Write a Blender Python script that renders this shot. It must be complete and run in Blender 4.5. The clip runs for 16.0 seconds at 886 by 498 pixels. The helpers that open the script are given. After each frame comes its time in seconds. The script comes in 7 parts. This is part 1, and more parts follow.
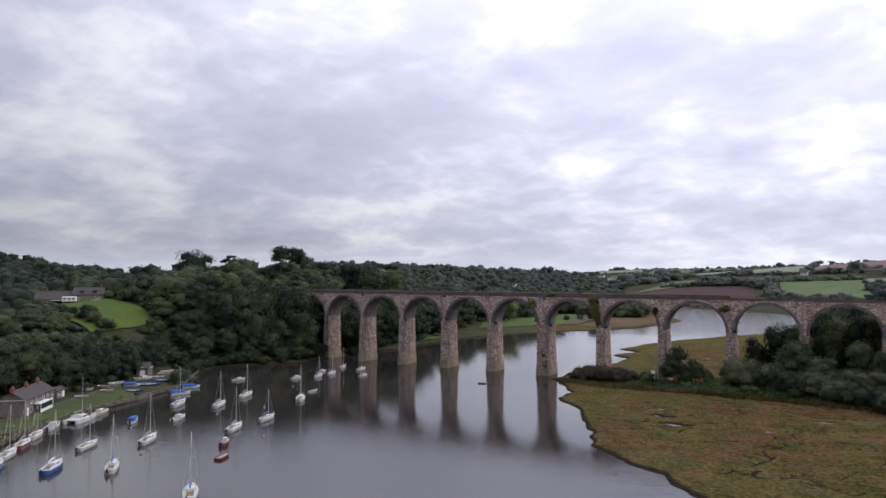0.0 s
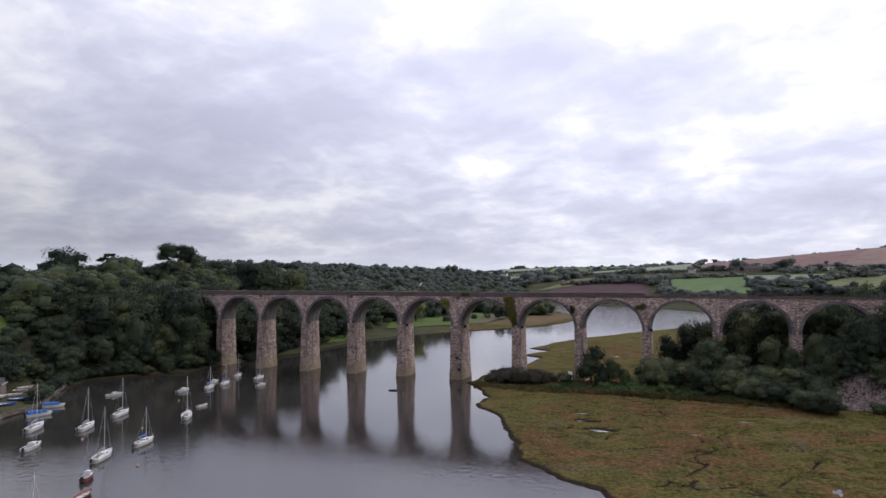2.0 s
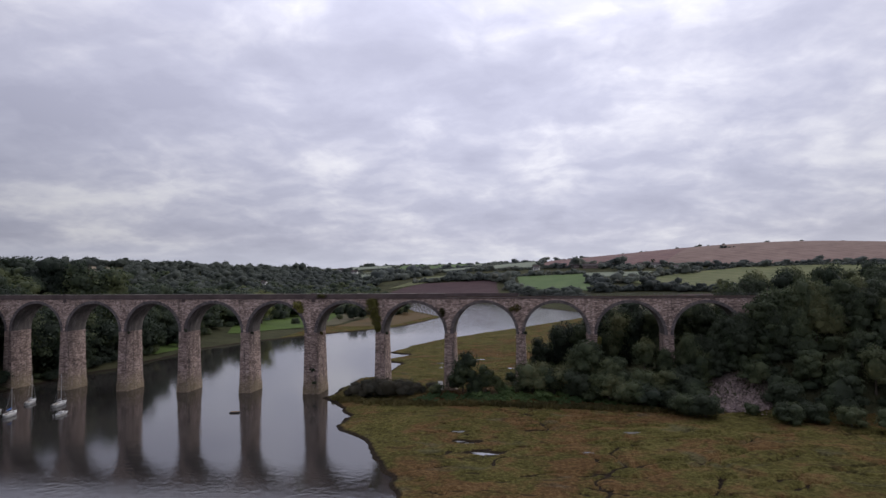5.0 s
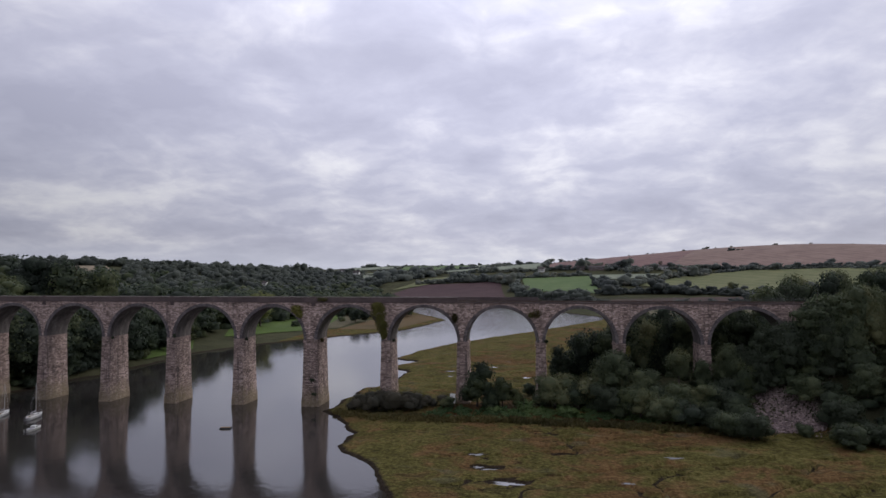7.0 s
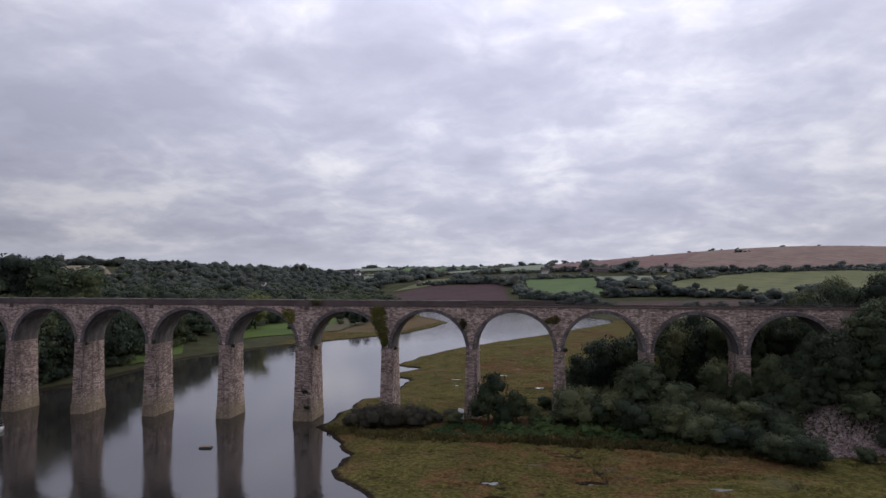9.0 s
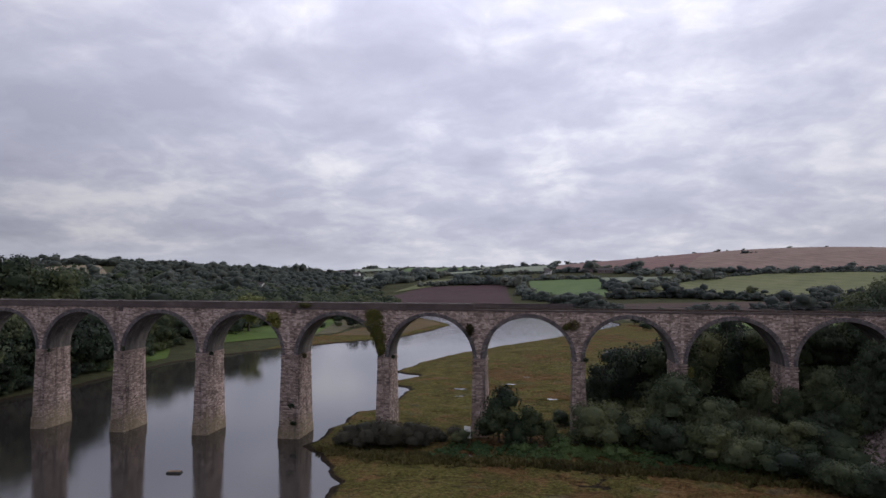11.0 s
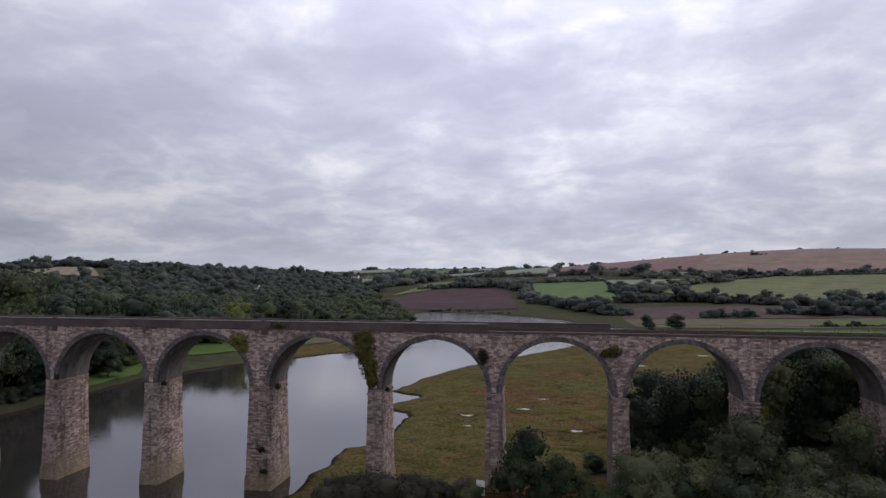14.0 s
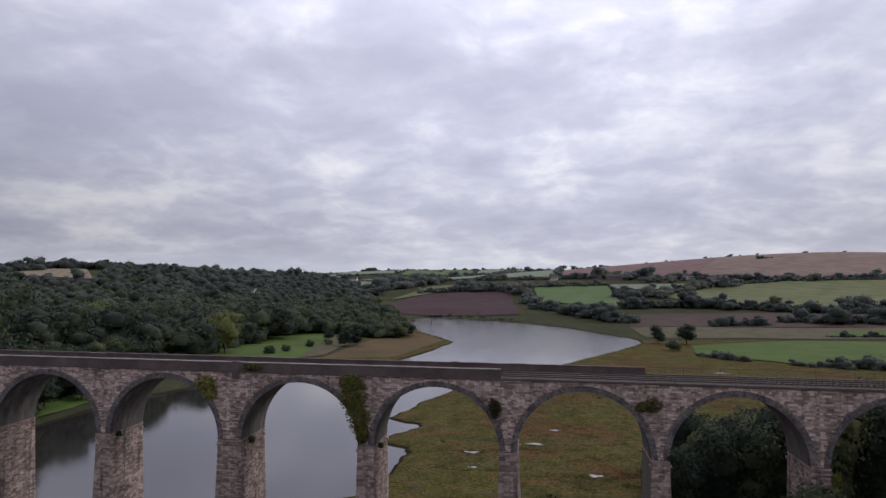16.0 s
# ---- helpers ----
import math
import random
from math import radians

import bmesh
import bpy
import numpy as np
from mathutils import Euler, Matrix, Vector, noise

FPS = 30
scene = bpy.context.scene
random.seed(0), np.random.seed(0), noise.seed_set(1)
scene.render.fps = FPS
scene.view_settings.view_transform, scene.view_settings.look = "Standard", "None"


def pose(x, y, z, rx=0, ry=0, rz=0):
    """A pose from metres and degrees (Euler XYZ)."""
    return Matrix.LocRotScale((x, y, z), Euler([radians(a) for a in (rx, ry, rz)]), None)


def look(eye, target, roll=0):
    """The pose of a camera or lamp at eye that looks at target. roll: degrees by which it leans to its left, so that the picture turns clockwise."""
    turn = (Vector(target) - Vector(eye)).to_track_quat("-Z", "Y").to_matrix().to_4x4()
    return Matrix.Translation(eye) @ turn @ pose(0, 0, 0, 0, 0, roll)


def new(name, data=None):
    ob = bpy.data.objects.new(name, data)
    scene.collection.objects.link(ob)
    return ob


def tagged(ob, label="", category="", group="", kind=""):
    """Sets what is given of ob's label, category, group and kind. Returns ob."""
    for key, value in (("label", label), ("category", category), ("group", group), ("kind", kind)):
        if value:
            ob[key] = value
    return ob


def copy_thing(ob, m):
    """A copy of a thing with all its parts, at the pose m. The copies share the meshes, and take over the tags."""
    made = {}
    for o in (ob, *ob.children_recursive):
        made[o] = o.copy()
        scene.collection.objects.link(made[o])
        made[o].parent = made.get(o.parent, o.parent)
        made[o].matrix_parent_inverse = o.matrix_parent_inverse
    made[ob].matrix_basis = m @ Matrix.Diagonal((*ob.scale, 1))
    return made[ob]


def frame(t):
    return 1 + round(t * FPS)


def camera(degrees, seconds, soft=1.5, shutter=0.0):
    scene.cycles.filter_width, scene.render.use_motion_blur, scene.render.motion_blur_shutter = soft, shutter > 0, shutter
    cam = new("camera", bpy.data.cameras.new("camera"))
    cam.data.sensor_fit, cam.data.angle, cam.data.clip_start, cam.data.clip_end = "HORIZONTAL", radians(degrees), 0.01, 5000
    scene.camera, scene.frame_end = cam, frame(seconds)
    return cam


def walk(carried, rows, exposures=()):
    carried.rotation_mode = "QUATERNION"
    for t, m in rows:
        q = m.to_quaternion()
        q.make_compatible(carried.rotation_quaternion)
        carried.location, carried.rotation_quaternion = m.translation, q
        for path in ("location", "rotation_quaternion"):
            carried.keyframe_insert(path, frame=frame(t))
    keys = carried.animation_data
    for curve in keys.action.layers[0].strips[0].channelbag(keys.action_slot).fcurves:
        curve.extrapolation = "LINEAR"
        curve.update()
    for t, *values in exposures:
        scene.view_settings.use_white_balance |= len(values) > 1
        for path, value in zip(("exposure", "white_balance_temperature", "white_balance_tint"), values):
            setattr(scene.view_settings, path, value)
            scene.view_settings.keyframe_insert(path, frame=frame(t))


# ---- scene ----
cam = camera(69.77, 16.0)
PATH = [
    (0, (85.232, -209.303, 34.144), (33.790, -123.671, 38.706), -0.228),
    (0.5, (82.888, -206.487, 34.053), (31.526, -120.814, 38.737), -0.260),
    (1, (80.635, -203.579, 34.005), (29.396, -117.834, 38.743), -0.294),
    (1.3, (79.338, -201.781, 33.999), (28.916, -115.552, 38.703), -0.324),
    (1.4, (78.907, -201.182, 33.997), (28.835, -114.748, 38.687), -0.335),
    (1.5, (78.474, -200.582, 33.995), (30.162, -113.149, 38.623), -0.367),
    (1.6, (78.061, -199.966, 34.001), (34.897, -109.873, 38.479), -0.453),
    (1.7, (77.647, -199.351, 34.006), (39.243, -107.121, 38.350), -0.532),
    (2, (76.407, -197.502, 34.020), (38.544, -105.048, 38.343), -0.556),
    (2.5, (74.437, -194.338, 34.071), (39.773, -100.635, 38.327), -0.609),
    (3, (72.564, -191.099, 34.138), (42.380, -95.852, 38.258), -0.817),
    (3.1, (72.201, -190.413, 34.164), (42.469, -95.023, 38.260), -0.822),
    (3.2, (71.838, -189.727, 34.190), (44.714, -93.558, 38.176), -0.867),
    (3.3, (71.475, -189.040, 34.215), (51.203, -91.187, 37.924), -0.988),
    (3.4, (71.111, -188.354, 34.241), (56.204, -89.533, 37.733), -1.079),
    (3.5, (70.748, -187.668, 34.267), (56.150, -88.800, 37.743), -1.083),
    (4, (69.030, -184.167, 34.395), (54.306, -85.321, 37.950), -1.016),
    (6.5, (61.850, -165.740, 34.822), (46.602, -66.981, 38.595), -0.518),
    (7, (60.678, -161.897, 34.838), (45.403, -63.146, 38.689), -0.447),
    (7.5, (59.584, -158.010, 34.833), (44.257, -59.269, 38.756), -0.346),
    (8, (58.566, -154.084, 34.808), (43.206, -55.350, 38.778), -0.352),
    (8.5, (57.616, -150.122, 34.773), (42.218, -51.397, 38.824), -0.264),
    (9, (56.729, -146.127, 34.734), (41.319, -47.405, 38.783), -0.257),
    (11.5, (52.595, -125.343, 34.446), (37.047, -26.649, 38.658), -0.074),
    (12, (51.770, -121.104, 34.581), (36.218, -22.413, 38.847), -0.050),
    (12.5, (50.949, -116.860, 34.831), (35.404, -18.173, 39.214), -0.114),
    (13, (50.118, -112.616, 35.215), (34.566, -13.930, 39.578), -0.117),
    (13.5, (49.268, -108.377, 35.756), (33.669, -9.698, 40.115), -0.100),
    (14, (48.386, -104.146, 36.474), (32.820, -5.459, 40.788), -0.097),
    (14.5, (47.679, -100.028, 37.375), (32.115, -1.343, 41.729), -0.163),
    (15, (46.915, -95.927, 38.489), (31.297, 2.745, 42.962), -0.169),
    (15.5, (46.079, -91.847, 39.833), (30.520, 6.836, 44.268), -0.144),
    (16, (45.155, -87.793, 41.418), (29.645, 10.904, 45.703), 0.048),
]
walk(cam, [(t, look(eye, target, roll)) for t, eye, target, roll in PATH],
     [(0, 0.48), (1.5, 0.49), (2.2, 0.46), (3, 0.35), (3.5, 0.23), (7, 0.04), (16, 0.04)])

# ---- world and light ----
SUN_DIR = Vector((0.74, 0.30, 0.60)).normalized()
SUN_EL, SUN_ROT = math.asin(SUN_DIR.z), math.atan2(SUN_DIR.x, SUN_DIR.y)


class G:
    """A small helper to wire shader nodes."""

    def __init__(self, tree):
        self.t = tree
        tree.nodes.clear()

    def n(self, kind, **kw):
        node = self.t.nodes.new(kind)
        for k, v in kw.items():
            if k in node.inputs:
                sock = node.inputs[k]
                if isinstance(v, bpy.types.NodeSocket):
                    self.t.links.new(v, sock)
                else:
                    sock.default_value = v
        return node

    def link(self, a, b):
        self.t.links.new(a, b)

    def put(self, v, sock):
        if isinstance(v, bpy.types.NodeSocket):
            self.t.links.new(v, sock)
        else:
            sock.default_value = v

    def math(self, op, a, b=0.0, c=0.0):
        m = self.t.nodes.new("ShaderNodeMath")
        m.operation = op
        for v, s in zip((a, b, c), m.inputs):
            self.put(v, s)
        return m.outputs[0]

    def vmath(self, op, a, b=(0, 0, 0)):
        m = self.t.nodes.new("ShaderNodeVectorMath")
        m.operation = op
        self.put(a, m.inputs[0])
        self.put(b, m.inputs[1])
        return m.outputs[0]

    def noise(self, vec, scale, detail=4.0, rough=0.55, distort=0.0):
        m = self.t.nodes.new("ShaderNodeTexNoise")
        self.link(vec, m.inputs["Vector"])
        for k, v in (("Scale", scale), ("Detail", detail), ("Roughness", rough), ("Distortion", distort)):
            m.inputs[k].default_value = v
        return m.outputs["Fac"]

    def ramp(self, fac, stops):
        m = self.t.nodes.new("ShaderNodeValToRGB")
        self.put(fac, m.inputs["Fac"])
        el = m.color_ramp.elements
        while len(el) < len(stops):
            el.new(0.5)
        for e, (p, c) in zip(el, stops):
            e.position = p
            e.color = (*c, 1) if isinstance(c, tuple) else (c, c, c, 1)
        return m.outputs["Color"]

    def mix(self, fac, a, b, blend="MIX"):
        m = self.t.nodes.new("ShaderNodeMix")
        m.data_type, m.blend_type = "RGBA", blend
        self.put(fac, m.inputs[0])
        for v, s in ((a, m.inputs[6]), (b, m.inputs[7])):
            self.put((*v, 1) if isinstance(v, tuple) and len(v) == 3 else v, s)
        return m.outputs[2]


def build_world():
    world = bpy.data.worlds.new("overcast_sky")
    scene.world = world
    world.use_nodes = True
    g = G(world.node_tree)
    way = g.n("ShaderNodeTexCoord").outputs["Generated"]
    sep = g.n("ShaderNodeSeparateXYZ", Vector=way)
    up = g.math("ADD", g.math("MAXIMUM", sep.outputs["Z"], 0.0), 0.27)
    flat = g.n("ShaderNodeCombineXYZ", X=g.math("DIVIDE", sep.outputs["X"], up), Y=g.math("DIVIDE", sep.outputs["Y"], up), Z=2.7).outputs[0]
    warp = g.vmath("ADD", flat, g.vmath("MULTIPLY", g.n("ShaderNodeTexNoise", Vector=flat, Scale=2.6, Detail=3.0).outputs["Color"], (0.20, 0.20, 0)))
    big = g.noise(warp, 1.3, 2.0, 0.5)
    mid = g.noise(warp, 3.4, 4.0, 0.52)
    fine = g.noise(warp, 10.0, 5.0, 0.58)
    thick = g.math("ADD", g.math("MULTIPLY", big, 0.42), g.math("ADD", g.math("MULTIPLY", mid, 0.40), g.math("MULTIPLY", fine, 0.18)))
    cloud = g.ramp(thick, [(0.36, (0.50, 0.505, 0.645)), (0.46, (0.585, 0.59, 0.735)), (0.52, (0.69, 0.69, 0.82)), (0.58, (0.84, 0.835, 0.93)), (0.64, (0.955, 0.948, 1.005))])
    # the layer glows ahead and behind, dims to the sides and thickens towards the horizon
    sunward = g.n("ShaderNodeVectorMath")
    sunward.operation = "DOT_PRODUCT"
    g.link(way, sunward.inputs[0])
    sunward.inputs[1].default_value = Vector((0.02, 0.85, 0.50)).normalized()
    glow = g.math("POWER", g.math("ADD", g.math("MULTIPLY", sunward.outputs["Value"], 0.5), 0.5), 4.5)
    lift = g.math("ADD", g.math("MULTIPLY", glow, 0.70), 0.47)
    lift = g.math("ADD", lift, g.math("MULTIPLY", g.math("MAXIMUM", g.math("MULTIPLY", sep.outputs["Y"], -1.0), 0.0), 0.20))
    west = g.math("MULTIPLY", g.ramp(g.math("MULTIPLY", sep.outputs["X"], -1.0), [(0.15, 0.0), (0.75, 1.0)]), g.ramp(sep.outputs["Z"], [(0.10, 1.0), (0.30, 0.0)]))
    lift = g.math("MULTIPLY", lift, g.math("SUBTRACT", 1.0, g.math("MULTIPLY", west, 0.16)))
    east = g.ramp(sep.outputs["X"], [(0.10, 0.0), (0.60, 1.0)])
    lift = g.math("MULTIPLY", lift, g.math("SUBTRACT", 1.0, g.math("MULTIPLY", east, 0.12)))
    high = g.ramp(sep.outputs["Z"], [(0.33, 0.0), (0.75, 1.0)])
    lift = g.math("MULTIPLY", lift, g.math("ADD", 1.0, g.math("MULTIPLY", high, 1.0)))
    cloud = g.mix(1.0, cloud, g.n("ShaderNodeCombineXYZ", X=lift, Y=lift, Z=lift).outputs[0], "MULTIPLY")
    veil = g.ramp(sep.outputs["Z"], [(0.0, 0.80), (0.12, 0.86), (0.26, 1.0)])
    cloud = g.mix(1.0, cloud, veil, "MULTIPLY")
    low = g.ramp(sep.outputs["Z"], [(0.0, 1.0), (0.055, 0.0)])
    cloud = g.mix(g.math("MULTIPLY", low, 0.55), cloud, (0.58, 0.61, 0.72))
    sky = g.n("ShaderNodeTexSky")
    sky.sky_type, sky.sun_disc = "NISHITA", False
    sky.sun_elevation, sky.sun_rotation = SUN_EL, SUN_ROT
    clear = g.mix(1.0, sky.outputs["Color"], (0.1, 0.1, 0.1), "MULTIPLY")
    both = g.mix(0.94, clear, cloud)
    bg = g.n("ShaderNodeBackground", Color=both, Strength=SKY)
    g.link(bg.outputs[0], g.n("ShaderNodeOutputWorld").inputs["Surface"])


SKY = 1.03
build_world()
sun = new("sun", bpy.data.lights.new("sun", "SUN"))
sun.data.energy, sun.data.angle, sun.data.color = 1.2, radians(25), (1.0, 0.96, 0.92)
sun.matrix_world = look((0, 0, 200), Vector((0, 0, 200)) - SUN_DIR)


# ---- materials ----
def material(name, colours, scale=1.0, rough=0.85, grain=6.0, bump=0.3, metal=0.0, depth=0.03, streak=0.0, piece=0.0, thing=0.0, spec=0.3):
    """Stains at one scale and grain at another; colours from dark to light. streak: stains that run down; piece and thing: shift from piece to piece."""
    m = bpy.data.materials.new(name)
    m.use_nodes = True
    g = G(m.node_tree)
    geo = g.n("ShaderNodeNewGeometry")
    where = geo.outputs["Position"]
    if streak:
        where = g.vmath("MULTIPLY", where, (1.0, 1.0, streak))
    a, b = g.noise(where, scale, 5.0), g.noise(where, scale * grain, 4.0, 0.65)
    fac = g.math("ADD", g.math("MULTIPLY", a, 0.6), g.math("MULTIPLY", b, 0.4))
    if piece:
        fac = g.math("ADD", fac, g.math("MULTIPLY", g.math("SUBTRACT", geo.outputs["Random Per Island"], 0.5), piece))
    if thing:
        info = g.n("ShaderNodeObjectInfo")
        fac = g.math("ADD", fac, g.math("MULTIPLY", g.math("SUBTRACT", info.outputs["Random"], 0.5), thing))
    lo, hi = 0.30, 0.70
    stops = [(lo + (hi - lo) * i / max(1, len(colours) - 1), c) for i, c in enumerate(colours)]
    p = g.n("ShaderNodeBsdfPrincipled", Roughness=rough, Metallic=metal)
    p.inputs["Specular IOR Level"].default_value = spec
    g.link(g.ramp(fac, stops), p.inputs["Base Color"])
    if bump:
        bm = g.n("ShaderNodeBump", Strength=bump, Distance=depth, Height=b)
        g.link(bm.outputs[0], p.inputs["Normal"])
    g.link(p.outputs[0], g.n("ShaderNodeOutputMaterial").inputs["Surface"])
    return m


def stone_material(name, piece, thing, pale=1.0, damp=0.75):
    """Coursed pinkish rubble: each stone a little different, dark runs of damp, pale lime and yellow lichen."""
    m = bpy.data.materials.new(name)
    m.use_nodes = True
    g = G(m.node_tree)
    geo, info = g.n("ShaderNodeNewGeometry"), g.n("ShaderNodeObjectInfo")
    where = geo.outputs["Position"]
    own = g.math("MULTIPLY", g.math("SUBTRACT", geo.outputs["Random Per Island"], 0.5), piece)
    own = g.math("ADD", own, g.math("MULTIPLY", g.math("SUBTRACT", info.outputs["Random"], 0.5), thing))
    soft, grit = g.noise(where, 0.35, 4.0), g.noise(where, 5.0, 4.0, 0.65)
    fac = g.math("ADD", g.math("ADD", g.math("MULTIPLY", soft, 0.6), g.math("MULTIPLY", grit, 0.4)), own)
    base = g.ramp(fac, [(0.26, (0.108, 0.080, 0.070)), (0.42, (0.224, 0.166, 0.145)), (0.56, (0.322, 0.243, 0.212)), (0.74, (0.500, 0.396, 0.352))])
    runs = g.noise(g.vmath("MULTIPLY", where, (1.1, 1.1, 0.07)), 1.0, 4.0, 0.6)
    base = g.mix(1.0, base, (pale, pale, 1.02 * pale), "MULTIPLY")
    base = g.mix(g.ramp(runs, [(0.53, 0.0), (0.69, damp)]), base, (0.055, 0.048, 0.047))
    lime = g.noise(g.vmath("ADD", g.vmath("MULTIPLY", where, (0.9, 0.9, 0.16)), (31, 7, 3)), 1.3, 5.0, 0.7)
    base = g.mix(g.ramp(lime, [(0.62, 0.0), (0.72, 0.55)]), base, (0.46, 0.43, 0.40))
    z = g.n("ShaderNodeSeparateXYZ", Vector=where).outputs["Z"]
    low = g.ramp(g.math("ADD", g.math("DIVIDE", z, 12.0), g.math("MULTIPLY", g.math("SUBTRACT", g.noise(where, 0.5, 4.0), 0.5), 0.9)), [(0.12, 0.65), (0.50, 0.0)])
    base = g.mix(low, base, (0.215, 0.175, 0.105))
    p = g.n("ShaderNodeBsdfPrincipled", Roughness=0.9)
    p.inputs["Specular IOR Level"].default_value = 0.25
    g.link(base, p.inputs["Base Color"])
    g.link(g.n("ShaderNodeBump", Strength=0.7, Distance=0.03, Height=grit).outputs[0], p.inputs["Normal"])
    g.link(p.outputs[0], g.n("ShaderNodeOutputMaterial").inputs["Surface"])
    return m


STONE = stone_material("pink_grey_rubble_stone", 0.38, 0.05)
STONE_PIECE = stone_material("single_rubble_stone", 0.0, 0.34)
WALL_STONE = stone_material("pale_pointed_wall_stone", 0.42, 0.05, 1.32, 0.55)
MORTAR = material("dark_mortar", [(0.075, 0.062, 0.058), (0.15, 0.125, 0.115)], 0.6, 0.95, 8, 0.5, streak=0.4)
RING = material("dark_brick_arch_ring", [(0.059, 0.053, 0.057), (0.121, 0.105, 0.109), (0.232, 0.202, 0.198)], 0.5, 0.9, 9, 0.5, piece=0.2)
# soffit: darker than the wall stone, with pale streaks
SOFFIT = material("dark_streaked_soffit", [(0.041, 0.037, 0.036), (0.081, 0.071, 0.069), (0.138, 0.121, 0.115), (0.299, 0.276, 0.265)], 0.7, 0.95, 6, 0.6, streak=0.16)
PARAPET = material("brown_weathered_parapet", [(0.053, 0.040, 0.040), (0.096, 0.072, 0.071), (0.150, 0.115, 0.110)], 0.3, 0.9, 12, 0.4)
COPING = material("lichened_coping", [(0.117, 0.104, 0.096), (0.221, 0.202, 0.186), (0.325, 0.305, 0.280)], 0.5, 0.9, 8, 0.4)
BALLAST = material("railway_ballast", [(0.045, 0.038, 0.035), (0.10, 0.086, 0.080)], 0.5, 0.95, 14, 0.8)
RUST = material("rusty_steel", [(0.05, 0.035, 0.03), (0.12, 0.08, 0.065)], 1.0, 0.6, 6, 0.2, metal=0.6)
SLEEPER = material("weathered_sleeper", [(0.05, 0.042, 0.036), (0.12, 0.10, 0.09)], 1.0, 0.9, 8, 0.3)
RAIL_PAINT = material("dull_grey_railing", [(0.06, 0.06, 0.06), (0.12, 0.12, 0.12)], 1.0, 0.6, 6, 0.1, metal=0.3)
BARK = material("grey_brown_bark", [(0.05, 0.042, 0.034), (0.12, 0.10, 0.085)], 1.2, 0.95, 6, 0.8, streak=0.3, depth=0.1)


def leaf_material(name, colours, big=0.05, vary=1.0):
    m = bpy.data.materials.new(name)
    m.use_nodes = True
    g = G(m.node_tree)
    geo, info = g.n("ShaderNodeNewGeometry"), g.n("ShaderNodeObjectInfo")
    a = g.noise(geo.outputs["Position"], big, 2.0)
    b = g.noise(geo.outputs["Position"], 0.55, 3.0)
    fac = g.math("ADD", g.math("MULTIPLY", g.math("SUBTRACT", a, 0.5), vary), g.math("MULTIPLY", b, 0.40))
    fac = g.math("ADD", g.math("ADD", fac, 0.22), g.math("MULTIPLY", geo.outputs["Random Per Island"], 0.10))
    fac = g.math("ADD", fac, g.math("MULTIPLY", g.math("SUBTRACT", info.outputs["Random"], 0.5), 0.34))
    cell = g.n("ShaderNodeTexVoronoi", Vector=g.vmath("MULTIPLY", geo.outputs["Position"], (1, 1, 0.15)), Scale=0.085).outputs["Color"]
    fac = g.math("ADD", fac, g.math("MULTIPLY", g.math("SUBTRACT", g.n("ShaderNodeSeparateXYZ", Vector=cell).outputs["X"], 0.5), 0.22))
    stops = [(0.30 + 0.42 * i / (len(colours) - 1), c) for i, c in enumerate(colours)]
    p = g.n("ShaderNodeBsdfPrincipled", Roughness=0.7)
    p.inputs["Specular IOR Level"].default_value = 0.25
    colour = g.ramp(fac, stops)
    g.link(colour, p.inputs["Base Color"])
    thin = g.n("ShaderNodeBsdfTranslucent", Color=colour)
    both = g.n("ShaderNodeMixShader")
    both.inputs[0].default_value = 0.38
    g.link(p.outputs[0], both.inputs[1]), g.link(thin.outputs[0], both.inputs[2])
    g.link(both.outputs[0], g.n("ShaderNodeOutputMaterial").inputs["Surface"])
    return m


LEAF = leaf_material("broadleaf_green", [(0.033, 0.044, 0.026), (0.053, 0.070, 0.037), (0.083, 0.100, 0.051), (0.128, 0.132, 0.062)])
LEAF_DARK = leaf_material("dark_conifer_green", [(0.018, 0.031, 0.018), (0.031, 0.049, 0.026), (0.047, 0.068, 0.033)])
# LEAF_FAR and LEAF_RIDGE: aerial haze is put into these paler, greyer greens
LEAF_FAR = leaf_material("hazed_far_wood_green", [(0.064, 0.076, 0.072), (0.086, 0.101, 0.088), (0.113, 0.128, 0.106), (0.136, 0.138, 0.109)], 0.02)
LEAF_RIDGE = leaf_material("hazed_ridge_green", [(0.040, 0.049, 0.044), (0.053, 0.064, 0.054), (0.069, 0.081, 0.065)], 0.02)
# wood green, darkened so that the west bank's shade is in the colour
LEAF_MID = leaf_material("shaded_woodland_green", [(0.020, 0.030, 0.020), (0.030, 0.043, 0.026), (0.044, 0.060, 0.031), (0.072, 0.086, 0.036)], 0.06, 1.25)
LEAF_LIME = leaf_material("yellow_green_leaf", [(0.057, 0.071, 0.022), (0.107, 0.126, 0.039), (0.156, 0.168, 0.055)])
IVY_LEAF = leaf_material("ivy_green", [(0.150, 0.145, 0.042), (0.250, 0.240, 0.070), (0.350, 0.322, 0.100)])
THORN = leaf_material("brown_green_thorn", [(0.030, 0.031, 0.024), (0.047, 0.046, 0.034), (0.068, 0.062, 0.044)])
REED = leaf_material("straw_marsh_grass", [(0.045, 0.041, 0.015), (0.083, 0.071, 0.026), (0.128, 0.105, 0.041), (0.075, 0.090, 0.030)], 0.03)
BRAMBLE = leaf_material("bramble_green", [(0.048, 0.083, 0.031), (0.083, 0.128, 0.045), (0.124, 0.173, 0.061)])


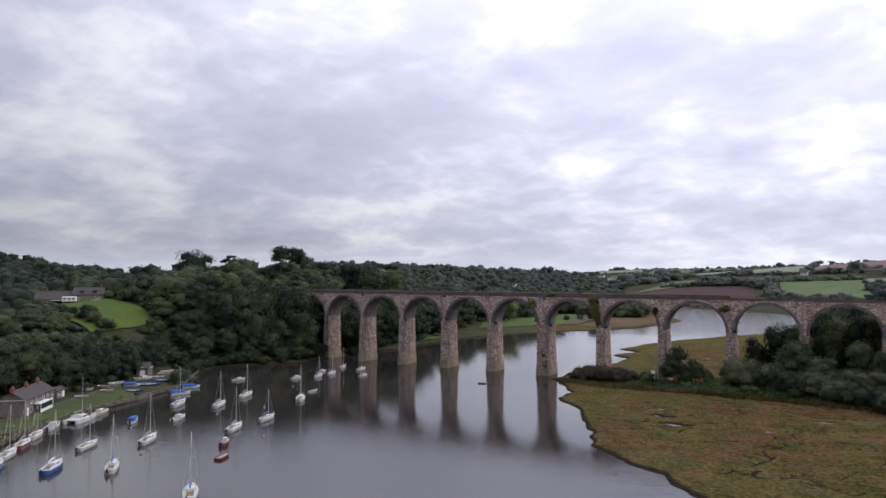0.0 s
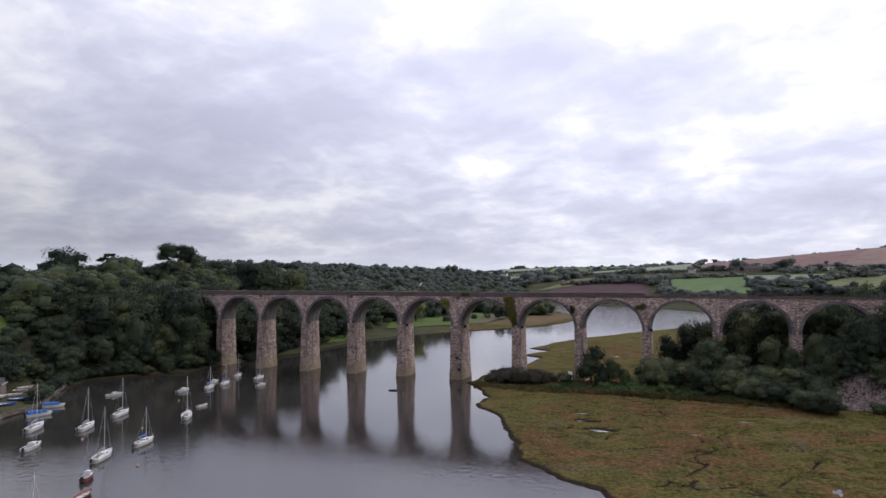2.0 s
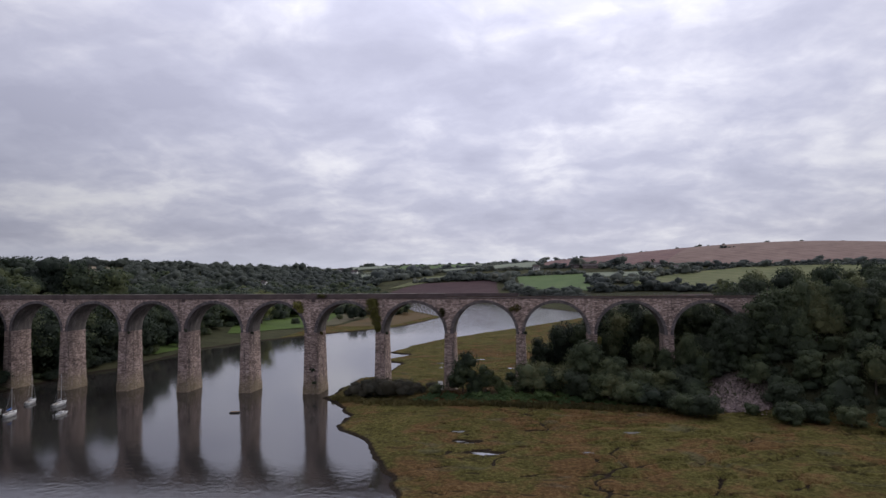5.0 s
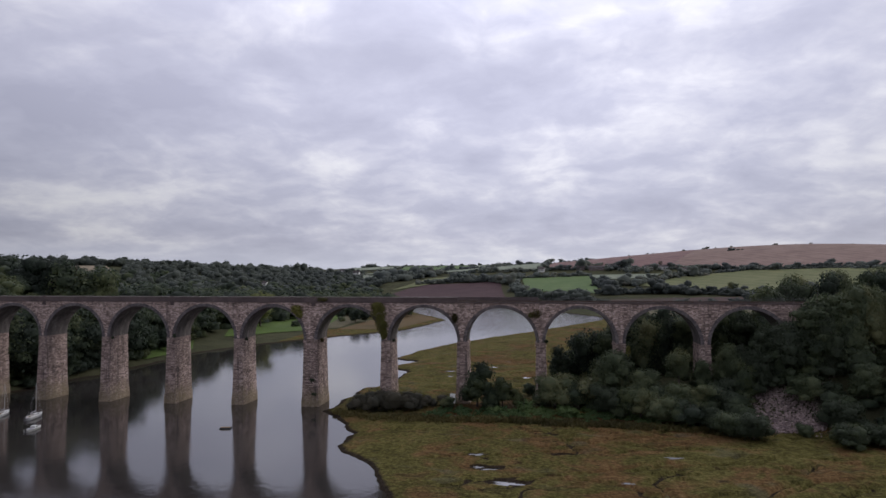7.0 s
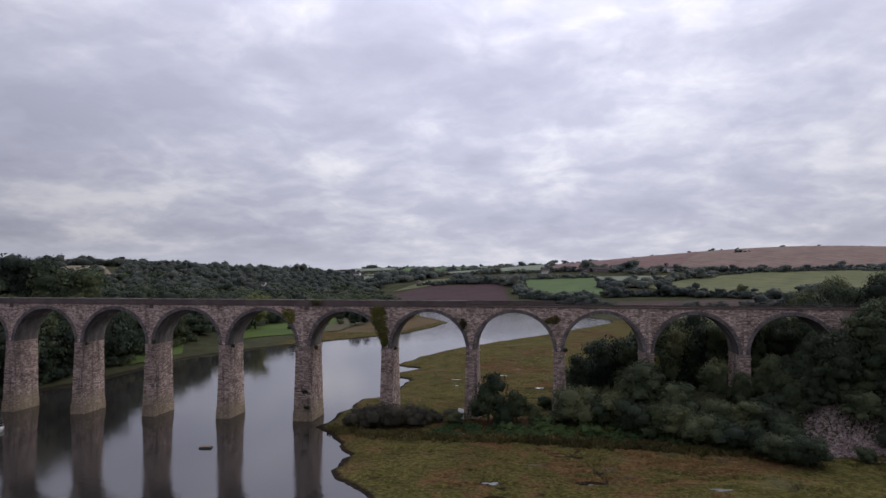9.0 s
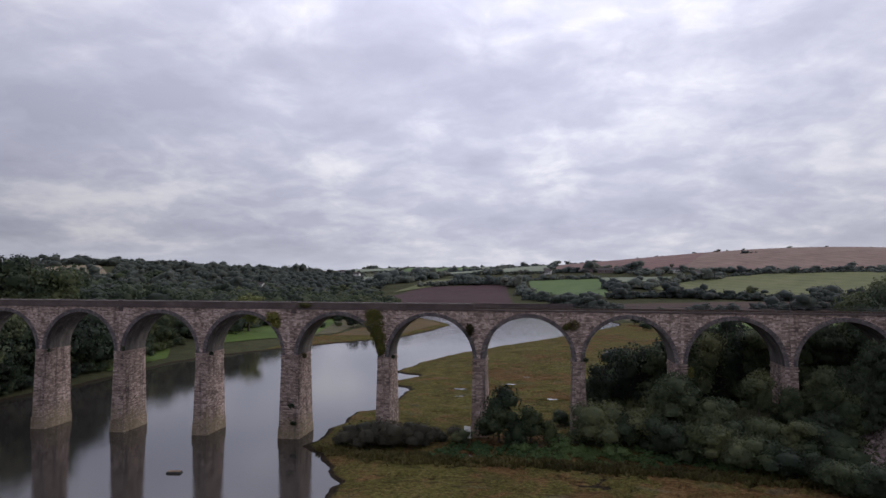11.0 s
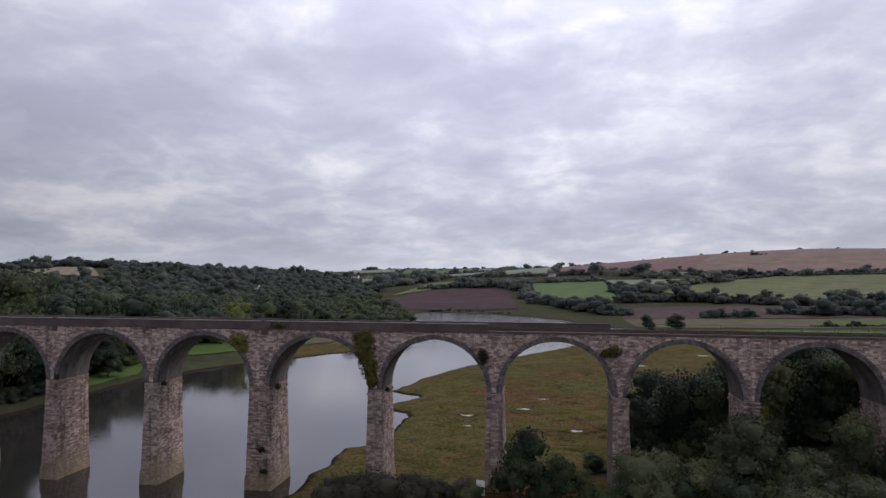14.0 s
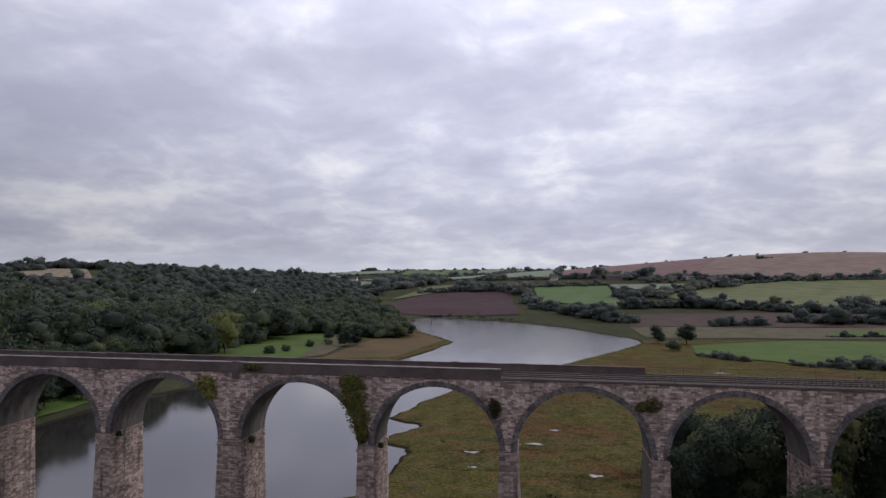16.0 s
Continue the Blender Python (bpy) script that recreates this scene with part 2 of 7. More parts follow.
def water_material():
    m = bpy.data.materials.new("muddy_estuary_water")
    m.use_nodes = True
    g = G(m.node_tree)
    where = g.n("ShaderNodeNewGeometry").outputs["Position"]
    swell = g.noise(where, 0.75, 3.0, 0.55, 0.4)
    ripple = g.noise(where, 4.5, 3.0, 0.6)
    calm = g.noise(where, 0.025, 3.0, 0.5, 1.2)
    height = g.math("ADD", g.math("MULTIPLY", swell, 1.0), g.math("MULTIPLY", g.math("MULTIPLY", ripple, 0.40), calm))
    breeze = g.ramp(g.math("DIVIDE", g.n("ShaderNodeSeparateXYZ", Vector=where).outputs["Y"], 400.0), [(0.40, 0.0), (0.75, 1.0)])
    down = g.ramp(g.math("ADD", g.math("DIVIDE", g.n("ShaderNodeSeparateXYZ", Vector=where).outputs["Y"], -200.0), g.math("MULTIPLY", calm, 0.35)), [(0.26, 0.0), (0.95, 1.0)])
    lee = g.ramp(g.math("DIVIDE", g.n("ShaderNodeSeparateXYZ", Vector=where).outputs["X"], -100.0), [(0.20, 1.0), (0.75, 0.0)])
    breeze = g.math("MAXIMUM", breeze, g.math("MULTIPLY", g.math("MULTIPLY", down, lee), 0.26))
    bm = g.n("ShaderNodeBump", Strength=0.11, Distance=g.math("ADD", 0.13, g.math("MULTIPLY", breeze, 1.1)), Height=height)
    p = g.n("ShaderNodeBsdfPrincipled", Roughness=0.06, IOR=1.72)
    g.link(g.ramp(calm, [(0.35, (0.020, 0.018, 0.017)), (0.65, (0.030, 0.027, 0.025))]), p.inputs["Base Color"])
    g.link(g.math("ADD", 0.015, g.math("MULTIPLY", calm, 0.07)), p.inputs["Roughness"])
    g.link(bm.outputs[0], p.inputs["Normal"])
    g.link(p.outputs[0], g.n("ShaderNodeOutputMaterial").inputs["Surface"])
    return m


WATER = water_material()
# pale base colour stands in for bright sky reflected in the pools
POOL = material("sky_pale_pool_water", [(0.16, 0.16, 0.165), (0.26, 0.26, 0.27)], 0.4, 0.05, 4, 0.0, spec=0.6)


def field_material(name, colours, row=0.0, turn=0.0, scale=0.05):
    """Pasture, stubble or plough, with faint rows."""
    m = bpy.data.materials.new(name)
    m.use_nodes = True
    g = G(m.node_tree)
    where = g.n("ShaderNodeNewGeometry").outputs["Position"]
    a, b = g.noise(where, scale, 4.0), g.noise(where, 0.7, 4.0, 0.65)
    fac = g.math("ADD", g.math("MULTIPLY", a, 0.62), g.math("MULTIPLY", b, 0.38))
    if row:
        sep = g.n("ShaderNodeSeparateXYZ", Vector=where)
        along = g.math("ADD", g.math("MULTIPLY", sep.outputs["X"], math.cos(turn)), g.math("MULTIPLY", sep.outputs["Y"], math.sin(turn)))
        fac = g.math("ADD", fac, g.math("MULTIPLY", g.math("SINE", g.math("MULTIPLY", along, 6.283 / row)), 0.05))
    stops = [(0.32 + 0.36 * i / (len(colours) - 1), c) for i, c in enumerate(colours)]
    p = g.n("ShaderNodeBsdfPrincipled", Roughness=0.95)
    p.inputs["Specular IOR Level"].default_value = 0.15
    g.link(g.ramp(fac, stops), p.inputs["Base Color"])
    bm = g.n("ShaderNodeBump", Strength=0.5, Distance=0.25, Height=b)
    g.link(bm.outputs[0], p.inputs["Normal"])
    g.link(p.outputs[0], g.n("ShaderNodeOutputMaterial").inputs["Surface"])
    return m


PASTURE = field_material("pasture_green", [(0.058, 0.092, 0.037), (0.075, 0.111, 0.045), (0.094, 0.129, 0.054)])
YELLOW_PASTURE = field_material("grazed_yellow_green_pasture", [(0.075, 0.086, 0.039), (0.101, 0.109, 0.052), (0.130, 0.132, 0.065)], 18, 0.9)
LUSH = field_material("lush_meadow_green", [(0.040, 0.066, 0.014), (0.054, 0.084, 0.018), (0.070, 0.100, 0.023)])
DULL = field_material("dull_pasture", [(0.116, 0.134, 0.101), (0.145, 0.165, 0.123), (0.176, 0.194, 0.145)])
STUBBLE = field_material("pinkish_stubble_field", [(0.119, 0.082, 0.070), (0.156, 0.109, 0.094), (0.193, 0.139, 0.119)], 14, 0.5)
RED_STUBBLE = field_material("reddish_stubble_field", [(0.108, 0.066, 0.064), (0.140, 0.088, 0.082), (0.174, 0.114, 0.103)], 14, 0.5)
ROUGH = field_material("rough_tan_grazing", [(0.040, 0.041, 0.023), (0.060, 0.056, 0.031), (0.088, 0.075, 0.044), (0.062, 0.064, 0.031)], scale=0.09)
TAN_STUBBLE = field_material("tan_stubble_field", [(0.13, 0.105, 0.075), (0.17, 0.14, 0.10), (0.2, 0.165, 0.12)], 14, 0.5)
PLOUGH = field_material("red_brown_plough", [(0.036, 0.020, 0.022), (0.047, 0.027, 0.029), (0.060, 0.035, 0.037)], 9, 1.2)
REEDS = field_material("brown_reed_bed", [(0.039, 0.024, 0.021), (0.054, 0.034, 0.030), (0.071, 0.048, 0.040)])
SALTMARSH_RUST = field_material("rusty_saltmarsh", [(0.051, 0.044, 0.020), (0.080, 0.054, 0.024), (0.105, 0.067, 0.028)], scale=0.03)


def ground_material(name, marsh):
    """Mud below the tide line; above it saltmarsh or rough grass."""
    m = bpy.data.materials.new(name)
    m.use_nodes = True
    g = G(m.node_tree)
    where = g.n("ShaderNodeNewGeometry").outputs["Position"]
    flat = g.vmath("MULTIPLY", where, (1, 1, 0.15))
    a, b, c = g.noise(flat, 0.035, 4.0, 0.6, 0.8), g.noise(flat, 0.16, 5.0, 0.62, 0.6), g.noise(where, 1.3, 4.0, 0.7)
    if marsh:
        e = g.noise(where, 3.6, 4.0, 0.75)
        grain = g.math("ADD", g.math("MULTIPLY", b, 0.26), g.math("ADD", g.math("MULTIPLY", c, 0.44), g.math("MULTIPLY", e, 0.30)))
        grass = g.ramp(grain, [(0.36, (0.012, 0.011, 0.007)), (0.44, (0.045, 0.041, 0.013)), (0.52, (0.081, 0.073, 0.024)), (0.62, (0.140, 0.120, 0.048))])
        rust = g.ramp(grain, [(0.36, (0.016, 0.009, 0.008)), (0.44, (0.054, 0.029, 0.015)), (0.52, (0.092, 0.051, 0.024)), (0.62, (0.144, 0.090, 0.043))])
        pale = g.ramp(grain, [(0.36, (0.046, 0.045, 0.032)), (0.64, (0.105, 0.097, 0.069))])
        turf = g.mix(g.ramp(g.math("ADD", g.math("MULTIPLY", a, 0.5), g.math("MULTIPLY", b, 0.5)), [(0.485, 0.0), (0.57, 0.85)]), grass, rust)
        patch = g.noise(g.vmath("ADD", g.vmath("MULTIPLY", where, (0.8, 1.6, 0)), (40, 13, 0)), 0.10, 3.0, 0.5, 0.6)
        turf = g.mix(g.ramp(patch, [(0.60, 0.0), (0.68, 0.40)]), turf, pale)
        # thin winding cracks with black mud in them
        ridge = g.math("ABSOLUTE", g.math("SUBTRACT", g.noise(g.vmath("MULTIPLY", where, (0.50, 1.9, 0)), 0.085, 4.0, 0.55, 1.1), 0.5))
        some = g.ramp(g.noise(where, 0.045, 2.0), [(0.46, 0.0), (0.54, 1.0)])
        line = g.mix(1.0, g.ramp(ridge, [(0.004, 0.55), (0.012, 0.0)]), some, "MULTIPLY")
        turf = g.mix(line, turf, (0.016, 0.012, 0.009))
        dash = g.noise(g.vmath("MULTIPLY", where, (0.26, 1.15, 0)), 0.62, 3.0, 0.55, 0.7)
        turf = g.mix(g.ramp(dash, [(0.645, 0.0), (0.685, 0.72)]), turf, (0.024, 0.015, 0.010))
    else:
        turf = g.ramp(g.math("ADD", g.math("MULTIPLY", a, 0.5), g.math("MULTIPLY", b, 0.5)), [(0.35, (0.034, 0.035, 0.021)), (0.5, (0.048, 0.050, 0.028)), (0.65, (0.064, 0.062, 0.036))])
    mud = g.ramp(c, [(0.3, (0.014, 0.011, 0.008)), (0.7, (0.034, 0.026, 0.019))])
    z = g.n("ShaderNodeSeparateXYZ", Vector=where).outputs["Z"]
    wet = g.ramp(g.math("ADD", z, g.math("MULTIPLY", g.math("SUBTRACT", c, 0.5), 0.12)), [(0.27, 1.0), (0.40, 0.0)])
    p = g.n("ShaderNodeBsdfPrincipled", Roughness=0.9)
    p.inputs["Specular IOR Level"].default_value = 0.02
    g.link(g.mix(wet, turf, mud), p.inputs["Base Color"])
    bm = g.n("ShaderNodeBump", Strength=1.0, Distance=0.9, Height=g.math("ADD", g.math("MULTIPLY", b, 0.5), g.math("MULTIPLY", c, 0.7)))
    g.link(bm.outputs[0], p.inputs["Normal"])
    g.link(p.outputs[0], g.n("ShaderNodeOutputMaterial").inputs["Surface"])
    return m


GROUND = ground_material("rough_grass_ground", False)
MARSH = ground_material("saltmarsh_ground", True)


# ---- mesh helpers ----
def mesh_of(name, verts, faces, mats, smooth=False, index=None):
    me = bpy.data.meshes.new(name)
    me.from_pydata([tuple(v) for v in verts], [], [tuple(f) for f in faces])
    for m in mats if isinstance(mats, (list, tuple)) else [mats]:
        me.materials.append(m)
    if index is not None:
        me.polygons.foreach_set("material_index", np.asarray(index, np.int32))
    if smooth:
        me.polygons.foreach_set("use_smooth", np.ones(len(me.polygons), bool))
    me.update()
    return me


def part(name, data, mat, parent, label=""):
    """Links a mesh, a bmesh or (verts, faces) as one mesh object under a thing or a part."""
    if isinstance(data, bmesh.types.BMesh):
        me = bpy.data.meshes.new(name)
        data.to_mesh(me)
        data.free()
        me.materials.append(mat)
    elif isinstance(data, tuple):
        me = mesh_of(name, data[0], data[1], mat)
    else:
        me = data
    ob = new(name, me)
    ob.parent = parent
    return tagged(ob, label) if label else ob


def box(x0, x1, y0, y1, z0, z1):
    v = [(x, y, z) for x in (x0, x1) for y in (y0, y1) for z in (z0, z1)]
    return v, [(0, 1, 3, 2), (4, 6, 7, 5), (0, 4, 5, 1), (2, 3, 7, 6), (0, 2, 6, 4), (1, 5, 7, 3)]


def joined(pieces):
    verts, faces = [], []
    for v, f in pieces:
        k = len(verts)
        verts += list(v)
        faces += [tuple(i + k for i in q) for q in f]
    return verts, faces


def bevelled_box(x0, x1, y0, y1, z0, z1, r=0.03):
    bm = bmesh.new()
    bmesh.ops.create_cube(bm, size=1.0, matrix=Matrix.LocRotScale(((x0 + x1) / 2, (y0 + y1) / 2, (z0 + z1) / 2), None, (x1 - x0, y1 - y0, z1 - z0)))
    bmesh.ops.bevel(bm, geom=bm.edges[:], offset=r, segments=1, affect="EDGES", profile=0.5)
    return bm


def tube(points, radii, sides=8, cap=True):
    """A tapered tube along points."""
    verts, faces = [], []
    pts = [Vector(p) for p in points]
    for i, p in enumerate(pts):
        d = (pts[min(i + 1, len(pts) - 1)] - pts[max(i - 1, 0)]).normalized()
        s = d.cross(Vector((0.31, 0.95, 0.05))).normalized()
        u = s.cross(d)
        verts += [p + radii[i] * (math.cos(2 * math.pi * k / sides) * s + math.sin(2 * math.pi * k / sides) * u) for k in range(sides)]
    for i in range(len(pts) - 1):
        for k in range(sides):
            a, b = i * sides + k, i * sides + (k + 1) % sides
            faces.append((a, b, b + sides, a + sides))
    if cap:
        faces.append(tuple(range(sides))[::-1])
        faces.append(tuple(range((len(pts) - 1) * sides, len(pts) * sides)))
    return verts, faces


# ---- lie of the land ----
SHORE = [(7.5, -6), (14.8, -15.2), (19.3, -21.5), (21.8, -27), (21.5, -36), (28, -46), (33, -51.5), (38.2, -62.8), (42.5, -72), (44.5, -81), (50.8, -86.5), (57, -91), (61.5, -93.5), (62.8, -98.5), (69, -103.5),
         (80, -130), (90, -190), (100, -330), (-20, -420), (-30, -220), (-47, -165), (-60, -144), (-67, -135), (-76, -121), (-82, -100), (-89, -80), (-112, -55), (-116, -43), (-110, -30), (-98, -17),
         (-99, 8), (-93, 45), (-93, 75), (-94, 105), (-86, 130), (-67, 161), (-46, 195), (-25, 221), (-18, 262), (-12, 300), (-14, 318), (-30, 350), (-46, 380), (-72, 460), (-80, 535),
         (-66, 548), (16, 497), (65, 434), (104, 348), (109, 328), (88, 280), (56, 219), (34, 182), (13, 141), (7, 117), (2, 95), (11, 89), (12.5, 85.5), (6, 71.5), (7.2, 68.5), (14.8, 62.5), (15, 59.5), (14, 51), (13, 44), (11, 28.5), (7.8, 26.5), (7.7, 15), (6.5, 9), (7.5, 3)]
HILLS = [(-146, 78, 24, 26, 0, 6), (-620, -20, 215, 190, 0, 54), (-190, 30, 52, 80, 0, 25), (-760, 850, 230, 140, 0, 44), (-470, 1080, 260, 150, 0, 26), (-160, 2350, 800, 420, 0, 64),
         (-480, 1950, 150, 120, 0, 10), (-30, 860, 230, 150, 0, 17), (480, 965, 350, 205, -18, 73), (950, 300, 280, 260, 0, 30), (-150, 1450, 200, 120, 20, 12),
         (-1600, 200, 420, 420, 0, 60), (1900, 2300, 600, 400, 0, 70), (-1800, 2400, 500, 400, 0, 45), (300, -520, 240, 140, 0, 30), (-300, -420, 170, 150, 0, 35)]
MOUND = [(158, 6, 42, 36, 0, 21), (255, 0, 70, 45, 0, 5)]


def inside(px, py, poly):
    n, hit = len(poly), np.zeros(np.shape(px), bool)
    for i in range(n):
        (ax, ay), (bx, by) = poly[i], poly[(i + 1) % n]
        cross = (ay > py) != (by > py)
        hit ^= cross & (px < (bx - ax) * (py - ay) / (by - ay + 1e-12) + ax)
    return hit


def edge_distance(px, py, line, closed=True):
    best = np.full(np.shape(px), 1e9)
    n = len(line)
    for i in range(n if closed else n - 1):
        (ax, ay), (bx, by) = line[i], line[(i + 1) % n]
        dx, dy = bx - ax, by - ay
        u = np.clip(((px - ax) * dx + (py - ay) * dy) / (dx * dx + dy * dy + 1e-9), 0, 1)
        best = np.minimum(best, np.hypot(px - ax - u * dx, py - ay - u * dy))
    return best


def step(a, b, v):
    u = np.clip((v - a) / (b - a), 0, 1)
    return u * u * (3 - 2 * u)


def waves(px, py, scale, seed):
    """Smooth uneven ground from crossing waves."""
    rng = np.random.default_rng(seed)
    out = 0 * px
    for k in range(7):
        a, p, f = rng.uniform(0, 6.28, 2).tolist() + [rng.uniform(0.6, 1.9)]
        out = out + np.sin((px * math.cos(a) + py * math.sin(a)) * f / scale + p + 0.8 * np.sin(py * f * 0.7 / scale + a * 3))
    return out / 7


CREEKS = [[(48, -60), (56, -58), (60, -52), (70, -50), (78, -44)], [(62, -70), (72, -66), (82, -68), (92, -60), (100, -52)], [(86, -84), (92, -74), (94, -66)],
          [(40, -44), (50, -40), (58, -42)], [(60, -34), (72, -30), (80, -33), (90, -30)], [(72, -84), (76, -76), (74, -70), (80, -62), (88, -58), (96, -58), (104, -50), (116, -48)], [(80, -62), (78, -54), (84, -48)], [(96, -58), (100, -66), (110, -70)], [(88, -44), (98, -42), (104, -36), (112, -38)], [(98, -72), (110, -62), (122, -58), (136, -50)],
          [(70, -92), (80, -86), (88, -90), (104, -84), (120, -78)], [(30, 62), (40, 66), (48, 62)], [(46, 46), (56, 43), (66, 45)], [(20, 50), (30, 47), (42, 49)], [(30, 30), (42, 33), (56, 28)]]
POOLS = [(51, -48, 2.0, 0.9), (54.5, -55.5, 2.6, 1.0), (64.3, -38.3, 1.7, 0.9), (48, -40, 1.6, 0.7), (49, -47, 1.0, 0.6), (74, -54.5, 1.0, 0.5), (43, 70.5, 2.0, 0.9), (28.5, 62, 1.9, 0.8), (55.5, 46, 1.6, 0.9), (36, 57, 1.4, 0.6),
         (30, 50, 1.0, 0.6), (48, 85, 1.4, 0.7), (84, 160, 5, 2.2), (39.5, -10.5, 0.9, 1.3), (94.5, -84, 0.8, 1.6), (84, -40, 1.6, 0.7), (118.7, 195.6, 3.0, 1.3), (138, 198, 3.0, 1.3)]

HOLLOWS = [(61.4, -23.4, 3.0, 1.3), (70, -36, 1.6, 0.6), (57.5, -31, 1.3, 0.5), (75.5, -48, 1.8, 0.6), (66, -56, 1.4, 0.5), (83, -52, 1.2, 0.5), (91, -46, 1.6, 0.6), (54, -68, 1.6, 0.6), (79, -74, 1.8, 0.6),
           (98, -38, 2.2, 0.7), (48, -55.5, 1.3, 0.5), (105, -66, 2.0, 0.7), (44, -35, 1.2, 0.5), (40, 40, 1.4, 0.6), (50, 58, 1.5, 0.6), (34, 75, 1.4, 0.6), (60, 70, 1.6, 0.6)]


def cracks():
    """Short winding cracks all over the saltmarsh."""
    rng = random.Random(23)
    out = []
    for i in range(230):
        x, y = (rng.uniform(26, 150), rng.uniform(-104, -18)) if i < 160 else (rng.uniform(22, 85), rng.uniform(22, 150))
        a = rng.choice((0, 0, math.pi)) + rng.uniform(-0.7, 0.7)
        line = [(x, y)]
        for _ in range(rng.choice((1, 2, 2, 3, 4))):
            l = rng.uniform(1.2, 3.2)
            line.append((line[-1][0] + l * math.cos(a), line[-1][1] + l * math.sin(a)))
            a += rng.uniform(-0.9, 0.9)
        out.append(line)
    return out


CRACKS = cracks() + [[(59.5, -24.2), (63.3, -22.6)], [(60.5, -23.6), (64, -23.4)]]


def ground(px, py, pools=True):
    px, py = np.asarray(px, float), np.asarray(py, float)
    wx, wy = px + 1.6 * waves(px, py, 6, 3) + 1.0 * waves(px, py, 2.0, 9) + 0.5 * waves(px, py, 0.9, 29), py + 1.6 * waves(px, py, 6, 4) + 1.0 * waves(px, py, 2.0, 8) + 0.5 * waves(px, py, 0.9, 28)
    d = edge_distance(wx, wy, SHORE) * np.where(inside(wx, wy, SHORE), -1, 1)
    z = -1.8 + 2.25 * step(-6, 0.4, d) + 0.2 * step(0.5, 3.5, d)
    left = (px < -20) & (py < 140)
    rise = np.where(px < -20, step(7, 48, d), step(14, 70, d))
    # steep wooded bank beside the viaduct's west end
    steep = step(-60, -30, py) * (1 - step(55, 90, py)) * (px < -20)
    rise = np.maximum(rise, steep * step(2, 32, d))
    hills = 0 * px
    foot = step(0, 24, py + 18 + 0.3 * np.maximum(0, px - 100))
    for cx, cy, sx, sy, turn, h in HILLS + MOUND:
        h = h * foot if (cx, cy, sx, sy, turn, h) in MOUND else h
        c, s = math.cos(radians(turn)), math.sin(radians(turn))
        u, v = (px - cx) * c + (py - cy) * s, -(px - cx) * s + (py - cy) * c
        hills = hills + h * np.exp(-0.5 * ((u / sx) ** 2 + (v / sy) ** 2))
    far = step(300, 900, np.hypot(px, py))
    z = z + rise * hills + step(3, 12, d) * 0.25 * waves(px, py, 9, 5) * (1 - far) + far * (3.0 * waves(px, py, 130, 6) + 1.5)
    z = z + np.where(left, 0.9 * step(0.5, 3, d), 0.0)
    # bramble bank on the line of the viaduct, and creeks and pools in the saltmarsh
    bank = np.exp(-0.5 * ((py + 3) / 4.5) ** 2) * step(12, 30, px) * (1 - step(110, 130, px))
    z = z + 1.1 * bank
    marsh = step(1.5, 4, d) * (px > 0) * (z < 2.2)
    for line in CREEKS:
        dd = edge_distance(px + 1.2 * waves(px, py, 3, 11), py + 1.2 * waves(px, py, 3, 12), line, False)
        z = z - np.maximum(0, z - 0.12) * marsh * (1 - step(0.1, 0.62, dd))
    near = np.flatnonzero((px.ravel() > 18) & (px.ravel() < 160) & (py.ravel() > -112) & (py.ravel() < 156))
    if len(near):
        qx, qy = px.ravel()[near], py.ravel()[near]
        qx, qy = qx + 0.8 * waves(qx, qy, 1.7, 31), qy + 0.8 * waves(qx, qy, 1.7, 32)
        dig = np.zeros(len(near))
        for line in CRACKS:
            cx, cy = line[0]
            some = np.flatnonzero((np.abs(qx - cx) < 12) & (np.abs(qy - cy) < 12))
            if len(some):
                dig[some] = np.maximum(dig[some], 1 - step(0.22, 0.62, edge_distance(qx[some], qy[some], line, False)))
        flat = z.ravel().copy()
        lumps = 0.18 * waves(qx, qy, 1.1, 33) + 0.15 * waves(qx, qy, 0.6, 34)
        flat[near] += marsh.ravel()[near] * lumps
        flat[near] -= np.maximum(0, flat[near] - 0.14) * marsh.ravel()[near] * dig
        z = flat.reshape(np.shape(z))
    for cx, cy, rx, ry in HOLLOWS:
        q = np.hypot((px - cx + 0.6 * waves(px, py, 1.5, 17)) / rx, (py - cy + 0.3 * waves(px, py, 1.2, 18)) / ry)
        z = z - np.maximum(0, z - 0.16) * (1 - step(0.75, 1.1, q)) * (px > 0)
    if pools:
        for (cx, cy, rx, ry), level in zip(POOLS, POOL_LEVELS):
            q = np.hypot((px - cx + 0.5 * waves(px, py, 2, 13)) / (rx * 1.3 + 0.4), (py - cy) / (ry * 1.3 + 0.4))
            z = z - (z - level + 0.05) * (1 - step(0.85, 1.2, q)) * (px > 0)
    return z


def pool_level(cx, cy, rx, ry):
    a = np.linspace(0, 6.283, 24)
    return float(np.percentile(ground(cx + 1.4 * rx * np.cos(a), cy + 1.4 * ry * np.sin(a), False), 25)) - 0.14


POOL_LEVELS = [pool_level(*q) for q in POOLS]


def height(x, y):
    return float(ground(np.array([x]), np.array([y]))[0])


def graded(lo, hi, start, stop, fine, grow=1.09):
    """Grid lines, fine from start to stop, widening outwards to lo and hi."""
    mid = list(np.arange(start, stop + fine * 0.5, fine))
    out, s = [mid[-1]], fine
    while out[-1] < hi:
        s = min(s * grow, 90)
        out.append(out[-1] + s)
    back, s = [mid[0]], fine
    while back[-1] > lo:
        s = min(s * grow, 90)
        back.append(back[-1] - s)
    return np.array(back[:0:-1] + mid + out[1:])


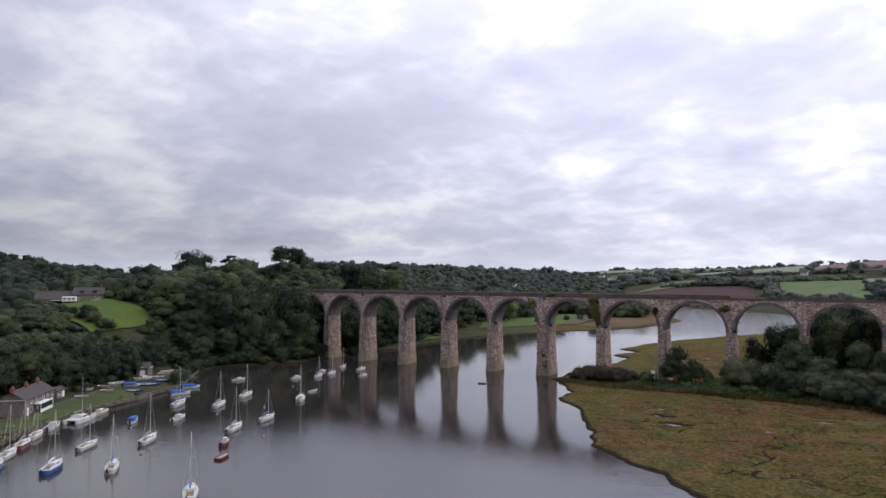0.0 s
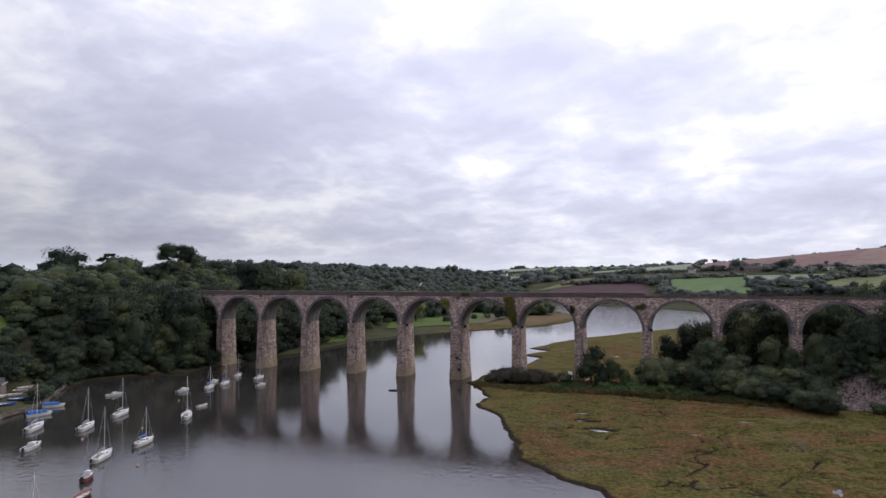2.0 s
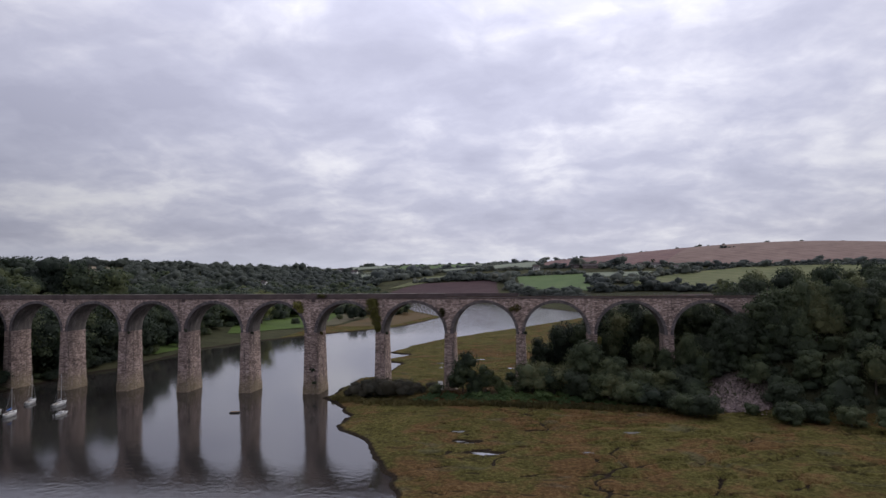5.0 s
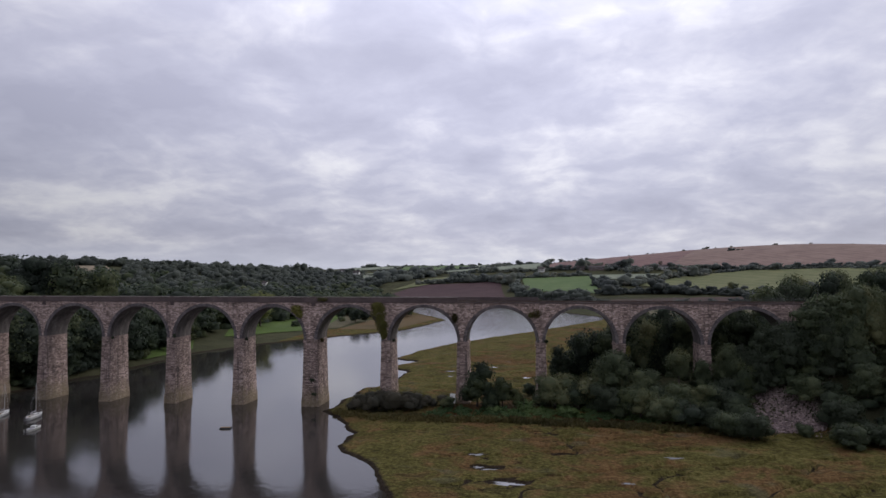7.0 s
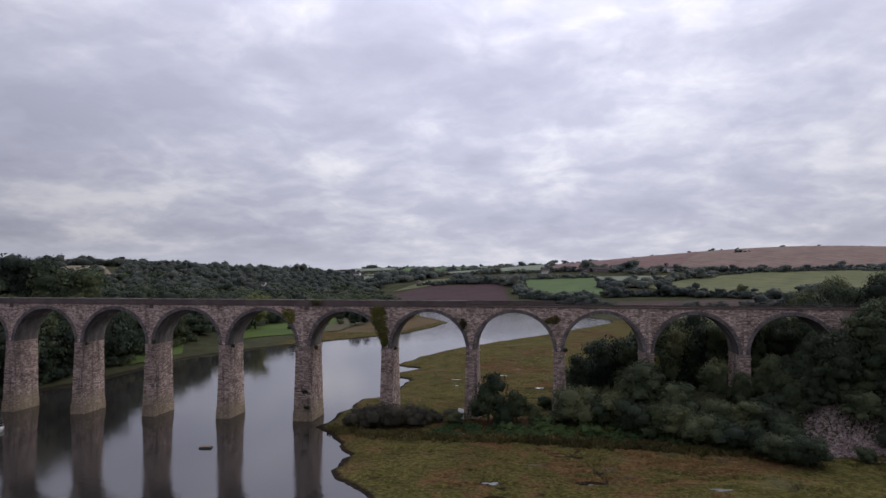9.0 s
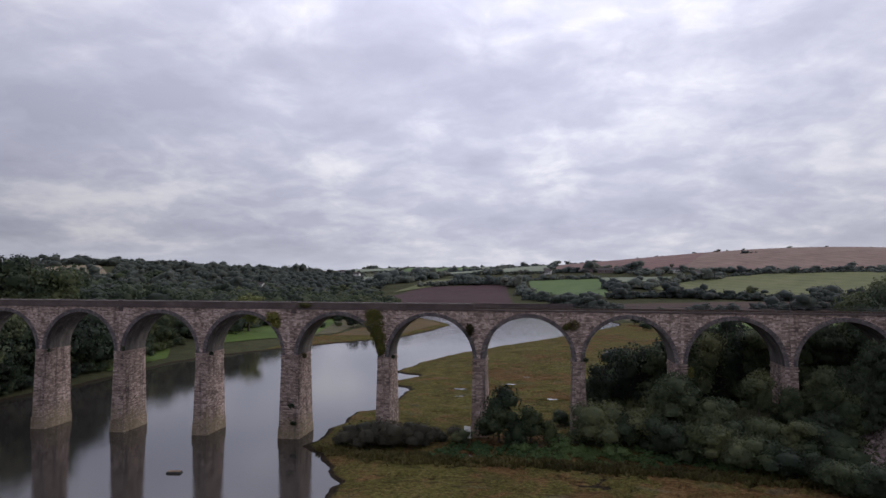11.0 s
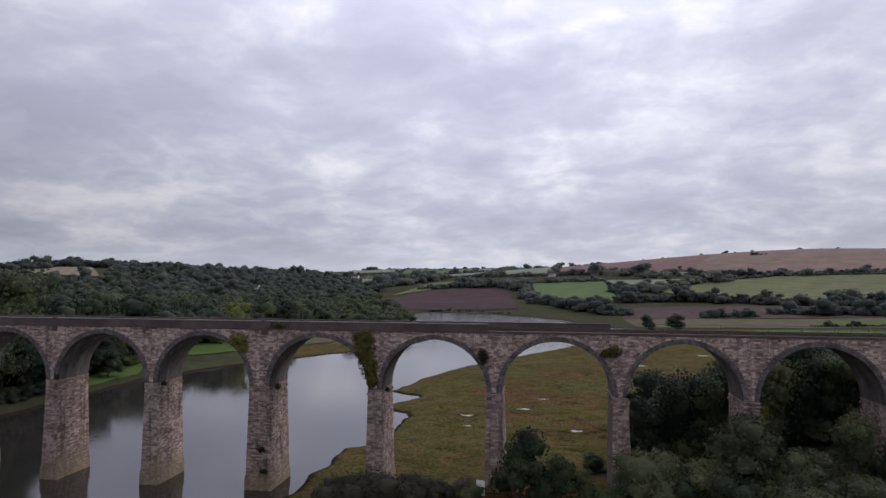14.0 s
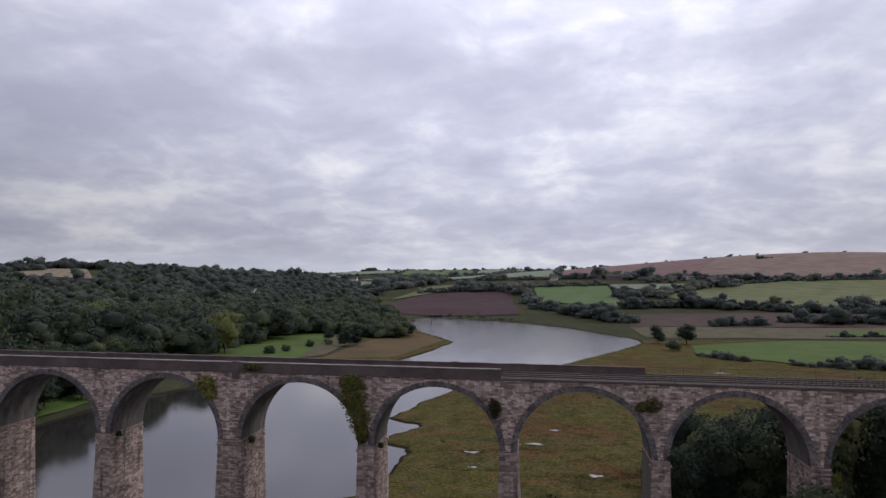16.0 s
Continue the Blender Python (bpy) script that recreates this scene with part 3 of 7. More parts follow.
def build_ground():
    xs = graded(-4600, 4600, 18, 112, 0.55, 1.05)
    ys = np.concatenate([graded(-1500, -15.6, -104, -16, 0.55, 1.05), graded(-15, 4700, -15, 90, 0.85, 1.045)])
    gx, gy = np.meshgrid(xs, ys)
    z = ground(gx.ravel(), gy.ravel())
    verts = np.column_stack([gx.ravel(), gy.ravel(), z])
    nx, ny = len(xs), len(ys)
    i = (np.arange(ny - 1)[:, None] * nx + np.arange(nx - 1)).ravel()
    faces = np.column_stack([i, i + 1, i + nx + 1, i + nx])
    cx, cy, cz = gx.ravel()[faces].mean(1), gy.ravel()[faces].mean(1), z[faces].mean(1)
    me = bpy.data.meshes.new("ground")
    me.vertices.add(len(verts))
    me.vertices.foreach_set("co", verts.ravel())
    me.loops.add(faces.size)
    me.loops.foreach_set("vertex_index", faces.ravel().astype(np.int32))
    me.polygons.add(len(faces))
    me.polygons.foreach_set("loop_start", np.arange(0, faces.size, 4, dtype=np.int32))
    marsh = (cx > 0) & (cx < 260) & (cy > -260) & (cy < 330) & (cz < 2.4) | (cx > -75) & (cx < 0) & (cy > 150) & (cy < 400) & (cz < 1.3)
    me.materials.append(GROUND), me.materials.append(MARSH)
    me.polygons.foreach_set("material_index", marsh.astype(np.int32))
    me.polygons.foreach_set("use_smooth", np.ones(len(faces), bool))
    me.update(calc_edges=True)
    tagged(new("ground", me), "saltmarsh, wooded banks and rolling farmland", "ground", kind="structure")
    wx, wy = np.linspace(-330, 330, 12), np.linspace(-700, 620, 24)
    v = [(x, y, 0.0) for y in wy for x in wx]
    f = [(j * 12 + k, j * 12 + k + 1, j * 12 + k + 13, j * 12 + k + 12) for j in range(23) for k in range(11)]
    tagged(new("water", mesh_of("water", v, f, WATER)), "calm grey muddy river water reflecting the clouds", "river", kind="structure")


build_ground()


def build_pools():
    """Small sheets of water left standing in the saltmarsh."""
    for i, ((cx, cy, rx, ry), level) in enumerate(zip(POOLS, POOL_LEVELS)):
        n, ring = 26, []
        for k in range(n):
            a = 6.283 * k / n
            w = 1 + 0.32 * math.sin(3 * a + 1.7 * i) + 0.22 * math.sin(5 * a + 2.9 * i) + 0.12 * math.sin(8 * a + i)
            ring.append((cx + 0.85 * rx * w * math.cos(a), cy + 0.85 * ry * w * math.sin(a), level))
        tagged(new("marsh_pool", mesh_of("marsh_pool", ring, [tuple(range(n))], POOL)), "small pool of still water in the saltmarsh", "pool", "pools in the saltmarsh", "structure")


build_pools()


def field(name, corners, mat, label, lift=0.3, n=16):
    """A field: four corners, laid on the ground with slightly uneven edges."""
    (ax, ay), (bx, by), (cx, cy), (dx, dy) = corners
    u, v = np.meshgrid(np.linspace(0, 1, n + 1), np.linspace(0, 1, n + 1))
    u, v = u.ravel(), v.ravel()
    px = (1 - u) * (1 - v) * ax + u * (1 - v) * bx + u * v * cx + (1 - u) * v * dx
    py = (1 - u) * (1 - v) * ay + u * (1 - v) * by + u * v * cy + (1 - u) * v * dy
    k = 1.3
    px, py = px + k * waves(px, py, 25, 21), py + k * waves(px, py, 25, 22)
    verts = np.column_stack([px, py, ground(px, py) + lift])
    f = [(j * (n + 1) + i, j * (n + 1) + i + 1, (j + 1) * (n + 1) + i + 1, (j + 1) * (n + 1) + i) for j in range(n) for i in range(n)]
    return tagged(new(name, mesh_of(name, verts, f, mat, True)), label, "field", kind="structure")


# ---- viaduct ----
DEEP, TOP, SPRING, CROWN, RING_DEEP = 7.85, 27.45, 17.6, 26.2, 0.78
GRADE = -0.005                              # the line falls gently to the east
ENDS = (-128.0, 128.0)
PIERS = [-118.8, -99.2, -79.7, -59.9, -40.2, -20.5, -0.15, 20.35, 40.3, 60.25, 79.7, 99.6, 119.4]
KING = 0.66                                 # the middle pier is wider


def pier_half(z, x=20.0):
    """Half the width of a pier and how far its ends stand out at a height."""
    batter = (SPRING - z) / SPRING
    plinth = 0.12 if z < 2.3 else 0.0
    return 1.15 + 0.49 * batter + plinth + (KING if abs(x) < 5 else 0.0), 0.03 + 0.20 * batter + plinth


def bay(k):
    """The middle and the half span of the arch between pier k and the next."""
    lo, hi = PIERS[k] + pier_half(SPRING, PIERS[k])[0], PIERS[k + 1] - pier_half(SPRING, PIERS[k + 1])[0]
    return (lo + hi) / 2, (hi - lo) / 2


def soffit_z(x, k, extra=0.0):
    """Height of the underside of arch k (extra: of a curve outside it) at x."""
    mid, half = bay(k)
    w = (x - mid) / (half + extra)
    return SPRING + (CROWN - SPRING + extra) * math.sqrt(1 - w * w) if abs(w) < 1 else SPRING


viaduct = tagged(new("viaduct"), "tall stone railway viaduct with round arches on tapered piers", "viaduct")


def pier_core(x, inset=0.05):
    verts, faces = [], []
    for z in (-2.5, 2.29, 2.31, SPRING - 0.6, SPRING):
        w, e = pier_half(z, x)
        w, e = w - inset, e - inset
        verts += [(-w, -e, z), (w, -e, z), (w, DEEP + e, z), (-w, DEEP + e, z)]
    for i in range(4):
        for k in range(4):
            a, b = 4 * i + k, 4 * i + (k + 1) % 4
            faces.append((a, b, b + 4, a + 4))
    faces.append((16, 17, 18, 19))
    return verts, faces


def block(o, du, dv, dn, r):
    """A squared stone lying on a face: o its lower corner, du along, dv up, dn outwards."""
    o, du, dv, dn = Vector(o), Vector(du), Vector(dv), Vector(dn)
    i, j = du.normalized() * r, dv.normalized() * r
    back = [o, o + du, o + du + dv, o + dv]
    front = [o + i + j + dn, o + du - i + j + dn, o + du + dv - i - j + dn, o + dv + i - j + dn]
    return [*back, *front], [(4, 5, 6, 7), (0, 1, 5, 4), (1, 2, 6, 5), (2, 3, 7, 6), (3, 0, 4, 7)]


def pier_stones(rng, x, faces_wanted=("front", "right", "left", "back")):
    out, z = [], -0.6
    while z < SPRING - 0.3:
        h = rng.uniform(0.22, 0.34)
        h = min(h, SPRING - z)
        if z < 2.3 < z + h:
            h = 2.3 - z
        zm = z + 0.001
        w, e = pier_half(zm, x)
        for face in faces_wanted:
            if face in ("front", "back"):
                lo, hi = -w, w
            else:
                lo, hi = -e, DEEP + e
            u = lo
            while u < hi - 0.02:
                l = rng.uniform(0.34, 0.95)
                if hi - u - l < 0.3:
                    l = hi - u
                p = rng.uniform(0.0, 0.05)
                du = l - 0.02
                if face == "front":
                    s = block((u, -e + 0.05, z), (du, 0, 0), (0, 0, h - 0.02), (0, -0.05 - p, 0), 0.02)
                elif face == "back":
                    s = block((u + du, DEEP + e - 0.05, z), (-du, 0, 0), (0, 0, h - 0.02), (0, 0.05 + p, 0), 0.02)
                elif face == "right":
                    s = block((w - 0.05, u, z), (0, du, 0), (0, 0, h - 0.02), (0.05 + p, 0, 0), 0.02)
                else:
                    s = block((-w + 0.05, u + du, z), (0, -du, 0), (0, 0, h - 0.02), (-0.05 - p, 0, 0), 0.02)
                out.append(s)
                u += l
        z += h
    return out


FRONTS, RINGS = [], {True: [], False: []}


def build_viaduct():
    rng = random.Random(5)
    cores, shared = {}, []
    for _ in range(3):
        shared.append(mesh_of("stone", *joined(pier_stones(rng, 20.0, ("front", "right"))), STONE))
    west = mesh_of("stone", *joined(pier_stones(rng, 20.0, ("front", "left"))), STONE)
    for k, x in enumerate(PIERS):
        king = abs(x) < 5
        if king not in cores:
            cores[king] = mesh_of("pier", *pier_core(x), MORTAR)
        pier = part("pier", cores[king], None, viaduct, "wider tapered rubble-stone pier in the middle of the river" if king else "tapered rubble-stone pier with a plinth at the water")
        pier.location = (x, 0, 0)
        if 10 < x < 50:
            rest = mesh_of("masonry", *joined(pier_stones(rng, x, ("right", "left"))), STONE)
            tagged(part("masonry", rest, None, pier), kind="stuff")
            FRONTS.append(pier)
        elif king:
            tagged(part("masonry", mesh_of("masonry", *joined(pier_stones(rng, x, ("front", "right"))), STONE), None, pier), kind="stuff")
        else:
            tagged(part("masonry", shared[k % 3] if x < 61 else west, None, pier), kind="stuff")
        w = pier_half(SPRING, x)[0]
        impost = part("impost", bevelled_box(-w - 0.09, w + 0.09, -0.12, DEEP + 0.12, SPRING - 0.30, SPRING - 0.02, 0.04), STONE, pier)
        for sx, sy in ((-1, 0.35), (-1, DEEP - 0.35), (1, 0.35), (1, DEEP - 0.35)):
            part("corbel", bevelled_box(sx * (w + 0.16) - 0.16, sx * (w + 0.16) + 0.16, sy - 0.2, sy + 0.2, SPRING - 0.95, SPRING - 0.6, 0.04), STONE, pier)
    # spandrels, soffits and arch rings, bay by bay
    n = 30
    for k in range(len(PIERS) - 1):
        x0, x1 = PIERS[k], PIERS[k + 1]
        mid, half = bay(k)
        xs = [x0 + (x1 - x0) * i / n for i in range(n + 1)]
        verts, faces = [], []
        for i, x in enumerate(xs):
            z = soffit_z(x, k, 0.02)
            verts += [(x, 0.06, z), (x, 0.06, TOP), (x, DEEP - 0.06, z), (x, DEEP - 0.06, TOP)]
            if i:
                a = 4 * i - 4
                faces += [(a, a + 4, a + 5, a + 1), (a + 2, a + 3, a + 7, a + 6)]
        part("spandrel_wall", (verts, faces), MORTAR, viaduct)
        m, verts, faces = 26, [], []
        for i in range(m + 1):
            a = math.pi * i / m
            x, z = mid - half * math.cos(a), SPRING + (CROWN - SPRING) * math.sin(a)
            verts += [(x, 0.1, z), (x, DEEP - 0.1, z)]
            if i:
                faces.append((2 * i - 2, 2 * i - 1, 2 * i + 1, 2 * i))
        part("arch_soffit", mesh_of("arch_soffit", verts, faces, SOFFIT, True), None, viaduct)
        for y0, y1 in ((-0.07, 0.12), (DEEP - 0.12, DEEP + 0.07)):
            ring, m = RINGS[y0 < 1], 92
            for lo, hi, out in ((0.0, 0.37, 0.0), (0.39, RING_DEEP, 0.03)):
                for i in range(m):
                    a, b = math.pi * (i + 0.04) / m, math.pi * (i + 0.96) / m
                    q = []
                    for y in (y0 - (out if y0 < 1 else 0) + rng.uniform(-0.02, 0.02), y1):
                        for t, r in ((a, lo), (b, lo), (b, hi), (a, hi)):
                            q.append((mid - (half + r) * math.cos(t), y, SPRING + (CROWN - SPRING + r) * math.sin(t)))
                    ring.append((q, [(0, 1, 2, 3), (7, 6, 5, 4), (0, 4, 5, 1), (1, 5, 6, 2), (2, 6, 7, 3), (3, 7, 4, 0)]))
        # coursed spandrel stones on the river's downstream face
        stones, z, edge = [], SPRING + 0.1, RING_DEEP - 0.04
        while z < TOP - 0.1:
            h = min(rng.uniform(0.20, 0.33), TOP - z)
            u = x0
            while u < x1 - 0.02:
                l = min(rng.uniform(0.32, 0.95), x1 - u)
                a, b = u, u + l - 0.02
                while a < b and soffit_z(a, k, edge) > z + h - 0.06:
                    a += 0.04
                while b > a and soffit_z(b, k, edge) > z + h - 0.06:
                    b -= 0.04
                if b - a > 0.08:
                    p, t = rng.uniform(0.0, 0.05), z + h - 0.02
                    zl, zr = max(z, soffit_z(a, k, edge)), max(z, soffit_z(b, k, edge))
                    stones.append(([(a, 0.06, zl), (b, 0.06, zr), (b, 0.06, t), (a, 0.06, t), (a + 0.02, -p, zl + 0.02), (b - 0.02, -p, zr + 0.02), (b - 0.02, -p, t - 0.02), (a + 0.02, -p, t - 0.02)],
                                   [(4, 5, 6, 7), (0, 1, 5, 4), (1, 2, 6, 5), (2, 3, 7, 6), (3, 0, 4, 7)]))
                u += l
            z += h
        tagged(part("masonry", joined(stones), WALL_STONE, viaduct), kind="stuff")
    for side in (True, False):
        tagged(part("arch_ring", joined(RINGS[side]), RING, viaduct, "dark brick arch rings"), kind="stuff")
    # abutments
    for x0, x1 in ((ENDS[0] - 8, PIERS[0]), (PIERS[-1], ENDS[1] + 8)):
        part("abutment", joined([box(x0, x1, 0.0, DEEP, 0, TOP)]), STONE, viaduct, "stone abutment among the trees")
    # string course, deck and parapets
    def level(x0, x1, y0, y1, z0, z1):
        return box(x0, x1, y0, y1, z0, z1)

    for y0, y1 in ((-0.16, 0.3), (DEEP - 0.3, DEEP + 0.16)):
        part("string_course", level(ENDS[0], ENDS[1], y0, y1, TOP - 0.06, TOP + 0.12), PARAPET, viaduct)
    part("deck", level(ENDS[0], ENDS[1], 0.3, DEEP - 0.3, TOP - 0.6, TOP + 0.12), BALLAST, viaduct, "ballasted deck")
    for y, x1, top in ((0.0, 39.4, 28.78), (DEEP - 0.42, 59.6, 28.55)):
        part("parapet", level(ENDS[0] - 8, x1, y - 0.05, y + 0.42, TOP + 0.12, top), PARAPET, viaduct, "brown weathered solid parapet")
        x = ENDS[0] - 8
        while x < x1:
            l = min(rng.uniform(2.2, 3.4), x1 - x)
            part("coping", joined([box(x, x + l - 0.025, y - 0.10 - rng.uniform(0, 0.02), y + 0.47, top, top + rng.uniform(0.11, 0.16))]), COPING if y < 1 else PARAPET, viaduct)
            x += l
    for x, y in ((-118.8, 0), (-79.4, 0), (-39.9, 0), (0.7, 0), (-100, DEEP), (-25, DEEP), (32, DEEP), (-60, DEEP)):
        part("pilaster", bevelled_box(x - 0.55, x + 0.55, y - 0.14 if y == 0 else y - 0.5, y + 0.5 if y == 0 else y + 0.14, TOP - 1.0, 28.98 if y == 0 else 28.75, 0.03), PARAPET, viaduct)
    for y, x0 in ((0.05, 39.7), (DEEP - 0.05, 59.9)):
        part("kerb", level(x0, ENDS[1], y - 0.15, y + 0.2, TOP + 0.12, TOP + 0.26), PARAPET, viaduct)
        x = x0
        while x < ENDS[1]:
            part("railing_post", joined([box(x - 0.03, x + 0.03, y - 0.03, y + 0.03, TOP + 0.22, TOP + 1.25)]), RAIL_PAINT, viaduct)
            x += 2.5
        for z in (0.72, 1.19):
            part("railing_bar", level(x0, ENDS[1], y - 0.02, y + 0.02, TOP + z, TOP + z + 0.045), RAIL_PAINT, viaduct)
    # lay it all to the line's gradient
    for ob in viaduct.children:
        if ob.location.x:
            ob.location.z = GRADE * ob.location.x
        else:
            for v in ob.data.vertices:
                v.co.z += GRADE * v.co.x


build_viaduct()


def build_track(name, y):
    track = tagged(new(name), "rusty railway track on ballast across the viaduct", "railway track", "tracks on the viaduct", "structure")
    for dy in (-0.75, 0.75):
        part("rail", joined([box(-130, 130, y + dy - 0.035, y + dy + 0.035, TOP + 0.24, TOP + 0.40)]), RUST, track)
    part("ballast_bed", joined([box(-130, 130, y - 1.6, y + 1.6, TOP + 0.05, TOP + 0.17)]), BALLAST, track)
    tagged(part("sleepers", joined([box(x - 0.13, x + 0.13, y - 1.3, y + 1.3, TOP + 0.15, TOP + 0.25) for x in np.arange(-130, 130, 0.7)]), SLEEPER, track), kind="stuff")
    for ob in track.children:
        for v in ob.data.vertices:
            v.co.z += GRADE * v.co.x


build_track("railway_track", 2.3)
build_track("railway_track", 5.7)


# ---- trees ----
def ico_low():
    bm = bmesh.new()
    bmesh.ops.create_icosphere(bm, subdivisions=1, radius=1.0)
    out = (np.array([v.co[:] for v in bm.verts]), np.array([[v.index for v in f.verts] for f in bm.faces]))
    bm.free()
    return out


LOW = ico_low()
PLAIN = (np.array([(0, 0, 1), (0.9, 0, 0.1), (0.28, 0.86, -0.1), (-0.73, 0.53, 0.1), (-0.73, -0.53, -0.1), (0.28, -0.86, 0.1), (0, 0, -1)]),
         np.array([(0, 1, 2), (0, 2, 3), (0, 3, 4), (0, 4, 5), (0, 5, 1), (6, 2, 1), (6, 3, 2), (6, 4, 3), (6, 5, 4), (6, 1, 5)]))


def crown(seed, r, h, base, lobes, leaves, size, shape="round", core=None, rough=0.5, tight=False):
    """A crown of lumpy lobes covered with small leaf clumps: triangles as arrays. base: height of its underside."""
    rng = np.random.default_rng(seed)
    V, F, k = [], [], 0
    centres, radii = [], []
    for i in range(lobes):
        u = (i + 0.5) / lobes
        if shape == "round":
            z = base + h * (0.16 + 0.70 * u)
            reach = r * ((0.74 if tight else 0.80) * math.sin(math.pi * (0.14 + 0.74 * u)) ** 0.8)
            rad = r * (rng.uniform(0.34, 0.50) if tight else rng.uniform(0.24, 0.36))
        elif shape == "cone":
            z = base + h * (0.08 + 0.84 * u)
            reach = r * 0.75 * (1 - u) ** 0.9
            rad = r * (0.42 - 0.26 * u) * rng.uniform(0.8, 1.2)
        elif shape == "flat":
            z = base + h * (0.25 + 0.6 * rng.uniform())
            reach = r * 0.8 * math.sqrt(rng.uniform())
            rad = r * rng.uniform(0.22, 0.36)
        else:
            z = base + h * (0.15 + 0.5 * rng.uniform())
            reach = r * 0.72 * math.sqrt(rng.uniform())
            rad = min(r, h) * (rng.uniform(0.36, 0.52) if tight else rng.uniform(0.28, 0.44))
        a = i * 2.4 + rng.uniform(-0.5, 0.5)
        reach *= rng.uniform(0.62, 1.05)
        c = np.array([math.cos(a) * reach, math.sin(a) * reach, z])
        centres.append(c), radii.append(rad)
        v, f = core or LOW
        squash = np.array([1, 1, 0.8 if shape != "flat" else 0.45])
        V.append(c + v * squash * rad * ((0.86 if tight else 0.62) + (0.14 if tight else 0.3) * rng.random((len(v), 1)))), F.append(f + k)
        k += len(v)
    centres, radii = np.array(centres), np.array(radii)
    pick = rng.choice(len(radii), leaves, p=radii**2 / (radii**2).sum())
    n = rng.normal(size=(leaves, 3))
    n[:, 2] = np.abs(n[:, 2]) * 0.9 + 0.1 - 0.7 * (rng.random(leaves) < 0.25)
    n /= np.linalg.norm(n, axis=1)[:, None]
    squash = np.array([1, 1, 0.8 if shape != "flat" else 0.45])
    at = centres[pick] + n * squash * radii[pick][:, None] * rng.uniform(0.93 if tight else 0.72, 1.07 if tight else 1.12, (leaves, 1))
    face = n + rough * rng.normal(size=(leaves, 3)) + 0.5 * (at - np.array([0, 0, base + 0.35 * h])) / max(r, h)
    face /= np.linalg.norm(face, axis=1)[:, None]
    side = np.cross(face, rng.normal(size=(leaves, 3)))
    side /= np.linalg.norm(side, axis=1)[:, None]
    up = np.cross(face, side)
    s = size * rng.uniform(0.55, 1.25, (leaves, 1))
    quad = np.stack([at - side * s * 0.5 - up * s * 0.35, at + side * s * 0.5 - up * s * 0.3, at + side * s * 0.35 + up * s * 0.45 + face * s * 0.12, at - side * s * 0.45 + up * s * 0.4 + face * s * 0.12], 1)
    q = k + 4 * np.arange(leaves)[:, None]
    V.append(quad.reshape(-1, 3))
    F.append(np.concatenate([q + [0, 1, 2], q + [0, 2, 3]]))
    return np.concatenate(V), np.concatenate(F)


def ico_half(level):
    """The upper two thirds of a ball, as triangles."""
    bm = bmesh.new()
    bmesh.ops.create_icosphere(bm, subdivisions=level, radius=1.0)
    bmesh.ops.delete(bm, geom=[v for v in bm.verts if v.co.z < -0.55], context="VERTS")
    bm.verts.index_update()
    out = (np.array([v.co[:] for v in bm.verts]), np.array([[v.index for v in f.verts] for f in bm.faces]))
    bm.free()
    return out


HALF = {1: ico_half(1), 2: ico_half(2)}


def dome(seed, r, h, base, bumps, leaves, size, level=2, depth=0.26, rough=0.35, core=0.85):
    """A full crown: a lumpy dome of boughs set all over with leaf clumps."""
    rng = np.random.default_rng(seed)
    d = rng.normal(size=(bumps, 3))
    d[:, 2] = np.abs(d[:, 2]) * 0.8 - 0.25
    d /= np.linalg.norm(d, axis=1)[:, None]
    amp, sharp = rng.uniform(0.4, 1.0, bumps), 0.55 * math.sqrt(bumps)
    tilt = rng.normal(size=2) * 0.12

    def swell(n):
        lump = (amp * np.exp(-sharp * sharp * (1 - n @ d.T))).max(1)
        return 1 - depth + 1.35 * depth * lump + n[:, 0] * tilt[0] + n[:, 1] * tilt[1]

    half = np.array([r, r, h * 0.56])
    mid = np.array([0, 0, base + 0.44 * h])
    v, f = HALF[level]
    V = [mid + v * half * (swell(v) * rng.uniform(core - 0.07, core + 0.07, len(v)))[:, None]]
    n = rng.normal(size=(leaves, 3))
    n[:, 2] += 0.35
    n /= np.linalg.norm(n, axis=1)[:, None]
    n = n[n[:, 2] > -0.6]
    m = len(n)
    at = mid + n * half * (swell(n) * np.where(rng.random(m) < 0.2, rng.uniform(1.0, 1.08, m), rng.uniform(core + 0.04, 1.03, m)))[:, None]
    e = 0.06
    side = np.cross(n, rng.normal(size=(m, 3)))
    side /= np.linalg.norm(side, axis=1)[:, None]
    up = np.cross(n, side)
    # lean each clump with the swell of its bough
    su, sv = (swell(n + e * side) - swell(n - e * side)) / (2 * e), (swell(n + e * up) - swell(n - e * up)) / (2 * e)
    face = n / half * r - 0.8 * side * su[:, None] - 0.8 * up * sv[:, None] + rough * rng.normal(size=(m, 3))
    face /= np.linalg.norm(face, axis=1)[:, None]
    side = np.cross(face, rng.normal(size=(m, 3)))
    side /= np.linalg.norm(side, axis=1)[:, None]
    up = np.cross(face, side)
    s = size * rng.uniform(0.55, 1.25, (m, 1))
    quad = np.stack([at - side * s * 0.5 - up * s * 0.35, at + side * s * 0.5 - up * s * 0.3, at + side * s * 0.35 + up * s * 0.45 - face * s * 0.10, at - side * s * 0.45 + up * s * 0.4 - face * s * 0.10], 1)
    q = len(v) + 4 * np.arange(m)[:, None]
    return np.concatenate(V + [quad.reshape(-1, 3)]), np.concatenate([f, q + [0, 1, 2], q + [0, 2, 3]])


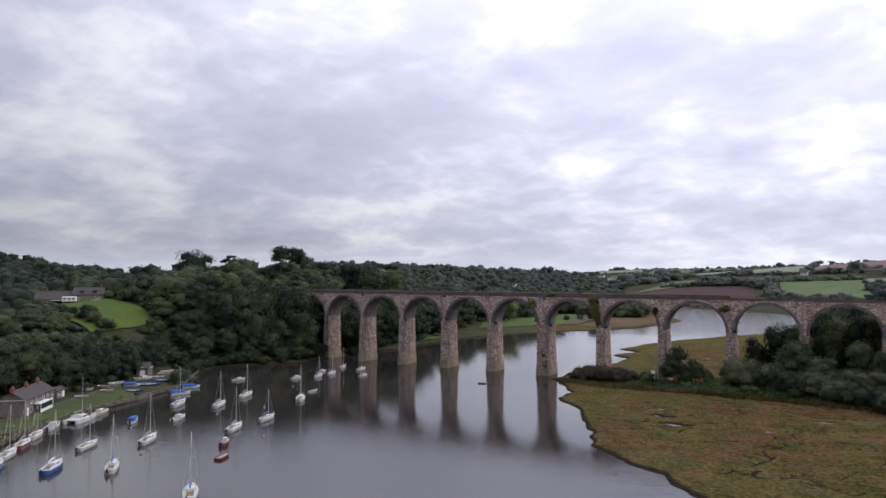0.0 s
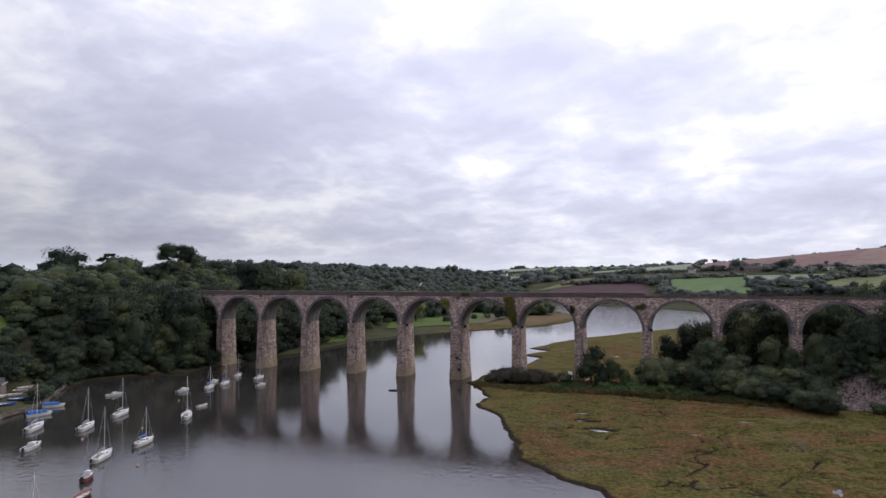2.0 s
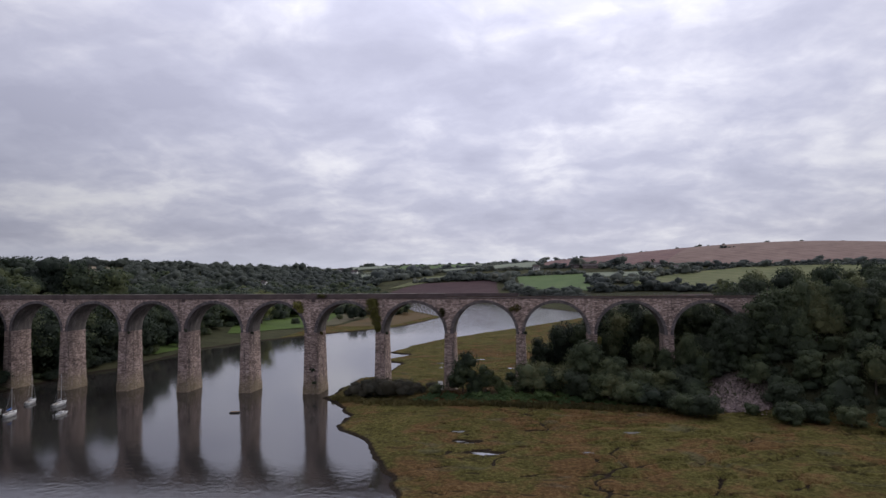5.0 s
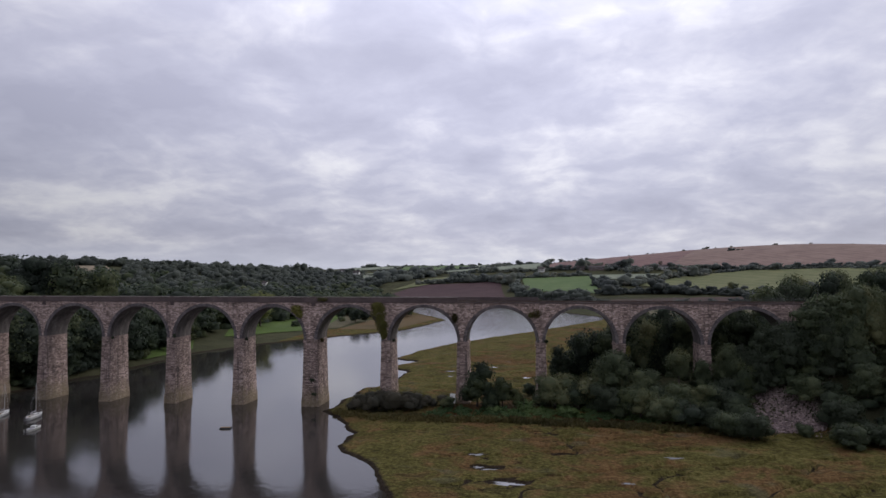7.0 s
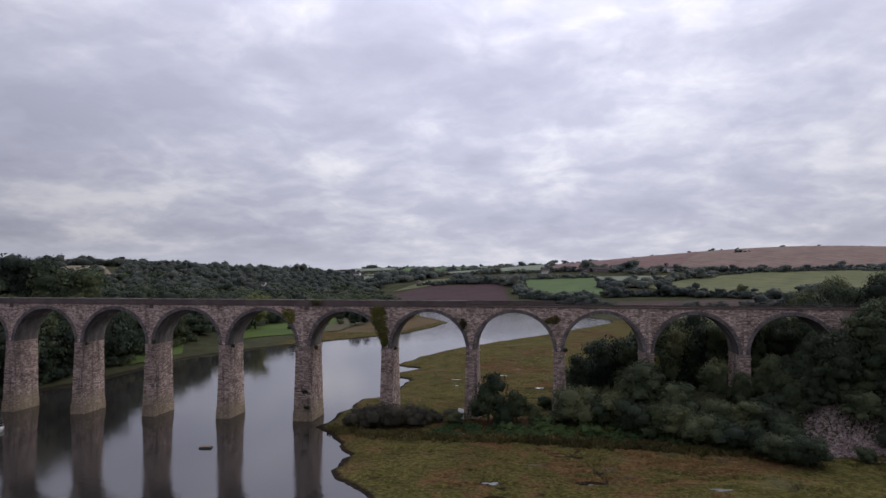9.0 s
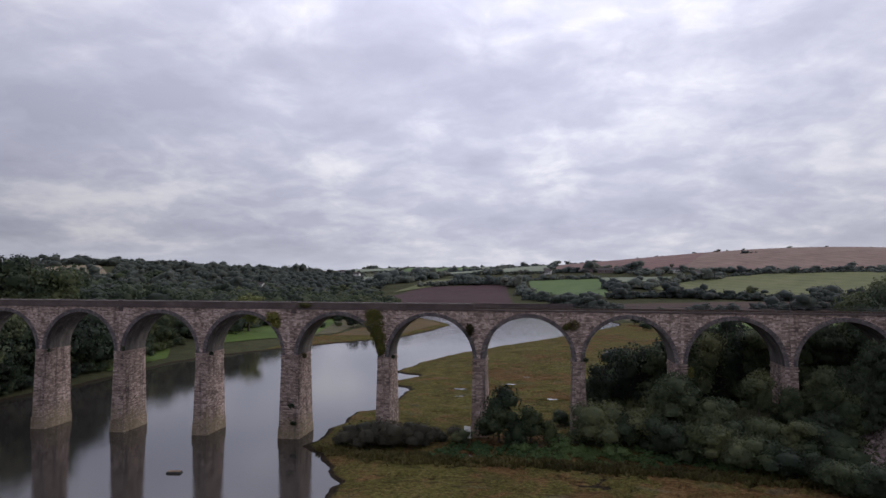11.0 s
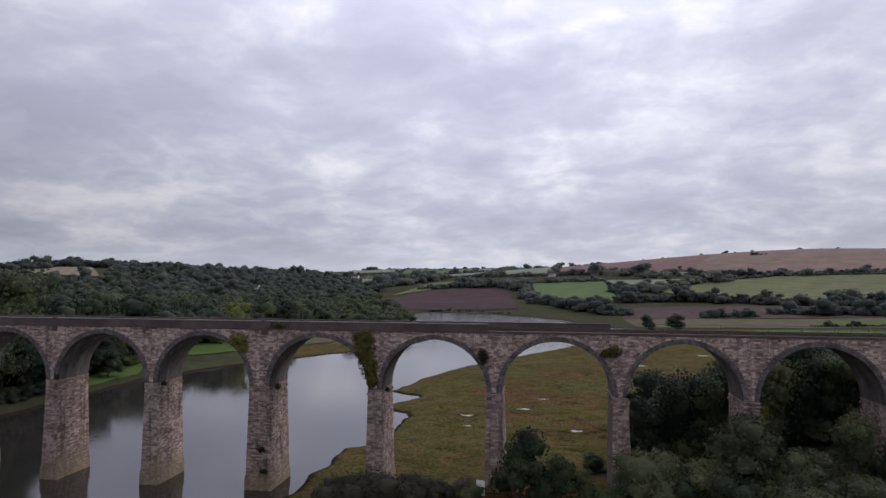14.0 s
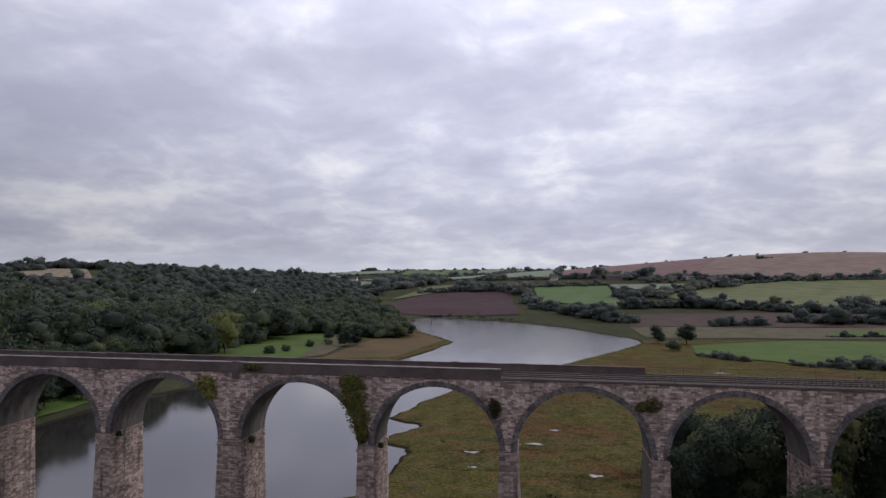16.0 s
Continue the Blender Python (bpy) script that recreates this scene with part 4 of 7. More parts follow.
def bough_tree(seed, r, h, base, boughs, leaves, size, level=2, core=0.85):
    """A wood tree: a main crown with smaller, uneven ones grown out of it."""
    rng = np.random.default_rng(seed)
    V, F = dome(seed, r * 0.84, h * 0.94, base, 10, leaves // 3, size, level, 0.30, 0.32, core)
    for i in range(boughs):
        a, z = 2.4 * i + rng.uniform(-0.4, 0.4), rng.uniform(0.18, 0.78)
        q = r * rng.uniform(0.42, 0.64)
        reach = (r - 0.75 * q) * math.sqrt(max(0.1, 1 - (1.5 * z - 0.45) ** 2)) * rng.uniform(0.75, 1.1)
        v, f = dome(seed * 31 + i, q, q * rng.uniform(1.1, 1.5), 0, 6, max(8, 2 * leaves // (3 * boughs)), size, 1, 0.30, 0.36, core)
        F = np.concatenate([F, f + len(V)])
        V = np.concatenate([V, v + np.array([math.cos(a) * reach, math.sin(a) * reach, base + h * z - q * 0.6])])
    return V, F


def tri_mesh(name, v, f, mat, smooth=False):
    me = bpy.data.meshes.new(name)
    me.vertices.add(len(v))
    me.vertices.foreach_set("co", np.ascontiguousarray(v, np.float32).ravel())
    me.loops.add(f.size)
    me.loops.foreach_set("vertex_index", np.ascontiguousarray(f, np.int32).ravel())
    me.polygons.add(len(f))
    me.polygons.foreach_set("loop_start", np.arange(0, f.size, 3, dtype=np.int32))
    me.materials.append(mat)
    me.polygons.foreach_set("use_smooth", np.full(len(f), smooth))
    me.update(calc_edges=True)
    return me


def trunk_mesh(seed, height, r):
    rng = random.Random(seed)
    pieces = [tube([(0, 0, -0.6), (0.1, 0, height * 0.3), (rng.uniform(-0.3, 0.3), rng.uniform(-0.3, 0.3), height * 0.62), (rng.uniform(-0.5, 0.5), rng.uniform(-0.5, 0.5), height * 0.9)], [r * 1.25, r * 0.85, r * 0.5, r * 0.15], 7)]
    for i in range(6):
        a, z = i * 1.9 + rng.uniform(-0.3, 0.3), height * rng.uniform(0.28, 0.6)
        l = height * rng.uniform(0.2, 0.34)
        pieces.append(tube([(0, 0, z), (math.cos(a) * l * 0.5, math.sin(a) * l * 0.5, z + l * 0.35), (math.cos(a) * l, math.sin(a) * l, z + l * 0.9)], [r * 0.42, r * 0.26, r * 0.08], 5))
    return joined(pieces)


PROTO = {}


def tree_kind(key, name, label, category, height_, r, base, lobes, leaves, size, shape, mat, trunk=0.35, seeds=(1, 2, 3)):
    """Remembers how a kind of tree is made; the first of each seed is built where it stands, the rest are copies."""
    PROTO[key] = dict(name=name, label=label, category=category, h=height_, r=r, base=base, lobes=lobes, leaves=leaves, size=size, shape=shape, mat=mat, trunk=trunk, seeds=seeds, made={})


tree_kind("oak", "broadleaf_tree", "broad green broadleaf tree on the wooded bank", "tree", 15, 6.4, 1.2, 14, 4600, 0.46, "full", LEAF, seeds=(1, 2, 3, 4, 5))
tree_kind("ash", "broadleaf_tree", "tall green broadleaf tree among the woods", "tree", 18, 5.2, 1.6, 12, 3200, 0.50, "full", LEAF, seeds=(11, 12, 13))
# as the oak, but with shade put into the leaf colour
tree_kind("shaded_oak", "broadleaf_tree", "broadleaf tree with shade put into its dark green leaves", "tree", 15, 6.4, 0.8, 11, 2800, 0.54, "full", LEAF_MID, seeds=(6, 7, 8, 9))
tree_kind("shaded_bush", "bush", "dark overhanging bush on the wooded river bank", "bush", 6, 4.2, -0.4, 9, 1800, 0.30, "full", LEAF_MID, 0.15, seeds=(54, 55))
tree_kind("cedar", "cedar_tree", "dark cedar with flat tiers of foliage", "tree", 20, 5.5, 8.0, 14, 650, 0.8, "flat", LEAF_DARK, seeds=(31, 32))
tree_kind("lime", "yellow_green_tree", "yellow-green broadleaf tree at the meadow's edge", "tree", 16, 6.0, 0.8, 9, 1500, 0.55, "full", LEAF_LIME, seeds=(41,))
tree_kind("bush", "bush", "dense green bush on the marsh edge", "bush", 6, 4.2, -0.4, 11, 3000, 0.25, "full", LEAF, 0.15, seeds=(51, 52, 53))
tree_kind("parasol", "pine_tree", "dark round-topped pine standing above the woods", "tree", 24, 5.6, 12.5, 8, 2600, 0.5, "full", LEAF_DARK, seeds=(33, 34))
tree_kind("conifer", "conifer_tree", "broad dark conifer standing above the woods", "tree", 27, 9.4, 2.0, 12, 4200, 0.62, "full", LEAF_DARK, seeds=(23,))
tree_kind("thorn", "thorn_bush", "dark thorn bush on the tip of the marsh bank", "bush", 6, 4.4, -0.4, 10, 2600, 0.24, "full", THORN, 0.15, seeds=(56, 57))
tree_kind("scrub", "bramble_bush", "low tangled bramble bush on the bank", "bush", 3, 3.6, -0.4, 16, 1300, 0.26, "bush", BRAMBLE, 0.1, seeds=(61, 62))


def plant(key, x, y, scale=1.0, turn=None, stretch=1.0, z=None, rng=random.Random(77), label=""):
    p = PROTO[key]
    seed = p["seeds"][rng.randrange(len(p["seeds"]))]
    turn = rng.uniform(0, 360) if turn is None else turn
    z = height(x, y) - 0.2 if z is None else z
    m = Matrix.Translation((x, y, z)) @ Matrix.Rotation(radians(turn), 4, "Z") @ Matrix.Diagonal((scale, scale, scale * stretch, 1))
    if seed in p["made"]:
        t = copy_thing(p["made"][seed], m)
        t.matrix_basis = m
    else:
        t = tagged(new(p["name"]), p["label"], p["category"])
        part("trunk", trunk_mesh(seed, p["h"], p["trunk"]), BARK, t)
        if p["shape"] == "full":
            v, f = bough_tree(seed, p["r"], p["h"] - p["base"], p["base"], p["lobes"], p["leaves"], p["size"], 2, 0.72)
        else:
            v, f = crown(seed, p["r"], p["h"] - p["base"], p["base"], p["lobes"], p["leaves"], p["size"], p["shape"], PLAIN if p["shape"] != "flat" else None)
        part("crown", tri_mesh("crown", v, f, p["mat"], p["shape"] == "full"), None, t)
        p["made"][seed] = t
        t.matrix_basis = m
    if label:
        t["label"] = label
    return t


def forest(name, label, spots, mat, lod="mid", seed=1):
    """Many trees of a wood as one mesh: (x, y, scale) each."""
    rng = np.random.default_rng(seed)
    boughs, leaves, size, level = {"near": (11, 900, 0.70, 1), "slope": (6, 760, 0.68, 1), "mid": (6, 260, 0.95, 1), "far": (3, 64, 0.95, 1), "low": (2, 130, 1.35, 1)}[lod]
    wide, tall = ((6.5, 9.0), (8.5, 11.5)) if lod in ("far", "low") else ((6.2, 8.4), (10.0, 13.5))
    protos = [bough_tree(100 * seed + i, rng.uniform(*wide), rng.uniform(*tall), -0.8, boughs, leaves, size, level) for i in range(7)]
    V, F, k = [], [], 0
    spots = np.array(spots, float)
    zs = ground(spots[:, 0], spots[:, 1])
    for (x, y, s), z in zip(spots, zs):
        v, f = protos[rng.integers(7)]
        a = rng.uniform(0, 6.28)
        c, sn = math.cos(a), math.sin(a)
        w = np.column_stack([(v[:, 0] * c - v[:, 1] * sn) * s + x, (v[:, 0] * sn + v[:, 1] * c) * s + y, v[:, 2] * s * rng.uniform(0.78, 1.10) + z - 0.5])
        V.append(w), F.append(f + k)
        k += len(v)
    return tagged(new(name, tri_mesh(name, np.concatenate(V), np.concatenate(F), mat, True)), label, "woodland", kind="stuff")


def scatter(seed, x0, x1, y0, y1, gap, keep, jitter=0.35):
    rng = np.random.default_rng(seed)
    out = []
    for j, y in enumerate(np.arange(y0, y1, gap)):
        for x in np.arange(x0 + (j % 2) * gap * 0.5, x1, gap):
            px, py = x + rng.uniform(-jitter, jitter) * gap, y + rng.uniform(-jitter, jitter) * gap
            if keep(px, py):
                out.append((px, py, rng.uniform(0.7, 1.05) if rng.random() < 0.6 else rng.uniform(1.05, 1.4)))
    return out


def river_gap(x, y):
    p, q = np.array([x]), np.array([y])
    return float(edge_distance(p, q, SHORE)[0]) * (-1 if inside(p, q, SHORE)[0] else 1)


def within(x, y, poly):
    return bool(inside(np.array([x]), np.array([y]), poly)[0])


LAWN = [(-206, -70), (-206, -50), (-182, -44), (-152, -44), (-144, -60), (-147, -76), (-188, -76)]
MEADOW = [(-112, 140), (-62, 175), (-48, 215), (-70, 300), (-100, 345), (-122, 330), (-110, 240)]
QUAY = [(-60, -150), (-66, -137), (-75, -122), (-81, -101), (-88, -81), (-112, -56), (-119, -62), (-112, -76), (-103, -88), (-98, -103), (-95, -111), (-98, -122), (-93, -134), (-78, -160), (-50, -185)]


def west_wood(x, y):
    if river_gap(x, y) < 2.0 or within(x, y, LAWN) or within(x, y, QUAY) or within(x, y, MEADOW):
        return False
    if x > -140 and -2 < y < 11:
        return False
    return not (x > -98.5 and 14 < y < 140) and not (x > -110 and 72 < y < 140)


def east_wood(x, y):
    if -2.5 < y < 11 and x < 150:
        return False
    if math.hypot((x - 113) / 8.0, (y + 14) / 7.0) < 1:
        return False
    edge = -9 if x < 72 else -14 - 0.3 * max(0, x - 100)
    return y > edge and not (x < 74 and y < 10) and not (x < 70 and y > 40)


def build_woods():
    rng = random.Random(3)
    # the front of the west wood, tree by tree
    rest = []
    for x, y, s in scatter(1, -178, -96, -190, 72, 8.4, lambda x, y: west_wood(x, y) and (y > -104 or x > -140)):
        g = river_gap(x, y)
        k = s * rng.uniform(0.85, 1.05) * (0.7 if g < 9 else 0.85 if g < 18 else 1.0) * ((0.68 if x > -122 else 0.48) if -150 < x < -100 and -112 < y < -52 else 0.75 if -150 < x < -100 and y < -35 else 1.0)
        if g < 27:
            plant("ash" if rng.random() < 0.2 else "shaded_oak", x, y, k, rng=rng)
        else:
            rest.append((x, y, 0.86 * k))
    for x, y, k in ((-101, -101, 0.75), (-105, -94, 0.8), (-109, -88, 0.75), (-114, -82, 0.8), (-118, -74, 0.75), (-121, -67, 0.7), (-99, -109, 0.7), (-101, -117, 0.8), (-98, -127, 0.8), (-104, -124, 0.9), (-107, -112, 0.85), (-111, -103, 0.85), (-116, -94, 0.8), (-92, -138, 0.75), (-97, -142, 0.9)):
        plant("shaded_oak", x, y, k, rng=rng)
    forest("woodland", "dark green wood above the western bank", rest, LEAF_MID, "near", 12)
    for i in range(24):
        y = 13 + i * 5.3
        back = 11.0 if y > 72 else 0.0
        plant("shaded_oak" if i % 4 else "ash", -100.5 - back - rng.random() * 3.5, y, rng.uniform(0.9, 1.2) if back else rng.uniform(1.35, 1.75), rng=rng)
        plant("shaded_bush", -96.8 - back - rng.random() * 1.5, y + 2.5, rng.uniform(0.6, 1.0), rng=rng)
    plant("shaded_oak", -101, 97, 0.75, rng=rng, label="round green tree on the grass bank"), plant("shaded_oak", -103, 84, 0.7, rng=rng, label="round green tree on the grass bank")
    for i in range(34):
        x, y = [(-100 - rng.random() * 6, rng.uniform(-18, 60)), (-108 - rng.random() * 8, rng.uniform(-45, -15))][i % 2]
        if river_gap(x, y) > 0.8 and not -1 < y < 9:
            plant("shaded_bush", x, y, rng.uniform(0.6, 1.0), rng=rng)
    forest("woodland", "dense mixed green woodland on the western hillside", scatter(2, -330, -100, -260, 110, 12.0, lambda x, y: west_wood(x, y) and not (x > -178 and -104 < y < 72) and not (x > -140 and -190 < y < -100)), LEAF_MID, "far", 2)
    up = [(x, y, (1.75 if x > -190 else 1.6) * min(k, 0.8 if x > -135 and y < 140 else 0.95 if y < 125 else 1.2)) for x, y, k in scatter(3, -310, -104, 74, 400, 15.5, lambda x, y: west_wood(x, y) and x < (-119 if y < 140 else -112 - 0.06 * max(0, y - 150)))]
    forest("woodland", "dense mixed green woodland upstream of the viaduct", [q for q in up if q[0] > -215 and q[1] < 300], LEAF_MID, "near", 3)
    forest("woodland", "upper part of the wood upstream of the viaduct", [q for q in up if not (q[0] > -215 and q[1] < 300)], LEAF_MID, "mid", 14)
    forest("woodland", "dark clump of trees behind the saltmarsh spit", scatter(4, -210, -48, 322, 520, 9.5, lambda x, y: river_gap(x, y) > 16 and not within(x, y, MEADOW)), LEAF_MID, "mid", 4)
    # haze in the leaf colour: the farther a tree, the likelier LEAF_RIDGE
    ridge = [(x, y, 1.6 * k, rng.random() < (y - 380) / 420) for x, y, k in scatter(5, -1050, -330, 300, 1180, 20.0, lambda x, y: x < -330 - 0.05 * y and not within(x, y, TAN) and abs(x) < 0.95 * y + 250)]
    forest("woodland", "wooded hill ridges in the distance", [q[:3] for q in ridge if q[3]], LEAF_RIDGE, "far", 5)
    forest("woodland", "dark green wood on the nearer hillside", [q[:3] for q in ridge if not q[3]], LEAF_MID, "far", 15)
    # same haze step with distance on the valley side
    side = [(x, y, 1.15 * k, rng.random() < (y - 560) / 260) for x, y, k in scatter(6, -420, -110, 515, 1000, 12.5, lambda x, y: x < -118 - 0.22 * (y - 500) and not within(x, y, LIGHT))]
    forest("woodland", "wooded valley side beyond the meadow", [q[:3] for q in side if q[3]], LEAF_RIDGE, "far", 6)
    forest("woodland", "dark trees at the foot of the valley side", [q[:3] for q in side if not q[3]], LEAF_MID, "far", 16)
    forest("woodland", "trees along the western skyline", scatter(9, -560, -330, -190, 220, 14, lambda x, y: True), LEAF_MID, "far", 9)
    under = [(x, y, 0.36 * k) for x, y, k in scatter(10, -182, -97, -135, 74, 6.2, lambda x, y: west_wood(x, y))]
    under += [(x, y, 0.36 * k) for x, y, k in scatter(11, 66, 205, -90, 58, 6.2, east_wood)]
    forest("undergrowth", "dense green undergrowth below the trees", under, LEAF_MID, "low", 10)
    # the east mound, tree by tree
    for x, y, s in scatter(7, 66, 200, -78, 56, 8.0, east_wood):
        # behind the viaduct over half get the leaves with shade in their colour
        plant("shaded_oak" if y > 8 and rng.random() < 0.55 else "ash" if rng.random() < 0.2 else "oak", x, y, s * rng.uniform(0.6, 0.8) * (0.86 if x > 100 else 1.0) * (0.75 if y < -8 - 0.5 * max(0, x - 88) else 1.0), rng=rng)
    forest("woodland", "green trees on the eastern hillside", scatter(8, 201, 380, -150, 90, 11.0, lambda x, y: y > -15 - 0.3 * (x - 100)), LEAF_MID, "far", 8)
    for x, y, s in ((60, -4.5, 0.6), (63.5, -4.5, 1.5), (69, -6, 1.1), (57, 13, 0.7), (37.5, -5, 0.55), (75, -9, 1.2), (81, -11, 1.3), (86, -14, 1.2), (92, -17, 1.1), (97, -20, 0.9), (119, -26, 0.8), (113, -22, 0.5), (105, -9.5, 0.7), (108.5, -8.5, 0.75), (112, -8, 0.7), (115.5, -8.5, 0.75), (119, -9.5, 0.8), (122, -13, 0.7)):
        plant("shaded_bush" if 40 < x < 62 or x in (69, 81, 92, 119) else "bush", x, y, s * (0.85 if 40 < x < 62 else 1), None, 1.0, rng=rng, label="dark round bush at the foot of a pier" if 40 < x < 62 else "")
    for x, y, k in ((44.5, -3.8, 0.74), (50.8, -4.3, 0.55), (47.8, -5.5, 0.4), (54.5, -4.8, 0.34)):
        plant("shaded_oak", x, y, k, stretch=1.08, z=height(x, y) - 0.8, rng=rng, label="dark round bush at the foot of a pier")["category"] = "bush"
    for x, y, s in ((13.5, -5.5, 0.55), (16.5, -6.5, 0.85), (20.5, -6.8, 1.0), (24.5, -6.6, 1.0), (28, -6, 0.85), (31, -4.5, 0.6), (36.3, -3, 0.6), (33, -3.5, 0.4)):
        plant("thorn", x, y, s, rng=rng)
    for x, y, s in ((56, -6, 0.9), (49, -8, 0.7), (66, -10, 0.9)):
        plant("scrub", x, y, s, rng=rng)
    for x, y in ((72, -5), (76, -6), (80, -7), (84, -8), (88, -10), (91, -9), (95, -12), (99, -9), (103, -8), (68, 13), (73, 14), (78, 15), (83, 13), (88, 15), (94, 14), (100, 13), (106, 12), (76, 22), (86, 22), (117, -12), (121, -20), (124, -28), (130, -31), (136, -36), (142, -40), (150, -44), (98, -24), (102, -26), (118, -30)):
        plant("bush", x, y, rng.uniform(0.8, 1.25), rng=rng, label="dense bush under the trees of the east bank")
    for x, y in ((122, -6.5), (127, -6), (133, -6), (139, -6), (145, -6), (151, -5)):
        plant("ash" if x > 120 else "oak", x, y, (31.0 - height(x, y)) / (17.0 if x > 120 else 14.5), rng=rng)
    fill = [(x, y, 0.62 * k) for x, y, k in scatter(13, 92, 205, -84, 4, 6.8, east_wood)]
    forest("woodland", "young trees filling the slope of the east bank", fill, LEAF, "slope", 13)
    for i in range(11):
        plant("shaded_bush", -150 - 6 * i + rng.uniform(-1, 1), -65.5 - 1.15 * i + rng.uniform(-1, 1) - 2.0, rng.uniform(0.7, 1.0), rng=rng, label="dark bush along the lower edge of the lawn")
    for (ax, ay), (bx, by) in (((-113.5, -55), (-117.5, -43)), ((-117.5, -43), (-111.5, -30)), ((-111.5, -30), (-100, -16)), ((-90.5, -80), (-113, -56))):
        for i in range(5):
            u = (i + rng.random()) / 5
            plant("shaded_bush", ax + u * (bx - ax), ay + u * (by - ay), rng.uniform(0.5, 0.85), rng=rng)
    # trees that stand out
    plant("parasol", -167, 40, 1.12, 20, 0.89, z=29.5, rng=rng), plant("parasol", -161, 45.5, 1.05, 120, 0.88, z=29.5, rng=rng)
    plant("conifer", -195, 8, 1.0, z=25, rng=rng), plant("cedar", -185, 21, 0.95, z=29, rng=rng)
    for x, y, top in ((-121, 74, 40), (-127, 71, 43), (-133, 76, 44), (-140, 72, 43), (-147, 78, 42)):
        plant("shaded_oak", x, y, (top - height(x, y)) / 15.0, rng=rng)
    for x, y, top in ((-112.5, -9.5, 32.5), (-107.8, -9.5, 31), (-118, -9, 33), (-105, -10, 25), (-124, -8.5, 33.5), (-130, -9, 34.5), (-137, -9, 36), (-103.2, -9.5, 16), (-115.5, -17, 27), (-109.5, -17, 19), (-105, -15, 11), (-122, -17, 31), (-129, -18, 33), (-136, -19, 36), (-118, -24, 25), (-126, -26, 30), (-112, -24, 16)):
        k = (top - height(x, y)) / 15.0
        plant("shaded_oak", x, y, 0.80 * k, stretch=1.25, rng=rng)
    for x, y, k in ((-101.5, -7, 1.1), (-100.5, -11, 0.9), (-103, -14, 1.0), (-106, -20, 1.0)):
        plant("shaded_bush", x, y, k, rng=rng, label="dark bush overhanging the water below the viaduct")
    # trees that stand against the viaduct, up to its arches and deck
    for row, y0 in enumerate((-5.5, -9.5)):
        for i in range(12):
            x, y = 98 + 4.6 * i + rng.uniform(-1, 1) + 2 * row, y0 + rng.uniform(-0.8, 0.8)
            top = float(np.interp(x, (98, 103, 108, 117, 127, 140), (15, 19, 22, 27, 33, 34.5))) - 5.5 * row + rng.uniform(-2, 0.5)
            if not (row and 105 < x < 121):
                k = (top - height(x, y)) / 15.0
                plant("oak", x, y, 0.62 * k, stretch=1 / 0.62, rng=rng)
    for x, y, top, kind in ((66, 14, 16, "shaded_oak"), (72.5, 14.5, 21, "shaded_oak"), (78, 15, 22, "oak"), (86, 14.5, 24, "oak"), (92, 15.5, 25, "shaded_oak"), (98, 14.5, 25, "oak"), (105, 15, 26, "shaded_oak"), (112, 15, 27, "oak"), (82, 17.5, 26, "shaded_oak"), (89, 18.5, 27, "oak"), (95.5, 18, 27.5, "shaded_oak"), (120, 18, 33, "shaded_oak"), (127, 20, 34.5, "oak"), (134, 18, 35, "shaded_oak"), (140, 24, 36, "oak"), (147, 19, 36.5, "shaded_oak"), (153, 26, 37, "oak"), (160, 20, 37, "shaded_oak"), (131, 30, 35, "oak"), (106, -8.5, 15, "shaded_oak"), (109.5, -7.5, 18, "oak"), (113, -8, 18, "shaded_oak"), (116.5, -7.5, 21, "oak"), (120.5, -9.5, 20, "shaded_oak")):
        plant(kind, x, y, 0.75 * (top - height(x, y)) / 15.0, stretch=1 / 0.75, rng=rng)
    plant("lime", -110, 207, 1.55, rng=rng), plant("lime", -116, 212, 1.35, rng=rng), plant("shaded_oak", -66, 262, 0.72, rng=rng), plant("shaded_oak", -61, 268, 0.66, rng=rng), plant("shaded_oak", -86, 292, 0.6, rng=rng)
    plant("lime", -229, 273, 1.6, rng=rng)
    plant("shaded_oak", 114, 317, 0.78, rng=rng), plant("shaded_oak", 130, 313, 0.92, rng=rng), plant("shaded_bush", 116, 279, 1.05, rng=rng)
    [plant("bush", bx, by, bs, rng=rng, label="clipped round bush at the edge of the meadow") for bx, by, bs in ((-91, 216, 0.8), (-87, 228, 0.7), (-84, 254, 0.75), (-78, 268, 0.7), (-72, 276, 0.6))]
    plant("oak", 239, 363, 0.33, rng=rng), plant("oak", 261, 552, 1.0, rng=rng), plant("cedar", 229, 785, 0.75, z=height(229, 785) - 4, rng=rng), plant("shaded_bush", -164, -66, 0.95, rng=rng, label="dark round bush on the lawn")


TAN = [(-770, 745), (-680, 725), (-590, 760), (-660, 850), (-725, 845), (-750, 790)]
LIGHT = [(-285, 975), (-190, 735), (-160, 800), (-240, 1010)]
build_woods()


